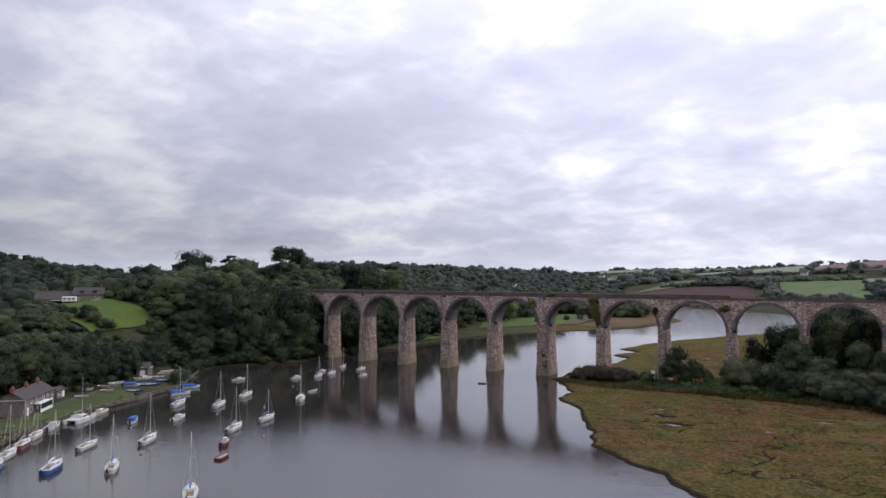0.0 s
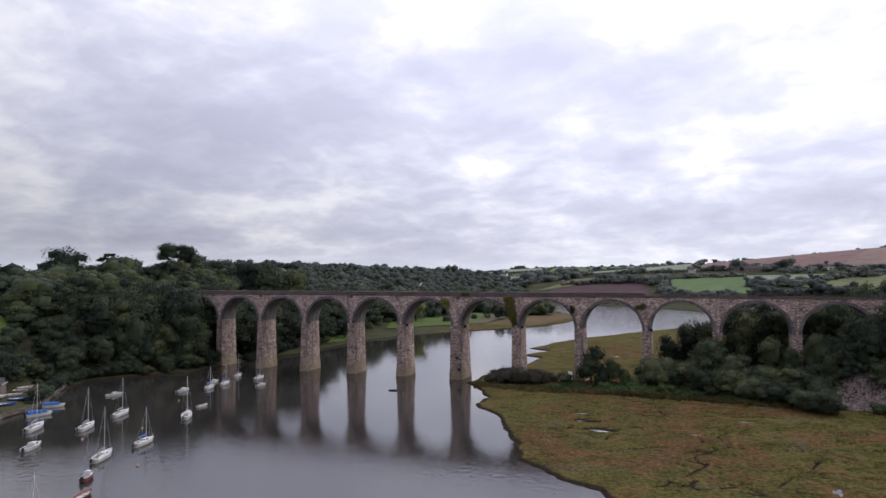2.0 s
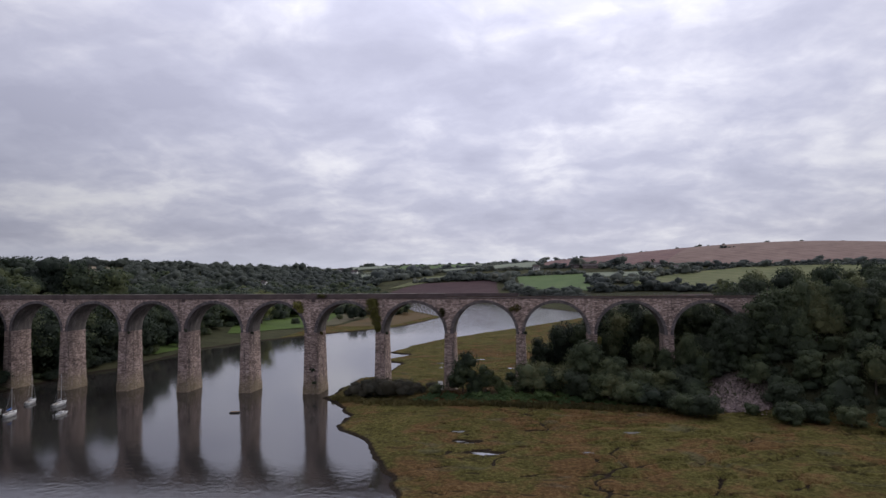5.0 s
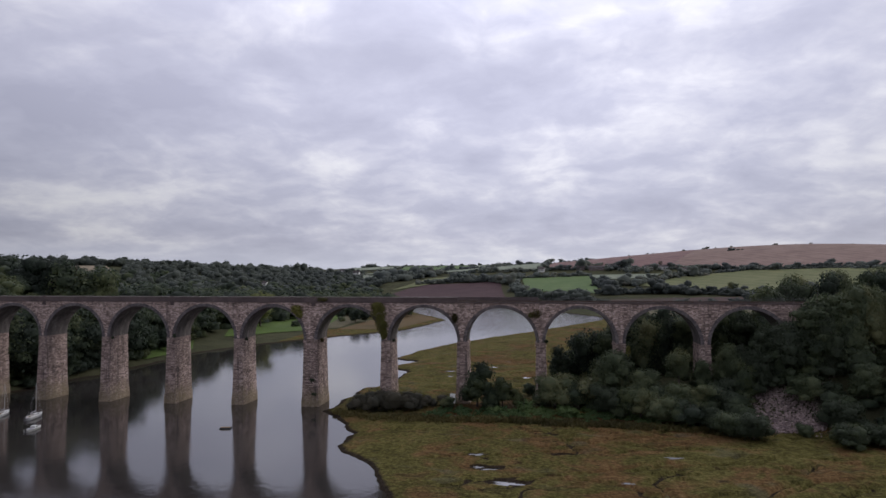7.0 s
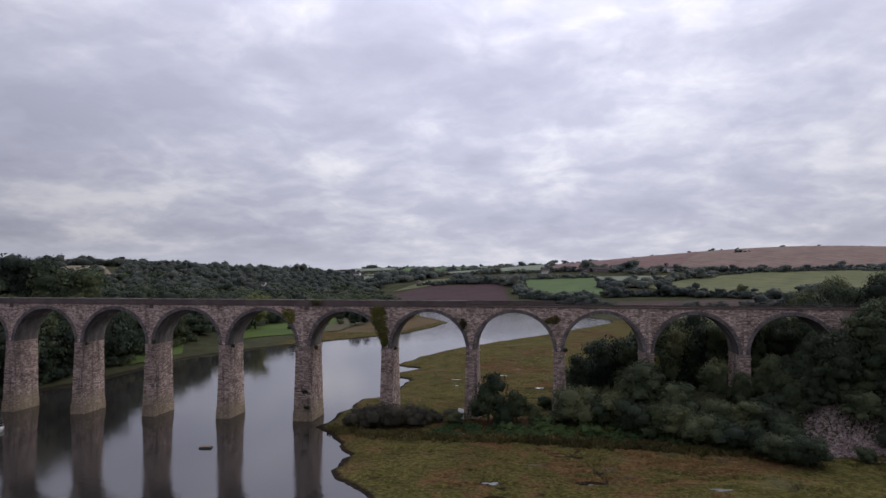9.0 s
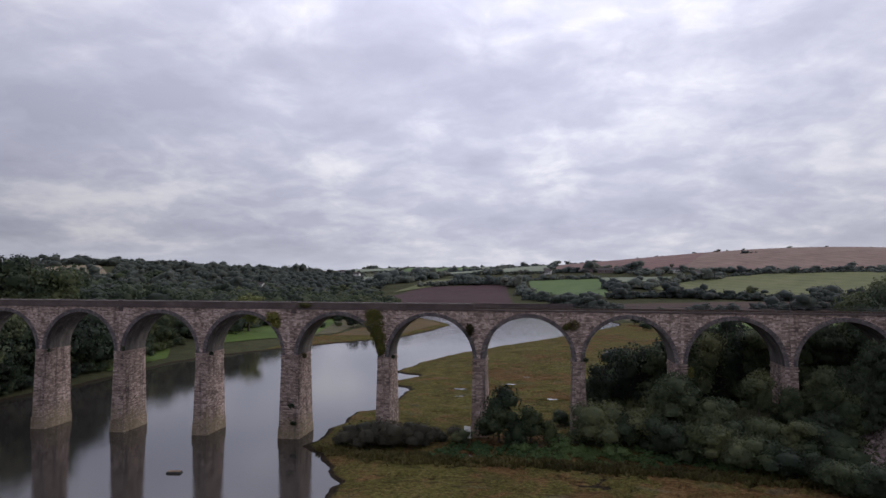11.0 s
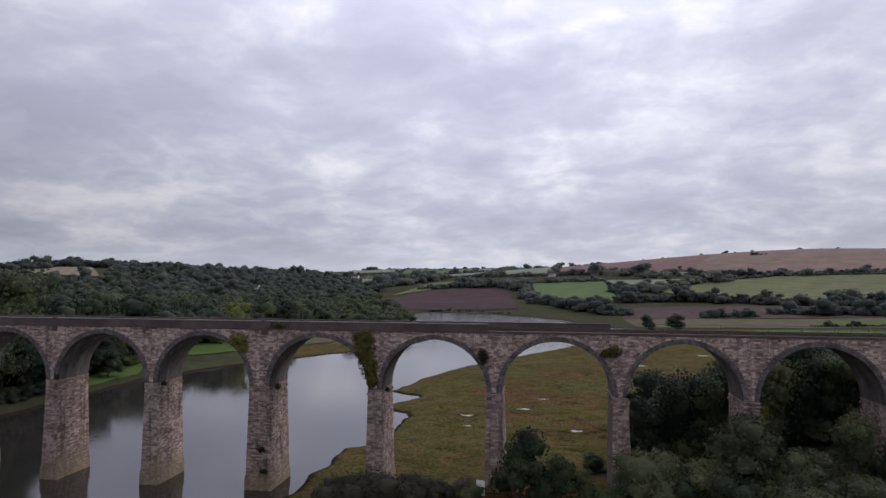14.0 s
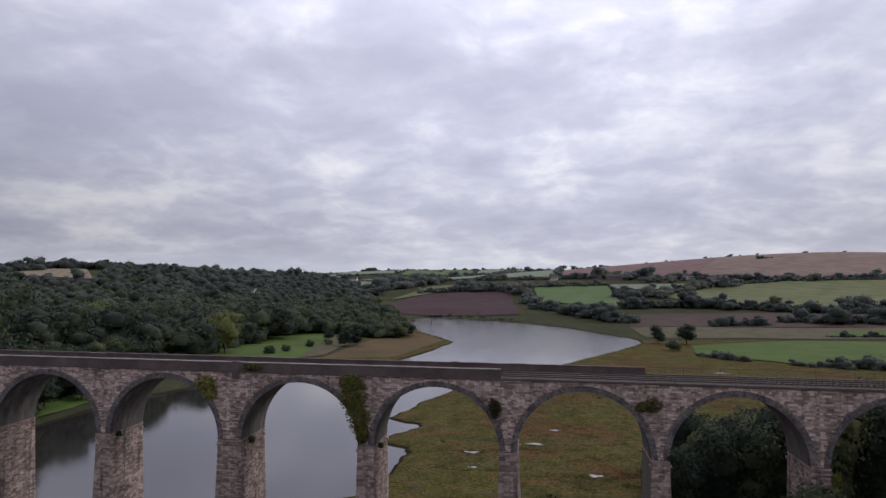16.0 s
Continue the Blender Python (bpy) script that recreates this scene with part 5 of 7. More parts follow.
# ---- fields and hedges ----
def hedge(label, points, gap=4.0, size=0.45, mat=None, seed=1, wide=1.5):
    """A hedgerow with a few trees in it, along a line."""
    rng = np.random.default_rng(seed)
    spots = []
    for (ax, ay), (bx, by) in zip(points, points[1:]):
        n = max(2, int(1.25 * math.hypot(bx - ax, by - ay) / gap))
        for i in range(n):
            u = (i + rng.uniform(0, 1)) / n
            s = (1.2 if points[0][1] < 900 else 1.0) * size * rng.uniform(0.75, 1.35) * (1.8 if rng.random() < 0.20 else 1)
            spots.append((ax + u * (bx - ax) + rng.normal() * wide, ay + u * (by - ay) + rng.normal() * wide, s))
    # hedges beyond 600 m take the paler leaf colour that holds more haze
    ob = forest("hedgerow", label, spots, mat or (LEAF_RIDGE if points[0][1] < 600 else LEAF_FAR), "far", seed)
    return tagged(ob, category="hedge")


def build_fields():
    field("field_plough", [(-105, 554), (21, 546), (4, 723), (-97, 722)], PLOUGH, "red-brown ploughed field above the lake", 0.7, 20)
    field("field_plough_top", [(-105, 554), (-97, 722), (-118, 688), (-131, 636)], PLOUGH, "western end of the red-brown ploughed field", 0.7, 12)
    field("field_strip", [(-140, 672), (-96, 724), (-71, 796), (-112, 786)], YELLOW_PASTURE, "narrow pale green field beside the plough", 1.0, 12)
    field("field_green", [(40, 636), (129, 590), (126, 746), (34, 744)], PASTURE, "green field on the slope", 0.9, 16)
    field("field_farm", [(128, 716), (199, 713), (222, 742), (130, 752)], DULL, "pale green paddock below the farm", 0.9, 10)
    field("field_stubble", [(76, 832), (236, 775), (345, 1010), (150, 1010)], RED_STUBBLE, "reddish stubble field on the hill", 1.0, 28)
    field("field_stubble_top", [(236, 775), (440, 725), (560, 935), (345, 1010)], STUBBLE, "pinkish stubble field over the crest", 1.0, 28)
    field("field_stubble_east", [(440, 725), (640, 640), (820, 800), (560, 935)], STUBBLE, "far end of the pinkish stubble field", 1.0, 20)
    field("field_small", [(64, 816), (75, 832), (148, 1008), (85, 959)], RED_STUBBLE, "small reddish stubble field", 1.0, 12)
    field("field_pasture", [(174, 661), (256, 575), (333, 731), (252, 718)], YELLOW_PASTURE, "sloping grazed pasture under the hill", 0.9, 24)
    field("field_pasture_east", [(256, 575), (348, 530), (431, 710), (333, 731)], YELLOW_PASTURE, "sloping pasture under the hill with thin grass", 0.9, 24)
    field("field_pasture_far", [(348, 530), (520, 490), (620, 620), (431, 710)], YELLOW_PASTURE, "sloping pasture further along the hill", 0.9, 20)
    field("field_reeds", [(112, 430), (189, 425), (218, 532), (124, 524)], REEDS, "dark red-brown reed bed at the lake head", 0.35, 16)
    field("field_reeds_east", [(189, 425), (300, 420), (350, 515), (218, 532)], REEDS, "dark red-brown reed bed and rough grazing", 0.5, 16)
    field("field_rough", [(112, 352), (205, 345), (232, 420), (111, 427)], ROUGH, "rough tan grazing beside the lake", 0.3, 18)
    field("field_rough_east", [(205, 345), (330, 345), (350, 420), (232, 420)], ROUGH, "rough tan grazing and bleached rushes", 0.3, 18)
    field("field_lush_east", [(229, 361), (310, 361), (340, 415), (243, 388)], LUSH, "bright green field behind a low hedge", 0.5, 12)
    field("field_near", [(124, 262), (161, 225), (201, 332), (130, 303)], LUSH, "flat bright green field by the marsh", 0.4, 24)
    field("field_near_east", [(161, 225), (300, 165), (390, 310), (201, 332)], LUSH, "flat bright green field beside the river flats", 0.4, 20)
    field("meadow", [(-104, 150), (-73, 211), (-98, 337), (-189, 372)], LUSH, "green riverside meadow", 0.35, 24)
    field("meadow_edge", [(-73, 211), (-65, 222), (-69, 287), (-98, 337)], ROUGH, "rough tan margin of the riverside meadow", 0.33, 12)
    field("saltmarsh_spit", [(-63, 215), (-29, 228), (-17, 312), (-62, 298)], SALTMARSH_RUST, "rust-coloured saltmarsh on the spit", 0.10, 20)
    field("saltmarsh_spit_end", [(-62, 298), (-17, 312), (-36, 350), (-54, 366)], SALTMARSH_RUST, "upper end of the rust-coloured saltmarsh spit", 0.10, 12)
    field("bank_grass", [(-95.5, 72), (-96, 108), (-108, 128), (-110, 74)], LUSH, "mown green grass bank along the river", 0.25, 16)
    field("lawn", [(-147, -75), (-152, -45), (-192, -48), (-190, -75)], LUSH, "sloping green lawn below the houses", 0.6, 24)
    field("field_tan", [(-775, 752), (-612, 762), (-690, 845), (-740, 835)], TAN_STUBBLE, "pale stubble field among the woods", 1.5, 14)
    field("field_light", [(-282, 942), (-187, 735), (-205, 880), (-199, 952)], DULL, "pale green field between woods", 1.5, 14)
    field("field_gap", [(-374, 776), (-352, 838), (-403, 858), (-404, 821)], DULL, "small pale field among the woods", 1.5, 8)
    for c, m, w in [([(-20, 838), (64, 818), (72, 968), (-10, 960)], DULL, "pale sloping field"), ([(-152, 880), (-57, 855), (-22, 960), (-120, 990)], DULL, "dull green field"),
                    ([(-270, 984), (-156, 935), (-130, 1080), (-260, 1120)], DULL, "grey-green field"),
                    ([(-672, 1907), (-428, 1921), (-420, 2180), (-640, 2160)], DULL, "far dull green field"), ([(-400, 1880), (-169, 1925), (-200, 2219), (-430, 2200)], PASTURE, "far green field"),
                    ([(-160, 1930), (60, 1900), (80, 2230), (-190, 2220)], DULL, "far hill field"), ([(70, 1900), (330, 1880), (330, 2240), (90, 2230)], DULL, "far pale hill field"),
                    ([(-560, 1500), (-330, 1480), (-300, 1700), (-560, 1720)], DULL, "distant field"), ([(-280, 1480), (-100, 1500), (-60, 1700), (-280, 1690)], PASTURE, "distant green field"),
                    ([(-80, 1480), (130, 1440), (150, 1690), (-40, 1700)], DULL, "distant pale field"), ([(-640, 2175), (-200, 2235), (-200, 2420), (-640, 2380)], DULL, "pale upland field"),
                    ([(-180, 2235), (300, 2255), (300, 2420), (-180, 2420)], DULL, "pale hilltop field")]:
        field("field_far", c, m, w + " on the distant hills", 2.5, 12)
    hedge("dark hedge and trees along the foot of the stubble hill", [(64, 816), (150, 798), (252, 772), (308, 752), (372, 734), (438, 722), (640, 638)], 4.5, 0.50, seed=31)
    hedge("trees round the farm", [(105, 822), (145, 819), (164, 792), (190, 772), (223, 762)], 3.6, 0.62, seed=44, wide=7)
    hedge("dense thicket below the farm", [(125, 672), (146, 661), (165, 668)], 2.0, 0.72, seed=42, wide=9)
    hedge("hedge between the green fields", [(165, 668), (196, 698), (232, 715), (266, 722)], 3.0, 0.60, seed=43, wide=4)
    hedge("dense belt of scrub at the foot of the pasture", [(130, 584), (180, 584), (211, 577), (248, 558), (271, 538), (302, 522), (341, 520), (480, 480)], 2.2, 0.60, seed=32, wide=4)
    hedge("thicket beside the lake head", [(66, 545), (91, 510), (105, 481), (118, 461)], 1.9, 0.62, seed=33, wide=4)
    hedge("bushes at the foot of the green field", [(32, 590), (42, 583), (58, 562), (78, 560)], 2.2, 0.48, seed=45, wide=3)
    hedge("rounded tree clump at the corner of the plough", [(26, 632), (38, 623)], 1.7, 0.62, seed=49, wide=3)
    hedge("scrub in the reed beds", [(175, 434), (211, 438)], 1.6, 0.46, seed=34, wide=3)
    hedge("tall scrub beside the reed beds", [(238, 462), (273, 452), (304, 445), (380, 440)], 1.6, 0.66, seed=35, wide=5)
    hedge("rounded trees at the end of the pasture", [(316, 536), (348, 528)], 3.2, 0.85, seed=37, wide=3)
    hedge("low hedge across the flat fields", [(226, 357), (262, 357), (340, 350)], 2.4, 0.22, seed=36, wide=0.7)
    hedge("low scrub along the near edge of the green field", [(122, 256), (132, 243), (141, 233)], 1.6, 0.20, seed=57, wide=0.8)
    hedge("scrub along the river flats", [(158, 221), (170, 219), (185, 216), (205, 206), (300, 163)], 2.6, 0.34, seed=38, wide=2.0)
    hedge("scattered low trees along the hill crest", [(95, 985), (150, 1008)], 6, 0.50, seed=39, wide=3)
    hedge("sparse crest trees", [(190, 1010), (345, 1012), (460, 965), (560, 936)], 34, 0.42, seed=40, wide=3)
    hedge("bushy hollow in the stubble field", [(350, 893), (370, 892)], 2.6, 0.26, seed=41, wide=2)
    hedge("thin field bank across the stubble", [(237, 776), (345, 1008)], 5, 0.10, seed=58, wide=0.6)
    hedge("copse on the valley side", [(-186, 761), (-162, 796), (-136, 830), (-112, 835)], 2.2, 0.80, seed=47, wide=9)
    hedge("belt of trees above the plough", [(-71, 772), (-30, 761), (5, 743), (27, 716)], 3.0, 0.55, seed=46, wide=4)
    hedge("tall hedge along the top of the plough", [(-112, 735), (-60, 738), (0, 728), (22, 700)], 2.6, 0.62, seed=62, wide=4)
    hedge("hedge along the top of the green field", [(30, 748), (80, 752), (128, 748)], 3.0, 0.45, seed=63, wide=2)
    hedge("hedge between the plough and the green field", [(30, 640), (24, 690), (30, 748)], 3.0, 0.42, seed=64, wide=2)
    hedge("hedge at the top of the grazed pasture", [(252, 722), (333, 736), (431, 714), (520, 670)], 3.4, 0.42, seed=65, wide=2)
    hedge("trees in the upper stubble hedge", [(300, 1012), (345, 1000), (330, 960)], 12, 0.35, seed=66, wide=2)
    hedge("scrub on the lake's far shore", [(-70, 548), (-20, 533), (20, 500)], 5, 0.16, seed=48, wide=1)
    hedge("field hedges on the valley side", [(-353, 942), (-255, 945), (-128, 877), (-45, 836), (64, 808)], 4, 0.50, seed=59, wide=3)
    hedge("hedges between the valley fields", [(-22, 838), (-15, 960), (72, 968), (64, 818)], 5, 0.42, seed=60, wide=2)
    hedge("wooded dip in the valley", [(-150, 1000), (-90, 1010), (-30, 1000), (60, 1000)], 4, 0.7, seed=61, wide=9)
    hedge("far hedges", [(-672, 1900), (-400, 1880), (-160, 1930), (70, 1900), (330, 1880)], 9, 0.60, seed=50, wide=5)
    hedge("far upper hedges", [(-640, 2165), (-420, 2190), (-195, 2225), (90, 2235), (340, 2245)], 10, 0.60, seed=51, wide=5)
    hedge("far cross hedges", [(-425, 1925), (-425, 2185), (-170, 1930), (-195, 2220)], 10, 0.60, seed=52, wide=4)
    hedge("distant woods on the valley side", [(-330, 1200), (-200, 1250), (-60, 1180), (60, 1120)], 6, 0.9, seed=53, wide=30)
    hedge("distant hilltop clump", [(-580, 2130), (-548, 2135)], 2.6, 0.95, seed=54, wide=7)
    hedge("distant belts of trees", [(-560, 1490), (-330, 1470), (-100, 1490), (40, 1560), (160, 1500)], 8, 0.75, seed=55, wide=9)
    hedge("skyline trees", [(-900, 2450), (-560, 2400), (-200, 2425), (100, 2425), (400, 2400)], 26, 0.55, seed=56, wide=8)


build_fields()


# ---- paints and small materials ----
WHITE_GRP = material("white_gelcoat", [(0.40, 0.40, 0.395), (0.52, 0.52, 0.51), (0.64, 0.64, 0.63)], 0.8, 0.35, 8, 0.05, spec=0.5)
BLUE_GRP = material("blue_hull_paint", [(0.03, 0.10, 0.28), (0.05, 0.16, 0.40)], 0.8, 0.4, 8, 0.05, spec=0.5)
RED_GRP = material("dull_red_hull_paint", [(0.136, 0.026, 0.030), (0.204, 0.045, 0.045)], 0.8, 0.45, 8, 0.05, spec=0.5)
DARK_GRP = material("dark_blue_hull_paint", [(0.015, 0.02, 0.045), (0.03, 0.035, 0.07)], 0.8, 0.4, 8, 0.05, spec=0.5)
CREAM_GRP = material("cream_hull_paint", [(0.45, 0.40, 0.31), (0.58, 0.53, 0.43)], 0.8, 0.5, 8, 0.05)
DECK_GREY = material("pale_grey_deck", [(0.34, 0.34, 0.33), (0.48, 0.48, 0.46)], 1.2, 0.7, 8, 0.1)
DARK_GLASS = material("dark_window_glass", [(0.012, 0.014, 0.016), (0.025, 0.028, 0.03)], 1.0, 0.12, 6, 0.0, spec=0.6)
ALLOY = material("dull_alloy_spar", [(0.38, 0.38, 0.38), (0.5, 0.5, 0.5)], 1.0, 0.4, 6, 0.0, metal=0.6)
BLUE_CLOTH = material("blue_canvas_cover", [(0.02, 0.07, 0.24), (0.035, 0.12, 0.36)], 2.0, 0.85, 6, 0.4)
GREY_CLOTH = material("grey_canvas_cover", [(0.13, 0.13, 0.14), (0.22, 0.22, 0.23)], 2.0, 0.85, 6, 0.4)
TEAK = material("weathered_teak", [(0.10, 0.065, 0.04), (0.2, 0.14, 0.09)], 2.0, 0.8, 6, 0.3)
BLACK_RUBBER = material("black_rubber", [(0.012, 0.012, 0.012), (0.03, 0.03, 0.03)], 2.0, 0.8, 6, 0.2)
RENDER_WHITE = material("white_house_render", [(0.50, 0.49, 0.47), (0.66, 0.65, 0.63)], 0.6, 0.9, 8, 0.2)
COTTAGE_WALL = material("pinkish_stone_cottage_wall", [(0.085, 0.066, 0.066), (0.140, 0.108, 0.106), (0.205, 0.162, 0.158)], 1.2, 0.9, 6, 0.5)
SLATE = material("grey_slate_roof", [(0.036, 0.030, 0.031), (0.066, 0.056, 0.057)], 1.5, 0.8, 5, 0.5)
DARK_SLATE = material("dark_brown_tile_roof", [(0.034, 0.031, 0.031), (0.072, 0.066, 0.066)], 1.5, 0.85, 5, 0.5)
BRICK_RED = material("red_brick_chimney", [(0.11, 0.05, 0.042), (0.18, 0.08, 0.066)], 3.0, 0.9, 5, 0.4)
WHITE_PAINT = material("white_joinery_paint", [(0.62, 0.62, 0.61), (0.75, 0.75, 0.74)], 1.0, 0.5, 6, 0.05)
QUAY_STONE = material("weedy_quay_stone", [(0.045, 0.04, 0.033), (0.10, 0.088, 0.075), (0.16, 0.145, 0.125)], 0.9, 0.95, 6, 0.6, piece=0.25)
SCREE = material("purple_grey_rubble", [(0.099, 0.075, 0.074), (0.177, 0.135, 0.132), (0.267, 0.210, 0.200)], 0.8, 0.95, 6, 0.4, piece=0.35)
ORANGE = material("faded_buoy_plastic", [(0.24, 0.15, 0.11), (0.34, 0.24, 0.19)], 2.0, 0.5, 6, 0.05)


# ---- boats ----
def thing(name, label, category, group=""):
    return tagged(new(name), label, category, group)


def hull(length, beam, free, draft=0.35, bow=0.75, stern=0.72, sheer=0.25):
    """A lofted hull with its bow to +x: shell only, open on top; and its rim."""
    n, m = 13, 7
    verts, faces, rim = [], [], []
    for i in range(n):
        u = i / (n - 1)
        x = (u - 0.5) * length
        w = beam / 2 * (stern + (1 - stern) * math.sin(min(1, u / 0.45) * math.pi / 2)) if u < 0.45 else beam / 2 * math.cos((u - 0.45) / 0.55 * math.pi / 2) ** bow
        w = max(w, 0.02)
        top = free * (1 + sheer * max(0, u - 0.4) ** 2 * 2.5)
        keel = -draft * (1 - max(0, (u - 0.6) / 0.4) ** 2 * 1.2)
        for j in range(m):
            v = j / (m - 1)
            a = math.radians(-90 + 180 * v)
            y = math.sin(a) * w
            z = top - (top - keel) * math.cos(a) ** 0.65
            verts.append((x + 0.25 * u * (z / max(free, 0.1)) * (u > 0.85), y, z))
        rim.append((w, top, x))
    for i in range(n - 1):
        for j in range(m - 1):
            a = i * m + j
            faces.append((a, a + 1, a + m + 1, a + m))
    faces.append(tuple(range(m))[::-1])
    return (verts, faces), rim


def deck_plate(rim, drop=0.03, inset=0.03):
    verts, faces = [], []
    for w, top, x in rim:
        y = max(0.01, w - inset)
        verts += [(x, -y, top - drop), (x, 0, top - drop + 0.05), (x, y, top - drop)]
    for i in range(len(rim) - 1):
        a = 3 * i
        faces += [(a, a + 3, a + 4, a + 1), (a + 1, a + 4, a + 5, a + 2)]
    return verts, faces


def coachroof(x0, x1, w0, w1, z0, h):
    """A cabin with sloping sides and a cambered top."""
    sec = []
    for x, w, k in ((x0, w0, 1.0), (x0 + 0.15, w0, 1.0), ((x0 + x1) / 2, (w0 + w1) / 2, 1.0), (x1 - 0.5, w1, 0.85), (x1, w1 * 0.9, 0.05)):
        sec.append([(x, -w, z0), (x, -w * 0.86, z0 + h * k * 0.85), (x, 0, z0 + h * k), (x, w * 0.86, z0 + h * k * 0.85), (x, w, z0)])
    verts = [v for s in sec for v in s]
    faces = [(5 * i + j, 5 * i + j + 5, 5 * i + j + 6, 5 * i + j + 1) for i in range(4) for j in range(4)]
    return verts, faces + [(4, 3, 2, 1, 0), (20, 21, 22, 23, 24)]


def yacht(length=7.4, hull_mat=None, cover=None, mast=9.6, label="", stripe=None):
    t = thing("sailing_yacht", label, "sailing boat", "moored boats")
    b = length * 0.34
    shell, rim = hull(length, b, 0.85, 0.4)
    h = part("hull", mesh_of("hull", *shell, hull_mat, True), None, t)
    part("deck", deck_plate(rim), DECK_GREY, t)
    part("boot_stripe", joined([tube([(x, s * (w * 0.985 + 0.005), 0.16) for w, top, x in rim[:-1]], [0.035] * 12, 4, False) for s in (1, -1)]), stripe or DARK_GRP, h)
    cab = part("cabin", coachroof(-0.10 * length, 0.27 * length, b * 0.30, b * 0.19, 0.86, 0.42), WHITE_GRP, t)
    for s in (1, -1):
        part("cabin_window", joined([box(-0.04 * length, 0.10 * length, s * b * 0.285 - 0.02, s * b * 0.285 + 0.02, 1.0, 1.16)]), DARK_GLASS, cab)
    part("cockpit", joined([box(-0.42 * length, -0.12 * length, -b * 0.22, b * 0.22, 0.84, 0.88)]), TEAK, t)
    part("cockpit_coaming", joined([box(-0.42 * length, -0.12 * length, s * b * 0.25 - 0.04, s * b * 0.25 + 0.04, 0.84, 1.05) for s in (1, -1)]), WHITE_GRP, t)
    mx = 0.10 * length
    m = part("mast", tube([(mx, 0, 0.9), (mx, 0, mast * 0.6), (mx, 0, mast)], [0.085, 0.075, 0.05], 8), ALLOY, t)
    part("spreader", tube([(mx, -0.7, mast * 0.58), (mx, 0, mast * 0.6), (mx, 0.7, mast * 0.58)], [0.03] * 3, 6), ALLOY, m)
    part("boom", tube([(mx, 0, 1.75), (mx - 0.4 * length, 0, 1.7)], [0.06, 0.06], 8), ALLOY, t)
    part("sail_cover", tube([(mx - 0.05, 0, 1.95), (mx - 0.1 * length, 0, 1.92), (mx - 0.3 * length, 0, 1.85), (mx - 0.39 * length, 0, 1.8)], [0.13, 0.2, 0.15, 0.08], 8), cover, t)
    stays = [((length * 0.5, 0, 1.0), (mx, 0, mast * 0.97)), ((-length * 0.48, 0, 0.9), (mx, 0, mast)), ((mx - 0.2, b * 0.48, 0.9), (mx, 0.7, mast * 0.58)), ((mx - 0.2, -b * 0.48, 0.9), (mx, -0.7, mast * 0.58)),
             ((mx, 0.7, mast * 0.58), (mx, 0, mast * 0.96)), ((mx, -0.7, mast * 0.58), (mx, 0, mast * 0.96))]
    for p, q in stays:
        part("stay", tube([p, q], [0.014, 0.014], 4), ALLOY, t)
    part("pulpit", joined([tube([(length * 0.36, -b * 0.26, 1.0), (length * 0.40, -b * 0.2, 1.55), (length * 0.52, 0, 1.6), (length * 0.40, b * 0.2, 1.55), (length * 0.36, b * 0.26, 1.0)], [0.02] * 5, 5)]), ALLOY, t)
    part("outboard_motor", bevelled_box(-length * 0.5 - 0.35, -length * 0.5 - 0.05, 0.3, 0.6, 0.2, 1.05, 0.06), BLACK_RUBBER, t)
    return t


def motorboat(hull_mat, cover, label, length=5.6, covered=False):
    t = thing("motorboat", label, "motor boat", "moored boats")
    b = length * 0.37
    shell, rim = hull(length, b, 0.75, 0.3, 0.6)
    part("hull", mesh_of("hull", *shell, hull_mat, True), None, t)
    part("deck", deck_plate(rim, 0.06), DECK_GREY, t)
    if covered:
        part("cover", coachroof(-0.46 * length, 0.34 * length, b * 0.45, b * 0.32, 0.72, 0.75), cover, t, "blue canvas boat cover")
    else:
        cab = part("cabin", coachroof(-0.05 * length, 0.30 * length, b * 0.36, b * 0.24, 0.74, 0.7), WHITE_GRP, t)
        for s in (1, -1):
            part("side_window", joined([box(0.0, 0.16 * length, s * b * 0.34 - 0.02, s * b * 0.34 + 0.02, 1.0, 1.25)]), DARK_GLASS, cab)
        part("cockpit", joined([box(-0.42 * length, -0.07 * length, -b * 0.3, b * 0.3, 0.72, 0.77)]), GREY_CLOTH, t)
    part("outboard_motor", bevelled_box(-length * 0.5 - 0.4, -length * 0.5 - 0.05, -0.2, 0.2, 0.1, 1.1, 0.06), BLACK_RUBBER, t)
    for s in (1, -1):
        part("rubbing_strake", joined([tube([(x, s * (w + 0.01), top - 0.06) for w, top, x in rim], [0.04] * 13, 4, False)]), BLACK_RUBBER, t)
    return t


def dinghy(hull_mat, label, length=3.6, inside_mat=None):
    t = thing("dinghy", label, "dinghy", "small boats")
    b = length * 0.40
    shell, rim = hull(length, b, 0.45, 0.18, 0.55, 0.8, 0.5)
    part("hull", mesh_of("hull", *shell, hull_mat, True), None, t)
    part("floor", deck_plate(rim[:-1], 0.30, 0.08), inside_mat or TEAK, t)
    for x in (-0.3, 0.05, 0.3):
        w = b * 0.44 * (1 if x < 0.2 else 0.75)
        part("thwart", joined([box(x * length - 0.12, x * length + 0.12, -w, w, 0.30, 0.34)]), TEAK, t)
    part("gunwale", joined([tube([(x, s * w, top) for w, top, x in rim], [0.035] * 13, 4, False) for s in (1, -1)]), TEAK, t)
    return t


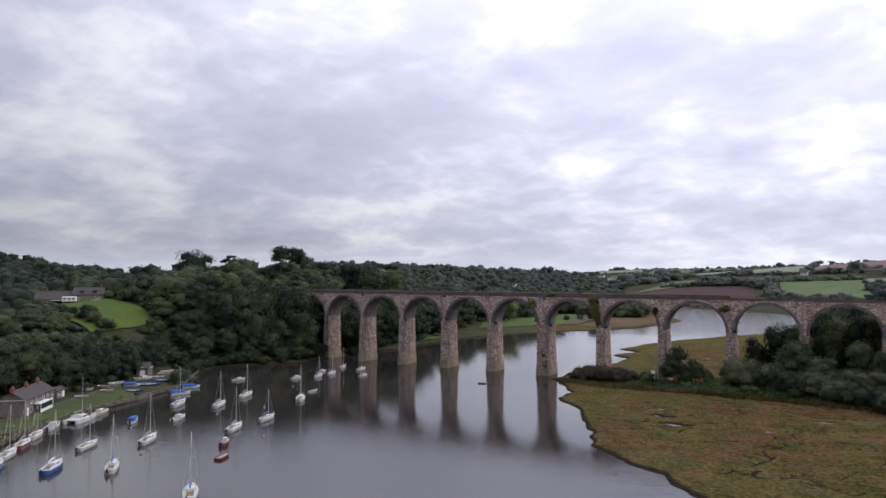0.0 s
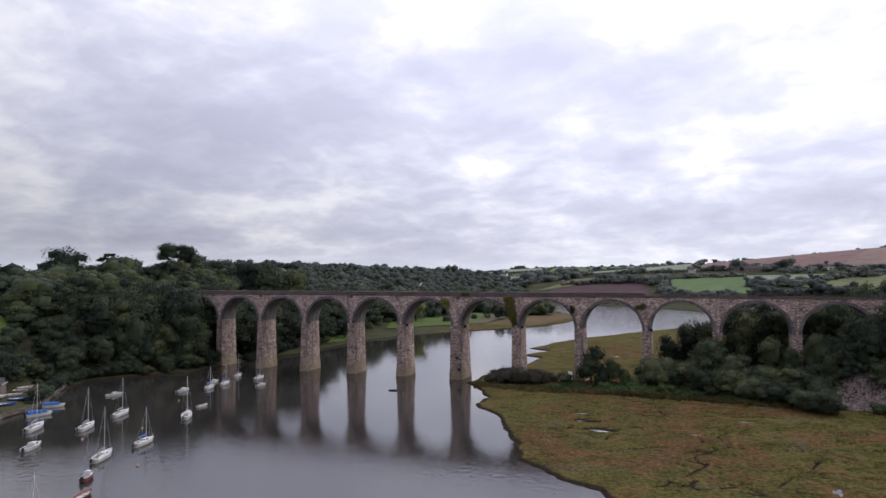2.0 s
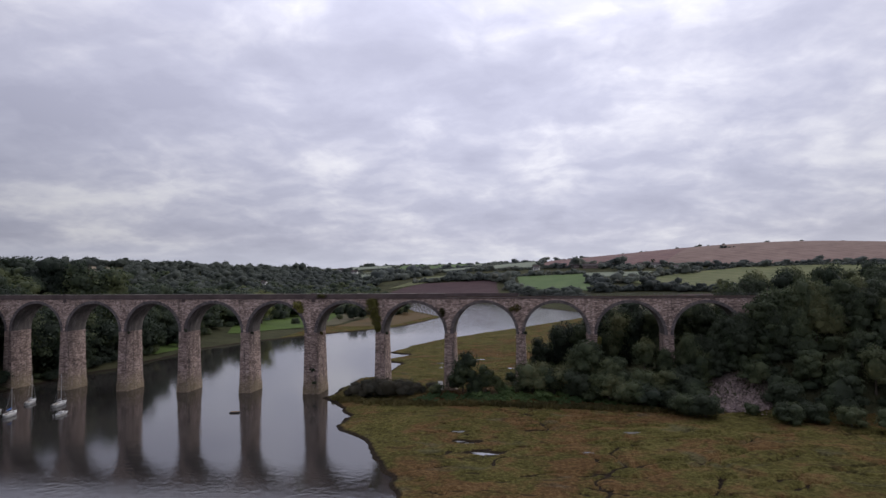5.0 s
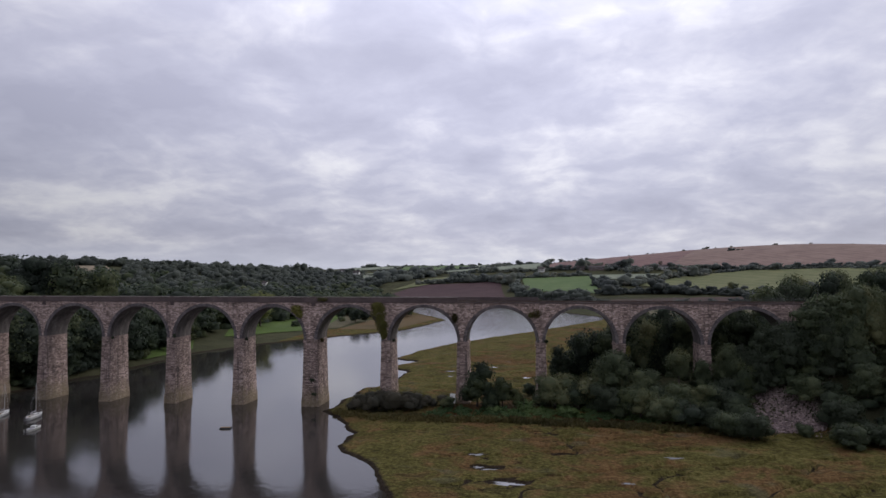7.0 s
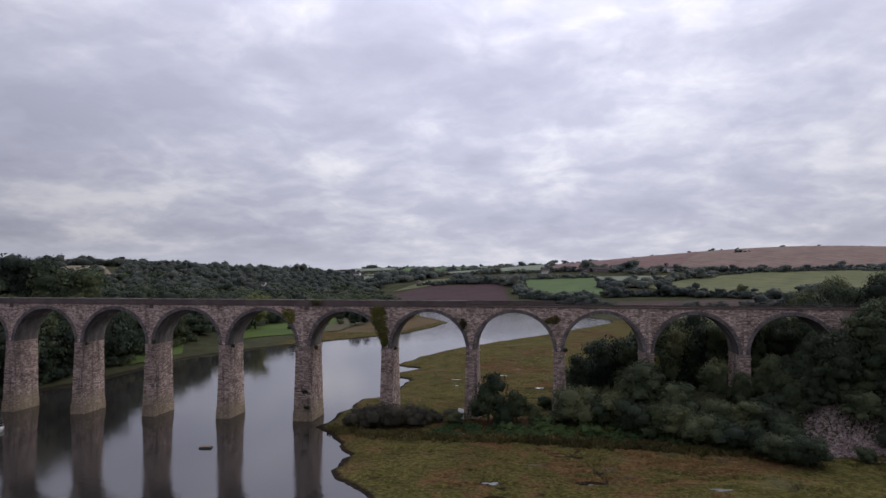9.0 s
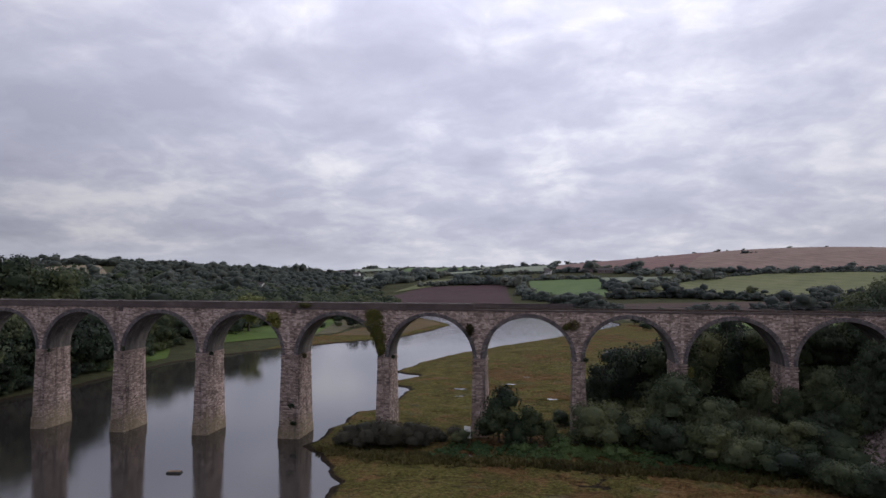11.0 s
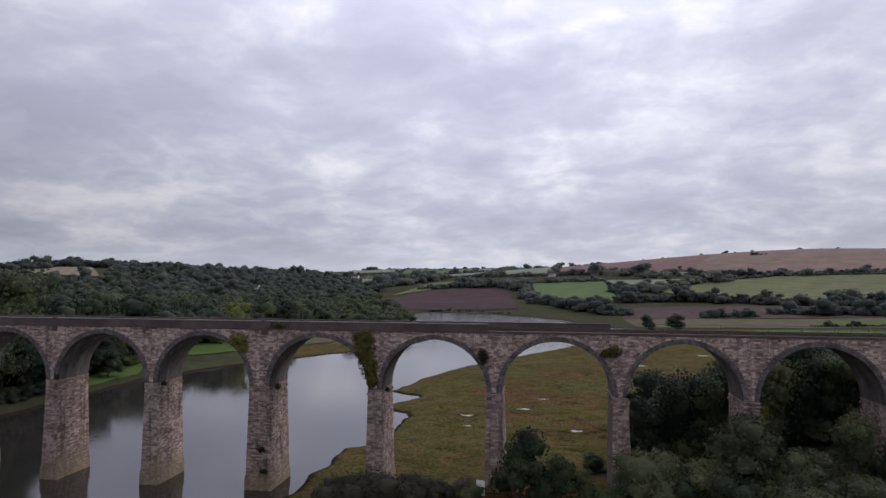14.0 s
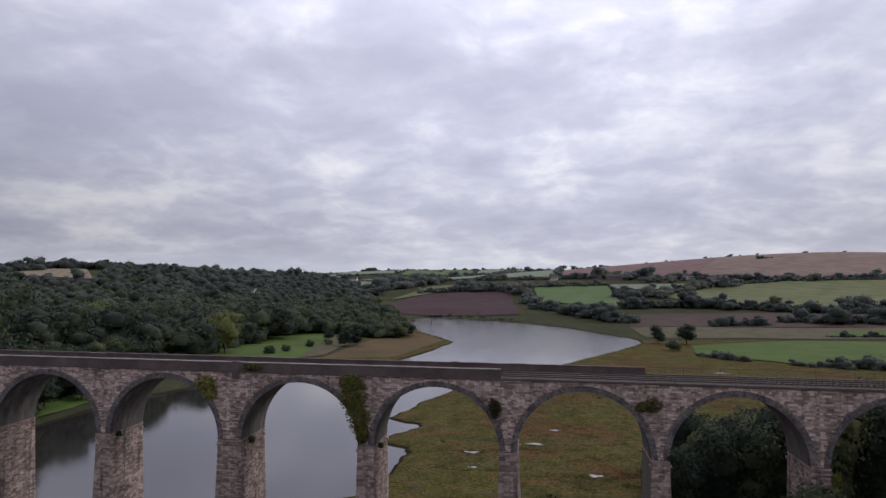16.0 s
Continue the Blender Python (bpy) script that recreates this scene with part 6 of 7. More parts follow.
def catamaran(label):
    t = thing("catamaran", label, "catamaran", "moored boats")
    for y in (-1.5, 1.5):
        shell, rim = hull(7.6, 1.0, 0.9, 0.35)
        part("hull", mesh_of("hull", [(x, v + y, z) for x, v, z in shell[0]], shell[1], WHITE_GRP, True), None, t)
    part("bridge_deck", bevelled_box(-3.2, 1.6, -1.6, 1.6, 0.6, 0.95, 0.08), WHITE_GRP, t)
    cab = part("cabin", coachroof(-1.4, 1.5, 1.5, 1.1, 0.95, 0.75), WHITE_GRP, t)
    for s in (1, -1):
        part("cabin_window", joined([box(-1.0, 0.8, s * 1.38 - 0.05, s * 1.38 + 0.05, 1.15, 1.45)]), DARK_GLASS, cab)
    part("mast", tube([(0.8, 0, 1.2), (0.8, 0, 10.4)], [0.09, 0.05], 8), ALLOY, t)
    part("boom", tube([(0.8, 0, 2.3), (-2.6, 0, 2.2)], [0.06, 0.06], 8), ALLOY, t)
    part("sail_cover", tube([(0.7, 0, 2.45), (-0.8, 0, 2.42), (-2.5, 0, 2.35)], [0.16, 0.2, 0.1], 8), GREY_CLOTH, t)
    return t


def moor(t, x, y, heading, z=0.0, lean=0.0):
    t.matrix_basis = pose(x, y, z, lean, 0, heading)
    return t


def again(t, x, y, heading, scale=1.0, z=0.0, lean=0.0, label=""):
    c = copy_thing(t, pose(x, y, z, lean, 0, heading) @ Matrix.Diagonal((scale, scale, scale, 1)))
    if label:
        c["label"] = label
    return c


def build_boats():
    white = moor(yacht(7.4, WHITE_GRP, GREY_CLOTH, 9.8, "white sailing yacht with bare mast, moored in the river"), -38, -125, 125)
    for x, y, a, k in ((-51, -146, 137, 1.0), (-44.3, -134.3, 121, 0.9), (-66, -97, 122, 1.05), (-55.4, -92.3, 118, 0.95), (-60, -79, 112, 0.95), (-30.6, -108.6, 117, 0.98), (-42.5, -75, 128, 1.0), (-74, -19, 112, 0.8), (-63.6, -20.8, 103, 0.85)):
        again(white, x, y, a, k)
    small = moor(yacht(5.8, WHITE_GRP, BLUE_CLOTH, 7.4, "small white yacht with a blue sail cover, moored", DARK_GRP), -31.5, -98, 103)
    for x, y, a in ((-66.2, -41.3, 107), (-66.5, -34, 106)):
        again(small, x, y, a, 0.95)
    moor(yacht(7.6, BLUE_GRP, WHITE_GRP, 10.4, "bright blue hulled sailing yacht with white deck, moored", DARK_GRP), -35, -146, 132)
    moor(yacht(6.8, WHITE_GRP, BLUE_CLOTH, 9.6, "white yacht with a blue canvas cover over its cockpit", BLUE_GRP), -25.8, -140.5, 142)
    moor(yacht(7.2, WHITE_GRP, BLUE_CLOTH, 9.8, "white yacht with a blue sail cover, moored midstream", BLUE_GRP), -1.6, -142.5, 140)
    moor(yacht(7.0, RED_GRP, GREY_CLOTH, 9.4, "maroon hulled yacht with two-tone deck beside the grass bank", WHITE_GRP), -57, -140.4, 136)
    moor(yacht(6.8, BLUE_GRP, GREY_CLOTH, 9.0, "blue and white yacht beside the grass bank", WHITE_GRP), -45.6, -150.5, 146)
    moor(yacht(6.4, WHITE_GRP, TEAK, 8.0, "white yacht with brown spars beside the grass bank", RED_GRP), -62.4, -135.2, 136)
    moor(catamaran("white catamaran with a tall bare mast, near the bank"), -70, -121.5, 118)
    motor = moor(motorboat(WHITE_GRP, BLUE_CLOTH, "white motorboat with a low cabin, moored", 6.6), -68, -128.8, 133)
    for x, y, a, k in ((-50.5, -108.6, 117, 0.9), (-70.5, -47.8, 98, 0.8), (-85, -60, 80, 0.75), (-73, -32, 100, 0.75), (-54, -32, 95, 0.7)):
        again(motor, x, y, a, k)
    cov = moor(motorboat(WHITE_GRP, BLUE_CLOTH, "motorboat under a bright blue canvas cover", 5.0, True), -57.7, -115.7, 131)
    again(cov, -79, -87, 70, 1.1), again(cov, -86, -78, 55, 1.0)
    moor(motorboat(CREAM_GRP, GREY_CLOTH, "cream wooden launch beside the bank", 6.4), -73, -115, 112)
    moor(motorboat(RED_GRP, RED_GRP, "small red motor launch with a dark cabin", 4.2), -22, -118.7, 121)
    red = moor(dinghy(RED_GRP, "red open dinghy with a white inside, floating", 4.2, WHITE_GRP), -14.5, -125.5, 112)
    grey = moor(dinghy(WHITE_GRP, "small white open dinghy", 3.4, DECK_GREY), -48, -64, 90)
    # laid up on the quay
    blue = dinghy(BLUE_GRP, "blue open boat laid up on the grass quay", 4.8, DECK_GREY)
    moor(blue, -87, -96, 28, height(-87, -96) + 0.18, 8)
    spots = [(blue, -93, -87, 40, 1.2), (blue, -97, -80, 35, 1.0), (grey, -97, -105, 60, 1.1), (grey, -98, -99, 20, 1.1), (grey, -100, -94, 75, 1.2), (grey, -93, -101, 40, 1.0), (grey, -104, -77, 50, 1.2),
             (grey, -108, -72, 15, 1.3), (grey, -112, -68, 70, 1.1), (grey, -101, -72, 100, 1.2), (red, -106, -67, 30, 0.9), (grey, -90, -110, 35, 1.0), (grey, -109, -63, 20, 1.2)]
    for t, x, y, a, k in spots:
        again(t, x, y, a, k, height(x, y) + 0.18, 8, "%s boat laid up on the grass quay" % {"blue": "blue open", "white": "small white open", "red": "red open"}["blue" if t == blue else "red" if t == red else "white"])
    laid = again(motor, -103, -83, 75, 0.85, height(-103, -83) + 0.3, 4, "white motorboat laid up on the quay by the shed")
    again(cov, -95, -92, 45, 0.9, height(-95, -92) + 0.25, 4, "blue covered boat laid up on the quay")
    for x, y in ((-43, -88), (-20, -110), (-52, -120), (-30, -132), (-60, -60), (-47, -100)):
        b = thing("mooring_buoy", "small faded mooring buoy floating on the river", "buoy", "mooring buoys")
        bm = bmesh.new()
        bmesh.ops.create_uvsphere(bm, u_segments=12, v_segments=8, radius=0.28)
        part("float", bm, ORANGE, b)
        part("ring", tube([(0, 0, 0.25), (0, 0, 0.45)], [0.04, 0.04], 6), ALLOY, b)
        b.location = (x, y, 0.06)
    raft = thing("mooring_raft", "low dark raft floating near the piers", "raft")
    part("float", bevelled_box(-1.3, 1.3, -0.6, 0.6, -0.15, 0.28, 0.15), BLACK_RUBBER, raft)
    part("plank", bevelled_box(-1.1, 1.1, -0.4, 0.4, 0.28, 0.36, 0.03), TEAK, raft)
    raft.matrix_basis = pose(-10.7, -25.4, 0, 0, 0, 8)


build_boats()


# ---- houses, quay and clutter ----
def house(label, x, y, z, turn, w, d, eaves, ridge, wall_mat, roof_mat, windows, doors=(), chimneys=(), porch=None, dormers=()):
    """A gabled house; its front faces -y before turning. windows: (x, z, width, height) on the front."""
    t = thing("house", label, "house")
    wall = part("wall", ([(-w / 2, 0, -1.5), (w / 2, 0, -1.5), (w / 2, d, -1.5), (-w / 2, d, -1.5), (-w / 2, 0, eaves), (w / 2, 0, eaves), (w / 2, d, eaves), (-w / 2, d, eaves), (-w / 2, d / 2, ridge - 0.12), (w / 2, d / 2, ridge - 0.12)],
                         [(0, 1, 5, 4), (2, 3, 7, 6), (1, 2, 6, 9, 5), (3, 0, 4, 8, 7)]), wall_mat, t)
    o, th = 0.35, 0.14
    s = (ridge - eaves) / (d / 2)
    roof = part("roof", ([(sx * (w / 2 + o), yy, zz + k) for k in (0, th) for sx in (-1, 1) for yy, zz in ((-o, eaves - s * o), (d / 2, ridge), (d + o, eaves - s * o))],
                         [(6, 9, 10, 7), (7, 10, 11, 8), (0, 1, 4, 3), (1, 2, 5, 4), (0, 3, 9, 6), (2, 8, 11, 5), (0, 6, 7, 1), (1, 7, 8, 2), (3, 4, 10, 9), (4, 5, 11, 10)]), roof_mat, t)
    part("ridge_tile", tube([(-w / 2 - o, d / 2, ridge + th), (w / 2 + o, d / 2, ridge + th)], [0.11, 0.11], 6), BRICK_RED if roof_mat is SLATE else roof_mat, roof)
    for s2 in (-1, 1):
        part("bargeboard", joined([box(s2 * (w / 2 + o) - 0.03, s2 * (w / 2 + o) + 0.03, -0.1, d + 0.1, eaves - 0.06, eaves + 0.04)]), WHITE_PAINT, roof)
    for wx, wz, ww, wh in windows:
        win = part("window", joined([box(wx - ww / 2 - 0.08, wx + ww / 2 + 0.08, -0.06, 0.02, wz - 0.10, wz), box(wx - ww / 2 - 0.08, wx + ww / 2 + 0.08, -0.05, 0.02, wz + wh, wz + wh + 0.08),
                                     box(wx - ww / 2 - 0.08, wx - ww / 2, -0.05, 0.02, wz, wz + wh), box(wx + ww / 2, wx + ww / 2 + 0.08, -0.05, 0.02, wz, wz + wh), box(wx - 0.03, wx + 0.03, -0.045, 0.0, wz, wz + wh)]), WHITE_PAINT, t)
        part("pane", joined([box(wx - ww / 2, wx + ww / 2, -0.02, 0.0, wz, wz + wh)]), DARK_GLASS, win)
    for dx, dw, dh in doors:
        door = part("door", bevelled_box(dx - dw / 2, dx + dw / 2, -0.07, 0.0, 0, dh, 0.02), WHITE_PAINT, t)
        part("door_handle", bevelled_box(dx + dw / 2 - 0.14, dx + dw / 2 - 0.08, -0.12, -0.07, 0.95, 1.1, 0.01), ALLOY, door)
    for cx, ch in chimneys:
        c = part("chimney", bevelled_box(cx - 0.45, cx + 0.45, d / 2 - 0.35, d / 2 + 0.35, ridge - 0.8, ridge + ch, 0.02), BRICK_RED, t)
        for q in (-0.2, 0.2):
            part("chimney_pot", tube([(cx + q, d / 2, ridge + ch), (cx + q, d / 2, ridge + ch + 0.4)], [0.13, 0.10], 8), BRICK_RED, c)
    for px0, px1, ph in porch or ():
        pch = part("porch", joined([box(px0, px1, -1.6, 0, ph, ph + 0.12), box(px0, px0 + 0.1, -1.6, -1.5, 0, ph), box(px1 - 0.1, px1, -1.6, -1.5, 0, ph), box(px0, px1, -1.58, -1.5, 0, 0.9)]), WHITE_PAINT, t)
        part("porch_glazing", joined([box(px0 + 0.1, px1 - 0.1, -1.55, -1.52, 0.9, ph)]), DARK_GLASS, pch)
    for dx in dormers:
        dm = part("dormer", joined([box(dx - 0.8, dx + 0.8, 0.5, d / 2, eaves, eaves + 1.5)]), wall_mat, t)
        part("dormer_roof", joined([box(dx - 1.0, dx + 1.0, 0.3, d / 2, eaves + 1.5, eaves + 1.62)]), roof_mat, dm)
        part("pane", joined([box(dx - 0.6, dx + 0.6, 0.47, 0.5, eaves + 0.35, eaves + 1.25)]), DARK_GLASS, dm)
    t.matrix_basis = pose(x, y, z, 0, 0, turn)
    return t


def build_houses():
    # the riverside cottages: the front looks over the grass to the water
    house("row of pinkish stone cottages with slate roofs", -83.5, -124, 1.5, 131, 16, 6.0, 4.1, 6.0, COTTAGE_WALL, SLATE,
          [(-7.0, 2.7, 0.95, 1.15), (-4.6, 2.7, 0.95, 1.15), (-1.5, 2.7, 0.95, 1.15), (2, 2.7, 0.95, 1.15), (4.8, 2.7, 0.95, 1.15), (7.4, 2.7, 0.95, 1.15), (-7.2, 0.7, 0.95, 1.2), (-4.6, 0.7, 0.95, 1.2), (5.0, 0.7, 0.95, 1.2), (7.1, 0.7, 0.95, 1.2)],
          [(-6.4, 0.95, 2.05), (6.8, 0.95, 2.05)], [(-7.4, 1.0), (-0.5, 1.1), (5.6, 1.2)], [(-3.2, 3.6, 2.2)])
    house("small stone boathouse with a pale gable", -108.5, -79.5, height(-108, -80), 40, 3.6, 5.0, 2.9, 4.4, COTTAGE_WALL, DARK_SLATE, [(0, 2.4, 0.7, 0.7)], [(0, 1.6, 2.1)])
    house("dark stone house with a white ground floor above the lawn", -187, -53, height(-186, -53) - 1.6, 52, 11.5, 8, 4.8, 7.6, COTTAGE_WALL, DARK_SLATE,
          [(-4, 0.9, 1.8, 1.2), (0, 0.9, 2.2, 1.3), (4, 0.9, 1.8, 1.2), (-3.6, 3.2, 1.5, 1.1), (3.6, 3.2, 1.5, 1.1)], [(-5.0, 0.95, 2.05)], [(4.5, 1.0)], [(1.6, 7.0, 2.3)], dormers=(-2.5, 2.5))
    house("long dark-roofed bungalow with a white glazed front", -196, -63, height(-196, -63) - 0.6, 52, 13, 8, 2.9, 6.2, COTTAGE_WALL, DARK_SLATE, [(-4.5, 0.9, 1.8, 1.2), (4.6, 0.9, 1.6, 1.2)], [(-2.2, 0.95, 2.05)], [(-3, 1.0)], [(-0.6, 4.0, 2.3)])
    house("dark shed with grey boards on the grass", -93.5, -113.5, height(-93.5, -113.5), 120, 3.4, 2.6, 2.1, 2.8, GREY_CLOTH, DARK_SLATE, [(-0.6, 0.9, 0.8, 0.8)], [(0.9, 0.9, 1.9)])
    rng = random.Random(8)
    for i, (x, y, w, k) in enumerate(((140, 792, 22, 0), (165, 800, 14, 1), (118, 800, 12, 0), (232, 772, 16, 1), (212, 778, 12, 1), (95, 812, 9, 0), (255, 742, 10, 1), (60, 800, 9, 1))):
        house(("low grey farm building among hedges" if k == 0 else "white farmhouse with a slate roof among trees"), x, y, height(x, y) + 0.8, rng.uniform(-15, 15), w, 8, 3.6, 6.4,
              RENDER_WHITE if k else COTTAGE_WALL, SLATE, [(-w * 0.3, 1.0, 1.6, 1.4), (0, 1.0, 1.6, 1.4), (w * 0.3, 1.0, 1.6, 1.4)])
    for x, y in ((-420, 1170), (-300, 960), (-560, 640), (-250, 880), (-335, 700)):
        house("far white house among the woods", x, y, height(x, y) + 4.5, rng.uniform(-20, 20), 11, 7, 5.0, 8.0, RENDER_WHITE, SLATE, [(-3, 1.0, 1.4, 1.4), (3, 1.0, 1.4, 1.4), (-3, 3.4, 1.4, 1.2), (3, 3.4, 1.4, 1.2)])



def build_caravan():
    x, y = -189.5, -59.5
    t = thing("caravan", "white touring caravan parked beside the bungalow", "caravan")
    body = part("body", bevelled_box(-2.6, 2.6, -1.1, 1.1, 0.45, 2.6, 0.18), RENDER_WHITE, t)
    for wx in (-1.7, 0.1, 1.7):
        part("window", joined([box(wx - 0.45, wx + 0.45, -1.13, -1.09, 1.4, 2.0)]), DARK_GLASS, body)
    part("door", joined([box(0.75, 1.3, -1.125, -1.09, 0.55, 2.3)]), RENDER_WHITE, body)
    for wy in (-1.0, 1.0):
        part("wheel", tube([(0, wy - 0.1, 0.32), (0, wy + 0.1, 0.32)], [0.32, 0.32], 14), BLACK_RUBBER, t)
    part("tow_bar", tube([(2.6, 0, 0.5), (3.7, 0, 0.5)], [0.06, 0.05], 6), RUST, t)
    t.matrix_basis = pose(x, y, height(x, y) + 0.6, 0, 0, 52)


build_houses()
build_caravan()


ASPHALT = material("worn_asphalt", [(0.032, 0.031, 0.030), (0.055, 0.052, 0.050), (0.085, 0.080, 0.075)], 0.5, 0.95, 10, 0.4)
QUAY_TURF = field_material("quay_turf", [(0.032, 0.042, 0.014), (0.046, 0.058, 0.020), (0.062, 0.072, 0.026)], scale=0.2)


def build_quay():
    line = SHORE[21:27]
    wall = tagged(new("quay_wall"), "low weedy stone quay wall along the grass bank", "quay wall", kind="structure")
    rng = random.Random(12)
    stones = []
    for (ax, ay), (bx, by) in zip(line, line[1:]):
        l = math.hypot(bx - ax, by - ay)
        ux, uy = (bx - ax) / l, (by - ay) / l
        u = 0.0
        while u < l:
            k = min(rng.uniform(0.6, 1.3), l - u)
            for z0, z1 in ((-0.8, 0.35), (0.37, 0.85), (0.87, 1.25)):
                q = rng.uniform(-0.08, 0.08)
                p = Vector((ax + ux * u + uy * (0.2 + q), ay + uy * u - ux * (0.2 + q), z0))
                stones.append(block(p, (ux * (k - 0.03), uy * (k - 0.03), 0), (0, 0, z1 - z0), (uy * 0.25, -ux * 0.25, 0), 0.03))
            u += k
    tagged(part("masonry", joined(stones), QUAY_STONE, wall), kind="stuff")
    post = None
    for i, (x, y) in enumerate(((-64, -136), (-69, -130), (-74, -123), (-77.5, -116), (-80, -108), (-83, -99), (-86, -91))):
        m = pose(x - 0.9, y + 0.3, 1.0, rng.uniform(-4, 4), rng.uniform(-4, 4), 0)
        if post is None:
            post = thing("mooring_post", "weathered wooden mooring post at the quay edge", "post", "posts along the quay")
            part("shaft", tube([(0, 0, -0.5), (0, 0, 1.0)], [0.12, 0.10], 8), TEAK, post)
            part("cap", tube([(0, 0, 1.0), (0, 0, 1.06)], [0.13, 0.09], 8), RUST, post)
            post.matrix_basis = m
        else:
            copy_thing(post, m)
    field("lane", [(-71, -150), (-73.5, -147), (-101, -92), (-98.8, -91)], ASPHALT, "narrow tarmac lane along the quay", 0.12, 16)
    field("quay_grass", [(-62, -149), (-71, -150), (-98.8, -91), (-84, -98)], QUAY_TURF, "mown grass strip along the quay", 0.08, 16)


build_quay()


def build_scree():
    """Tipped rubble on the east bank below the trees."""
    rng = np.random.default_rng(14)
    V, F, k = [], [], 0
    v0, f0 = LOW
    n = 3000
    a, q = rng.uniform(0, 6.283, n), np.sqrt(rng.random(n)) * np.where(rng.random(n) < 0.12, rng.uniform(1.0, 1.35, n), 1.0)
    x = 113 + (8.2 + 1.2 * np.sin(3 * a)) * q * np.cos(a)
    y = -13.5 + (7.4 + 1.0 * np.cos(2 * a)) * q * np.sin(a)
    z = ground(x, y)
    v7, f7 = PLAIN
    for i in range(n):
        s = rng.uniform(0.16, 0.42) * (1.7 if rng.random() < 0.06 else 1)
        r = np.array(Euler(rng.uniform(0, 6.28, 3).tolist()).to_matrix())
        V.append((v7 * s * rng.uniform(0.6, 1.2, (len(v7), 3)) * (1, 1, 0.7)) @ r.T + (x[i], y[i], z[i] + 0.05))
        F.append(f7 + k)
        k += len(v7)
    tagged(new("rubble_slope", tri_mesh("rubble_slope", np.concatenate(V), np.concatenate(F), SCREE)), "slope of tipped purple-grey rubble below the trees", "rubble", kind="stuff")


build_scree()


def build_notice_board():
    """A white two-panel river notice on timber posts."""
    t = thing("notice_board", "white painted two-panel river notice on timber posts in the brambles", "notice board")
    for x in (-0.5, 0.5):
        part("post", bevelled_box(x - 0.08, x + 0.08, -0.06, 0.10, -0.5, 3.7, 0.015), TEAK, t)
    part("upper_panel", bevelled_box(-0.65, 0.65, -0.12, -0.06, 2.55, 3.6, 0.015), WHITE_PAINT, t, "white painted panel")
    part("lower_panel", bevelled_box(-0.45, 0.65, -0.12, -0.06, 1.3, 2.35, 0.015), WHITE_PAINT, t, "smaller white painted panel")
    part("panel_rib", bevelled_box(-0.1, 0.1, -0.13, -0.07, 2.35, 2.55, 0.01), WHITE_PAINT, t)
    t.matrix_basis = pose(38.6, -5.2, height(38.6, -5.2), 0, 0, -8)


build_notice_board()


def foliage(name, label, category, seed, blobs, leaves, size, mat):
    """A hanging or climbing plant: (x, y, z, rx, ry, rz) lumps set with leaves."""
    rng = np.random.default_rng(seed)
    V, F, k = [], [], 0
    per = leaves // len(blobs)
    for bx, by, bz, rx, ry, rz in blobs:
        n = rng.normal(size=(per, 3))
        n /= np.linalg.norm(n, axis=1)[:, None]
        at = np.array([bx, by, bz]) + n * (rx, ry, rz) * rng.uniform(0.45, 1.08, (per, 1))
        face = n * (1, 1.4, 1) + 0.7 * rng.normal(size=(per, 3))
        face /= np.linalg.norm(face, axis=1)[:, None]
        side = np.cross(face, rng.normal(size=(per, 3)))
        side /= np.linalg.norm(side, axis=1)[:, None]
        up = np.cross(face, side)
        s = size * rng.uniform(0.5, 1.3, (per, 1))
        V.append(np.stack([at - side * s * 0.5, at - up * s * 0.45, at + side * s * 0.5, at + up * s * 0.5 + face * s * 0.1], 1).reshape(-1, 3))
        q = k + 4 * np.arange(per)[:, None]
        F.append(np.concatenate([q + [0, 1, 2], q + [0, 2, 3]]))
        k += 4 * per
    t = tagged(new(name), label, category)
    t.location = blobs[0][:3]
    me = tri_mesh("leaves", np.concatenate(V) - np.array(blobs[0][:3]), np.concatenate(F), mat)
    part("leaves", me, None, t)
    x, y, z, rx, ry, rz = blobs[0]
    part("stems", joined([tube([(q, 0.1, -rz), (q * 0.6, 0.0, 0), (q * 1.2, 0.1, rz)], [0.06, 0.05, 0.02], 5) for q in (-0.4, 0, 0.4)]), BARK, t)
    return t


foliage("ivy", "long curtain of green ivy hanging down the spandrel", "ivy", 71, [(18.6, -0.4, 24.6, 2.1, 0.6, 2.7), (19.3, -0.4, 21.8, 1.7, 0.55, 2.5), (18.3, -0.35, 26.3, 1.9, 0.55, 1.2), (19.9, -0.35, 19.4, 1.0, 0.45, 1.4)], 3800, 0.30, IVY_LEAF)
foliage("ivy", "rounded clump of ivy on the arch haunch", "ivy", 72, [(-3.8, -0.4, 25.6, 1.7, 0.6, 1.2), (-3.1, -0.35, 24.4, 1.0, 0.5, 1.0)], 800, 0.4, IVY_LEAF)
foliage("climbing_bush", "dry brown-green bush rooted in the spandrel", "bush", 73, [(59.2, -0.3, 24.6, 1.4, 0.45, 1.1), (57.9, -0.3, 24.2, 0.8, 0.4, 0.6)], 420, 0.34, REED)
foliage("climbing_bush", "dry bush rooted in the masonry", "bush", 74, [(38.5, -0.25, 23.4, 1.0, 0.4, 1.3)], 260, 0.32, REED)
foliage("climbing_bush", "tuft of weeds on the parapet", "weeds", 75, [(3.2, -0.25, 28.2, 1.6, 0.35, 0.6)], 260, 0.3, REED)
foliage("climbing_bush", "small weed tuft at an impost", "weeds", 76, [(2.6, 1.5, 17.4, 0.5, 0.7, 0.6)], 160, 0.3, REED)
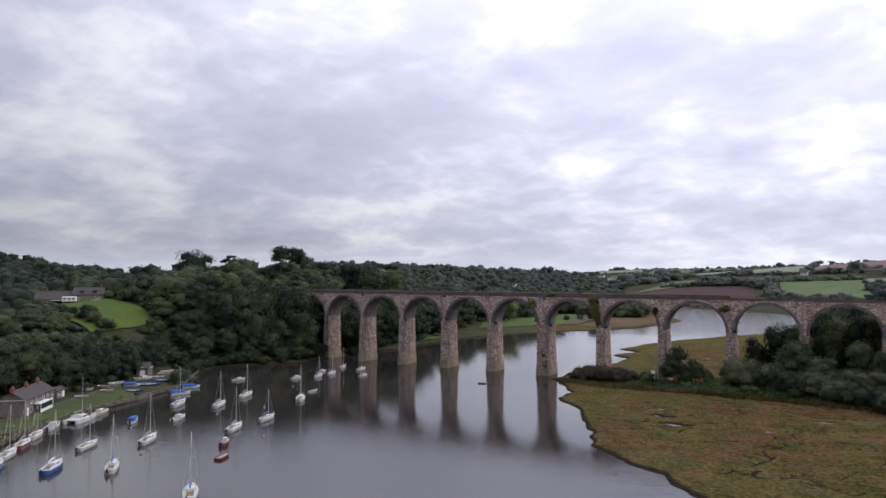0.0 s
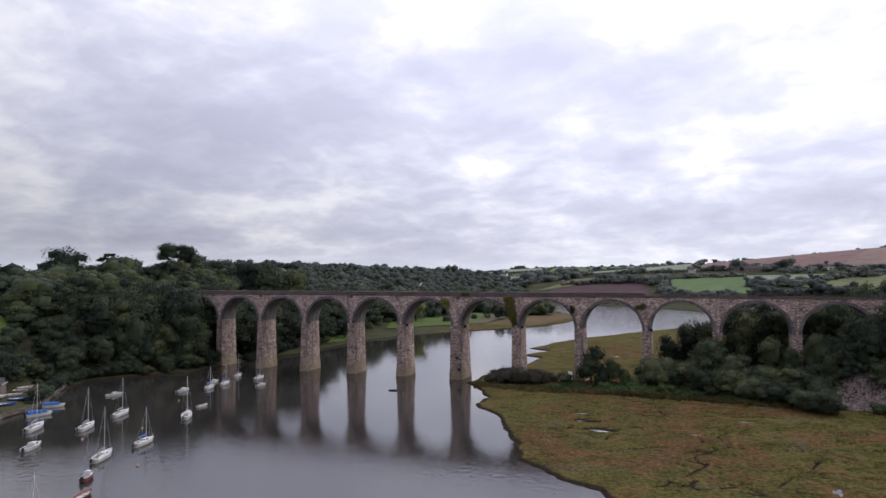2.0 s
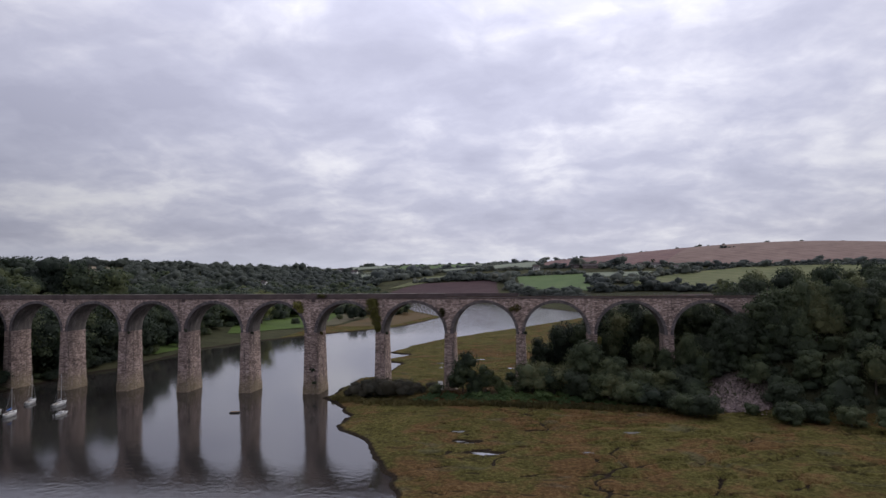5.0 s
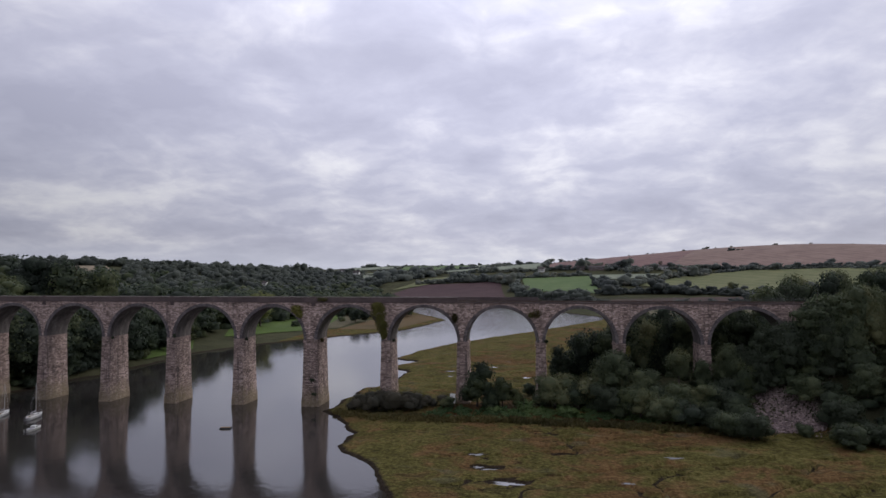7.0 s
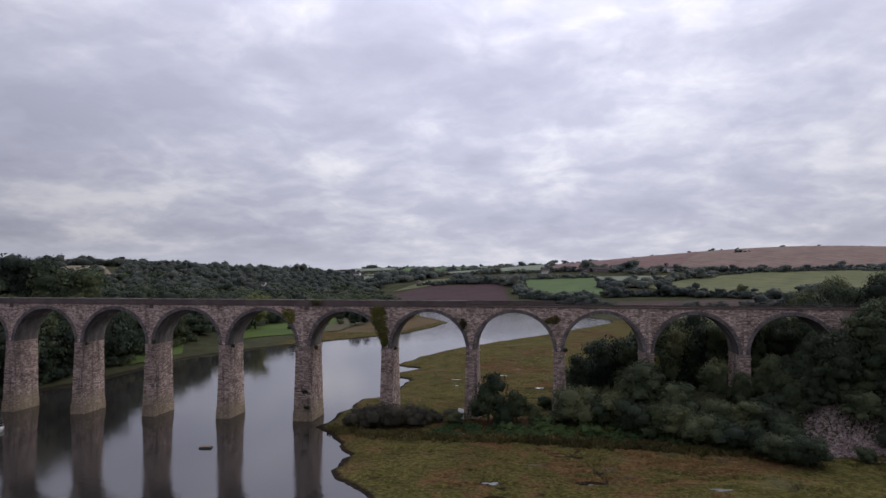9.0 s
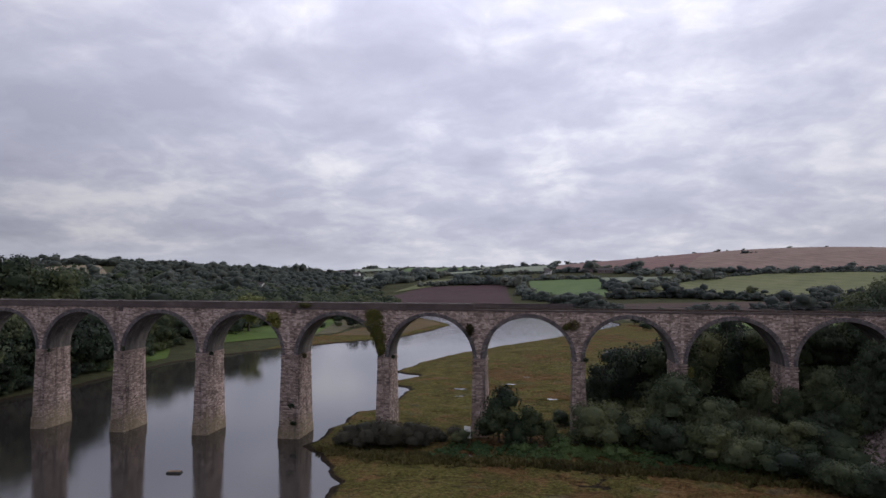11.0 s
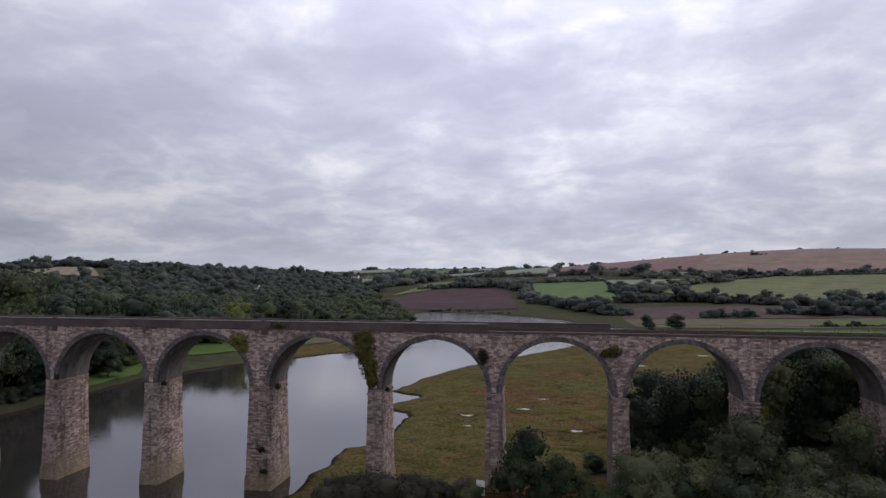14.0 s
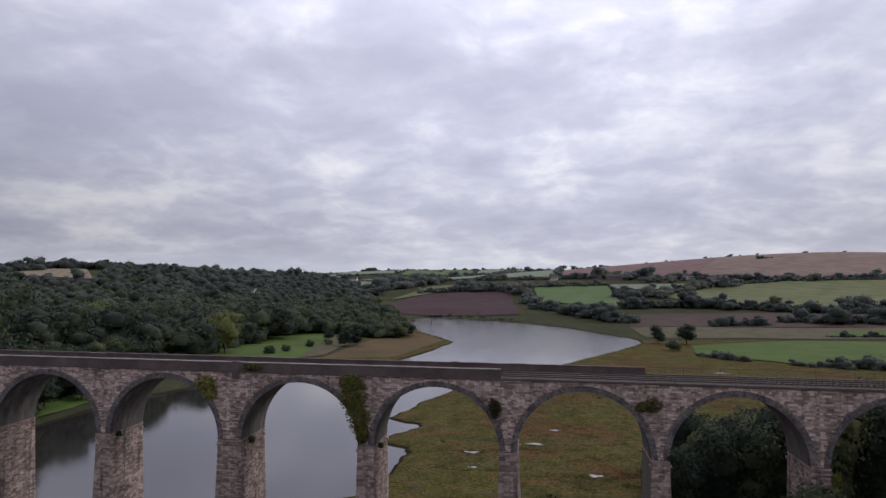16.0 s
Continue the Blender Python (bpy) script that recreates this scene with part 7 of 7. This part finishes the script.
foliage("ivy", "thin ivy on the tree-side pier", "ivy", 77, [(81.4, -0.5, 15.6, 0.6, 0.4, 1.4)], 200, 0.35, IVY_LEAF)

# the first two tufts stand in for dark niches in the middle pier
for wx, wy, wz, wr, wh in ((0.4, -0.40, 7.0, 0.9, 0.5), (1.0, -0.52, 3.4, 0.7, 0.45), (-18.6, 1.0, 17.5, 0.5, 0.4), (22.4, 0.6, 17.6, 0.4, 0.4), (61.6, -0.3, 17.7, 0.6, 0.4), (-39.0, -0.3, 18.4, 0.5, 0.6), (-58.6, 0.8, 17.6, 0.5, 0.4)):
    foliage("climbing_bush", "dark weeds rooted between the stones, standing in for niches on the middle pier", "weeds", int(80 + wx), [(wx, wy, wz, wr, 0.25, wh)], 150, 0.26, LEAF_DARK)


def build_grass():
    """Tussocks of the saltmarsh and the dry grass along its edges."""
    rng = np.random.default_rng(15)

    def tufts(name, label, x, y, size, mat, lean=0.35):
        z = ground(x, y)
        ok = (z > 0.24) & (z < 2.6)
        x, y, z = x[ok], y[ok], z[ok]
        n, b = len(x), 5
        a = rng.uniform(0, 6.28, (n, b))
        s = size * rng.uniform(0.5, 1.3, (n, 1)) * rng.uniform(0.6, 1.1, (n, b))
        foot = np.stack([x[:, None] + 0.25 * s * np.cos(a), y[:, None] + 0.25 * s * np.sin(a), z[:, None] - 0.03 + 0 * a], -1)
        tip = foot + np.stack([lean * s * np.cos(a) * 1.6, lean * s * np.sin(a) * 1.6, s * 0.75], -1)
        wide = np.stack([-np.sin(a), np.cos(a), 0 * a], -1) * (s * 0.32)[..., None]
        v = np.stack([foot - wide, foot + wide, tip], 2).reshape(-1, 3)
        f = np.arange(len(v)).reshape(-1, 3)
        tagged(new(name, tri_mesh(name, v, f, mat)), label, "marsh grass", kind="stuff")

    x = rng.uniform(9, 104, 3200)
    tufts("dry_grass", "fringe of tall straw-coloured grass before the brambles", x, -13.5 - 0.13 * np.maximum(0, x - 50) + rng.normal(size=3200) * 1.3 + 5 * np.exp(-0.5 * ((x - 9) / 6) ** 2), 0.95, REED, 0.2)
    # brambles on the bank
    spots = []
    for i in range(230):
        px = rng.uniform(33, 98)
        spots.append((px, -8.2 - 0.13 * max(0, px - 55) + rng.normal() * 1.8))
    proto = [crown(900 + i, 1.8, 1.5, -0.4, 6, 170, 0.36, "bush", PLAIN) for i in range(4)]
    V, F, k = [], [], 0
    for px, py in spots:
        v, f = proto[rng.integers(4)]
        V.append(v * rng.uniform(0.7, 1.1) + (px, py, height(px, py) - 0.2)), F.append(f + k)
        k += len(v)
    tagged(new("brambles", tri_mesh("brambles", np.concatenate(V), np.concatenate(F), BRAMBLE)), "low mass of green brambles along the marsh bank", "brambles", kind="stuff")


build_grass()


# ---- single stones on the two nearest pier fronts ----
def build_front_stones():
    rng = random.Random(19)
    shared = []
    for i in range(4):
        r = 0.03
        q = [rng.uniform(-0.012, 0.012) for _ in range(4)]
        v = [(0, 0, 0), (1, 0, 0), (1, 0, 1), (0, 0, 1), (r, -1 + q[0], 0.04), (1 - r, -1 + q[1], 0.04), (1 - r, -1 + q[2], 0.96), (r, -1 + q[3], 0.96)]
        shared.append(mesh_of("stone", v, [(4, 5, 6, 7), (0, 1, 5, 4), (1, 2, 6, 5), (2, 3, 7, 6), (3, 0, 4, 7)], STONE_PIECE))
    for pier in FRONTS:
        z = -0.6
        while z < SPRING - 0.35:
            h = min(rng.uniform(0.24, 0.36), SPRING - 0.3 - z)
            if z < 2.3 < z + h:
                h = 2.3 - z
            w, e = pier_half(z + 0.001, 20.0)
            u = -w
            while u < w - 0.02:
                l = rng.uniform(0.45, 1.0)
                if w - u - l < 0.35:
                    l = w - u
                ob = new("stone", shared[rng.randrange(4)])
                ob.parent = pier
                ob.matrix_basis = Matrix.LocRotScale((u, -e + 0.05, z), None, (l - 0.02, 0.05 + rng.uniform(0.0, 0.04), h - 0.02))
                u += l
            z += h


build_front_stones()
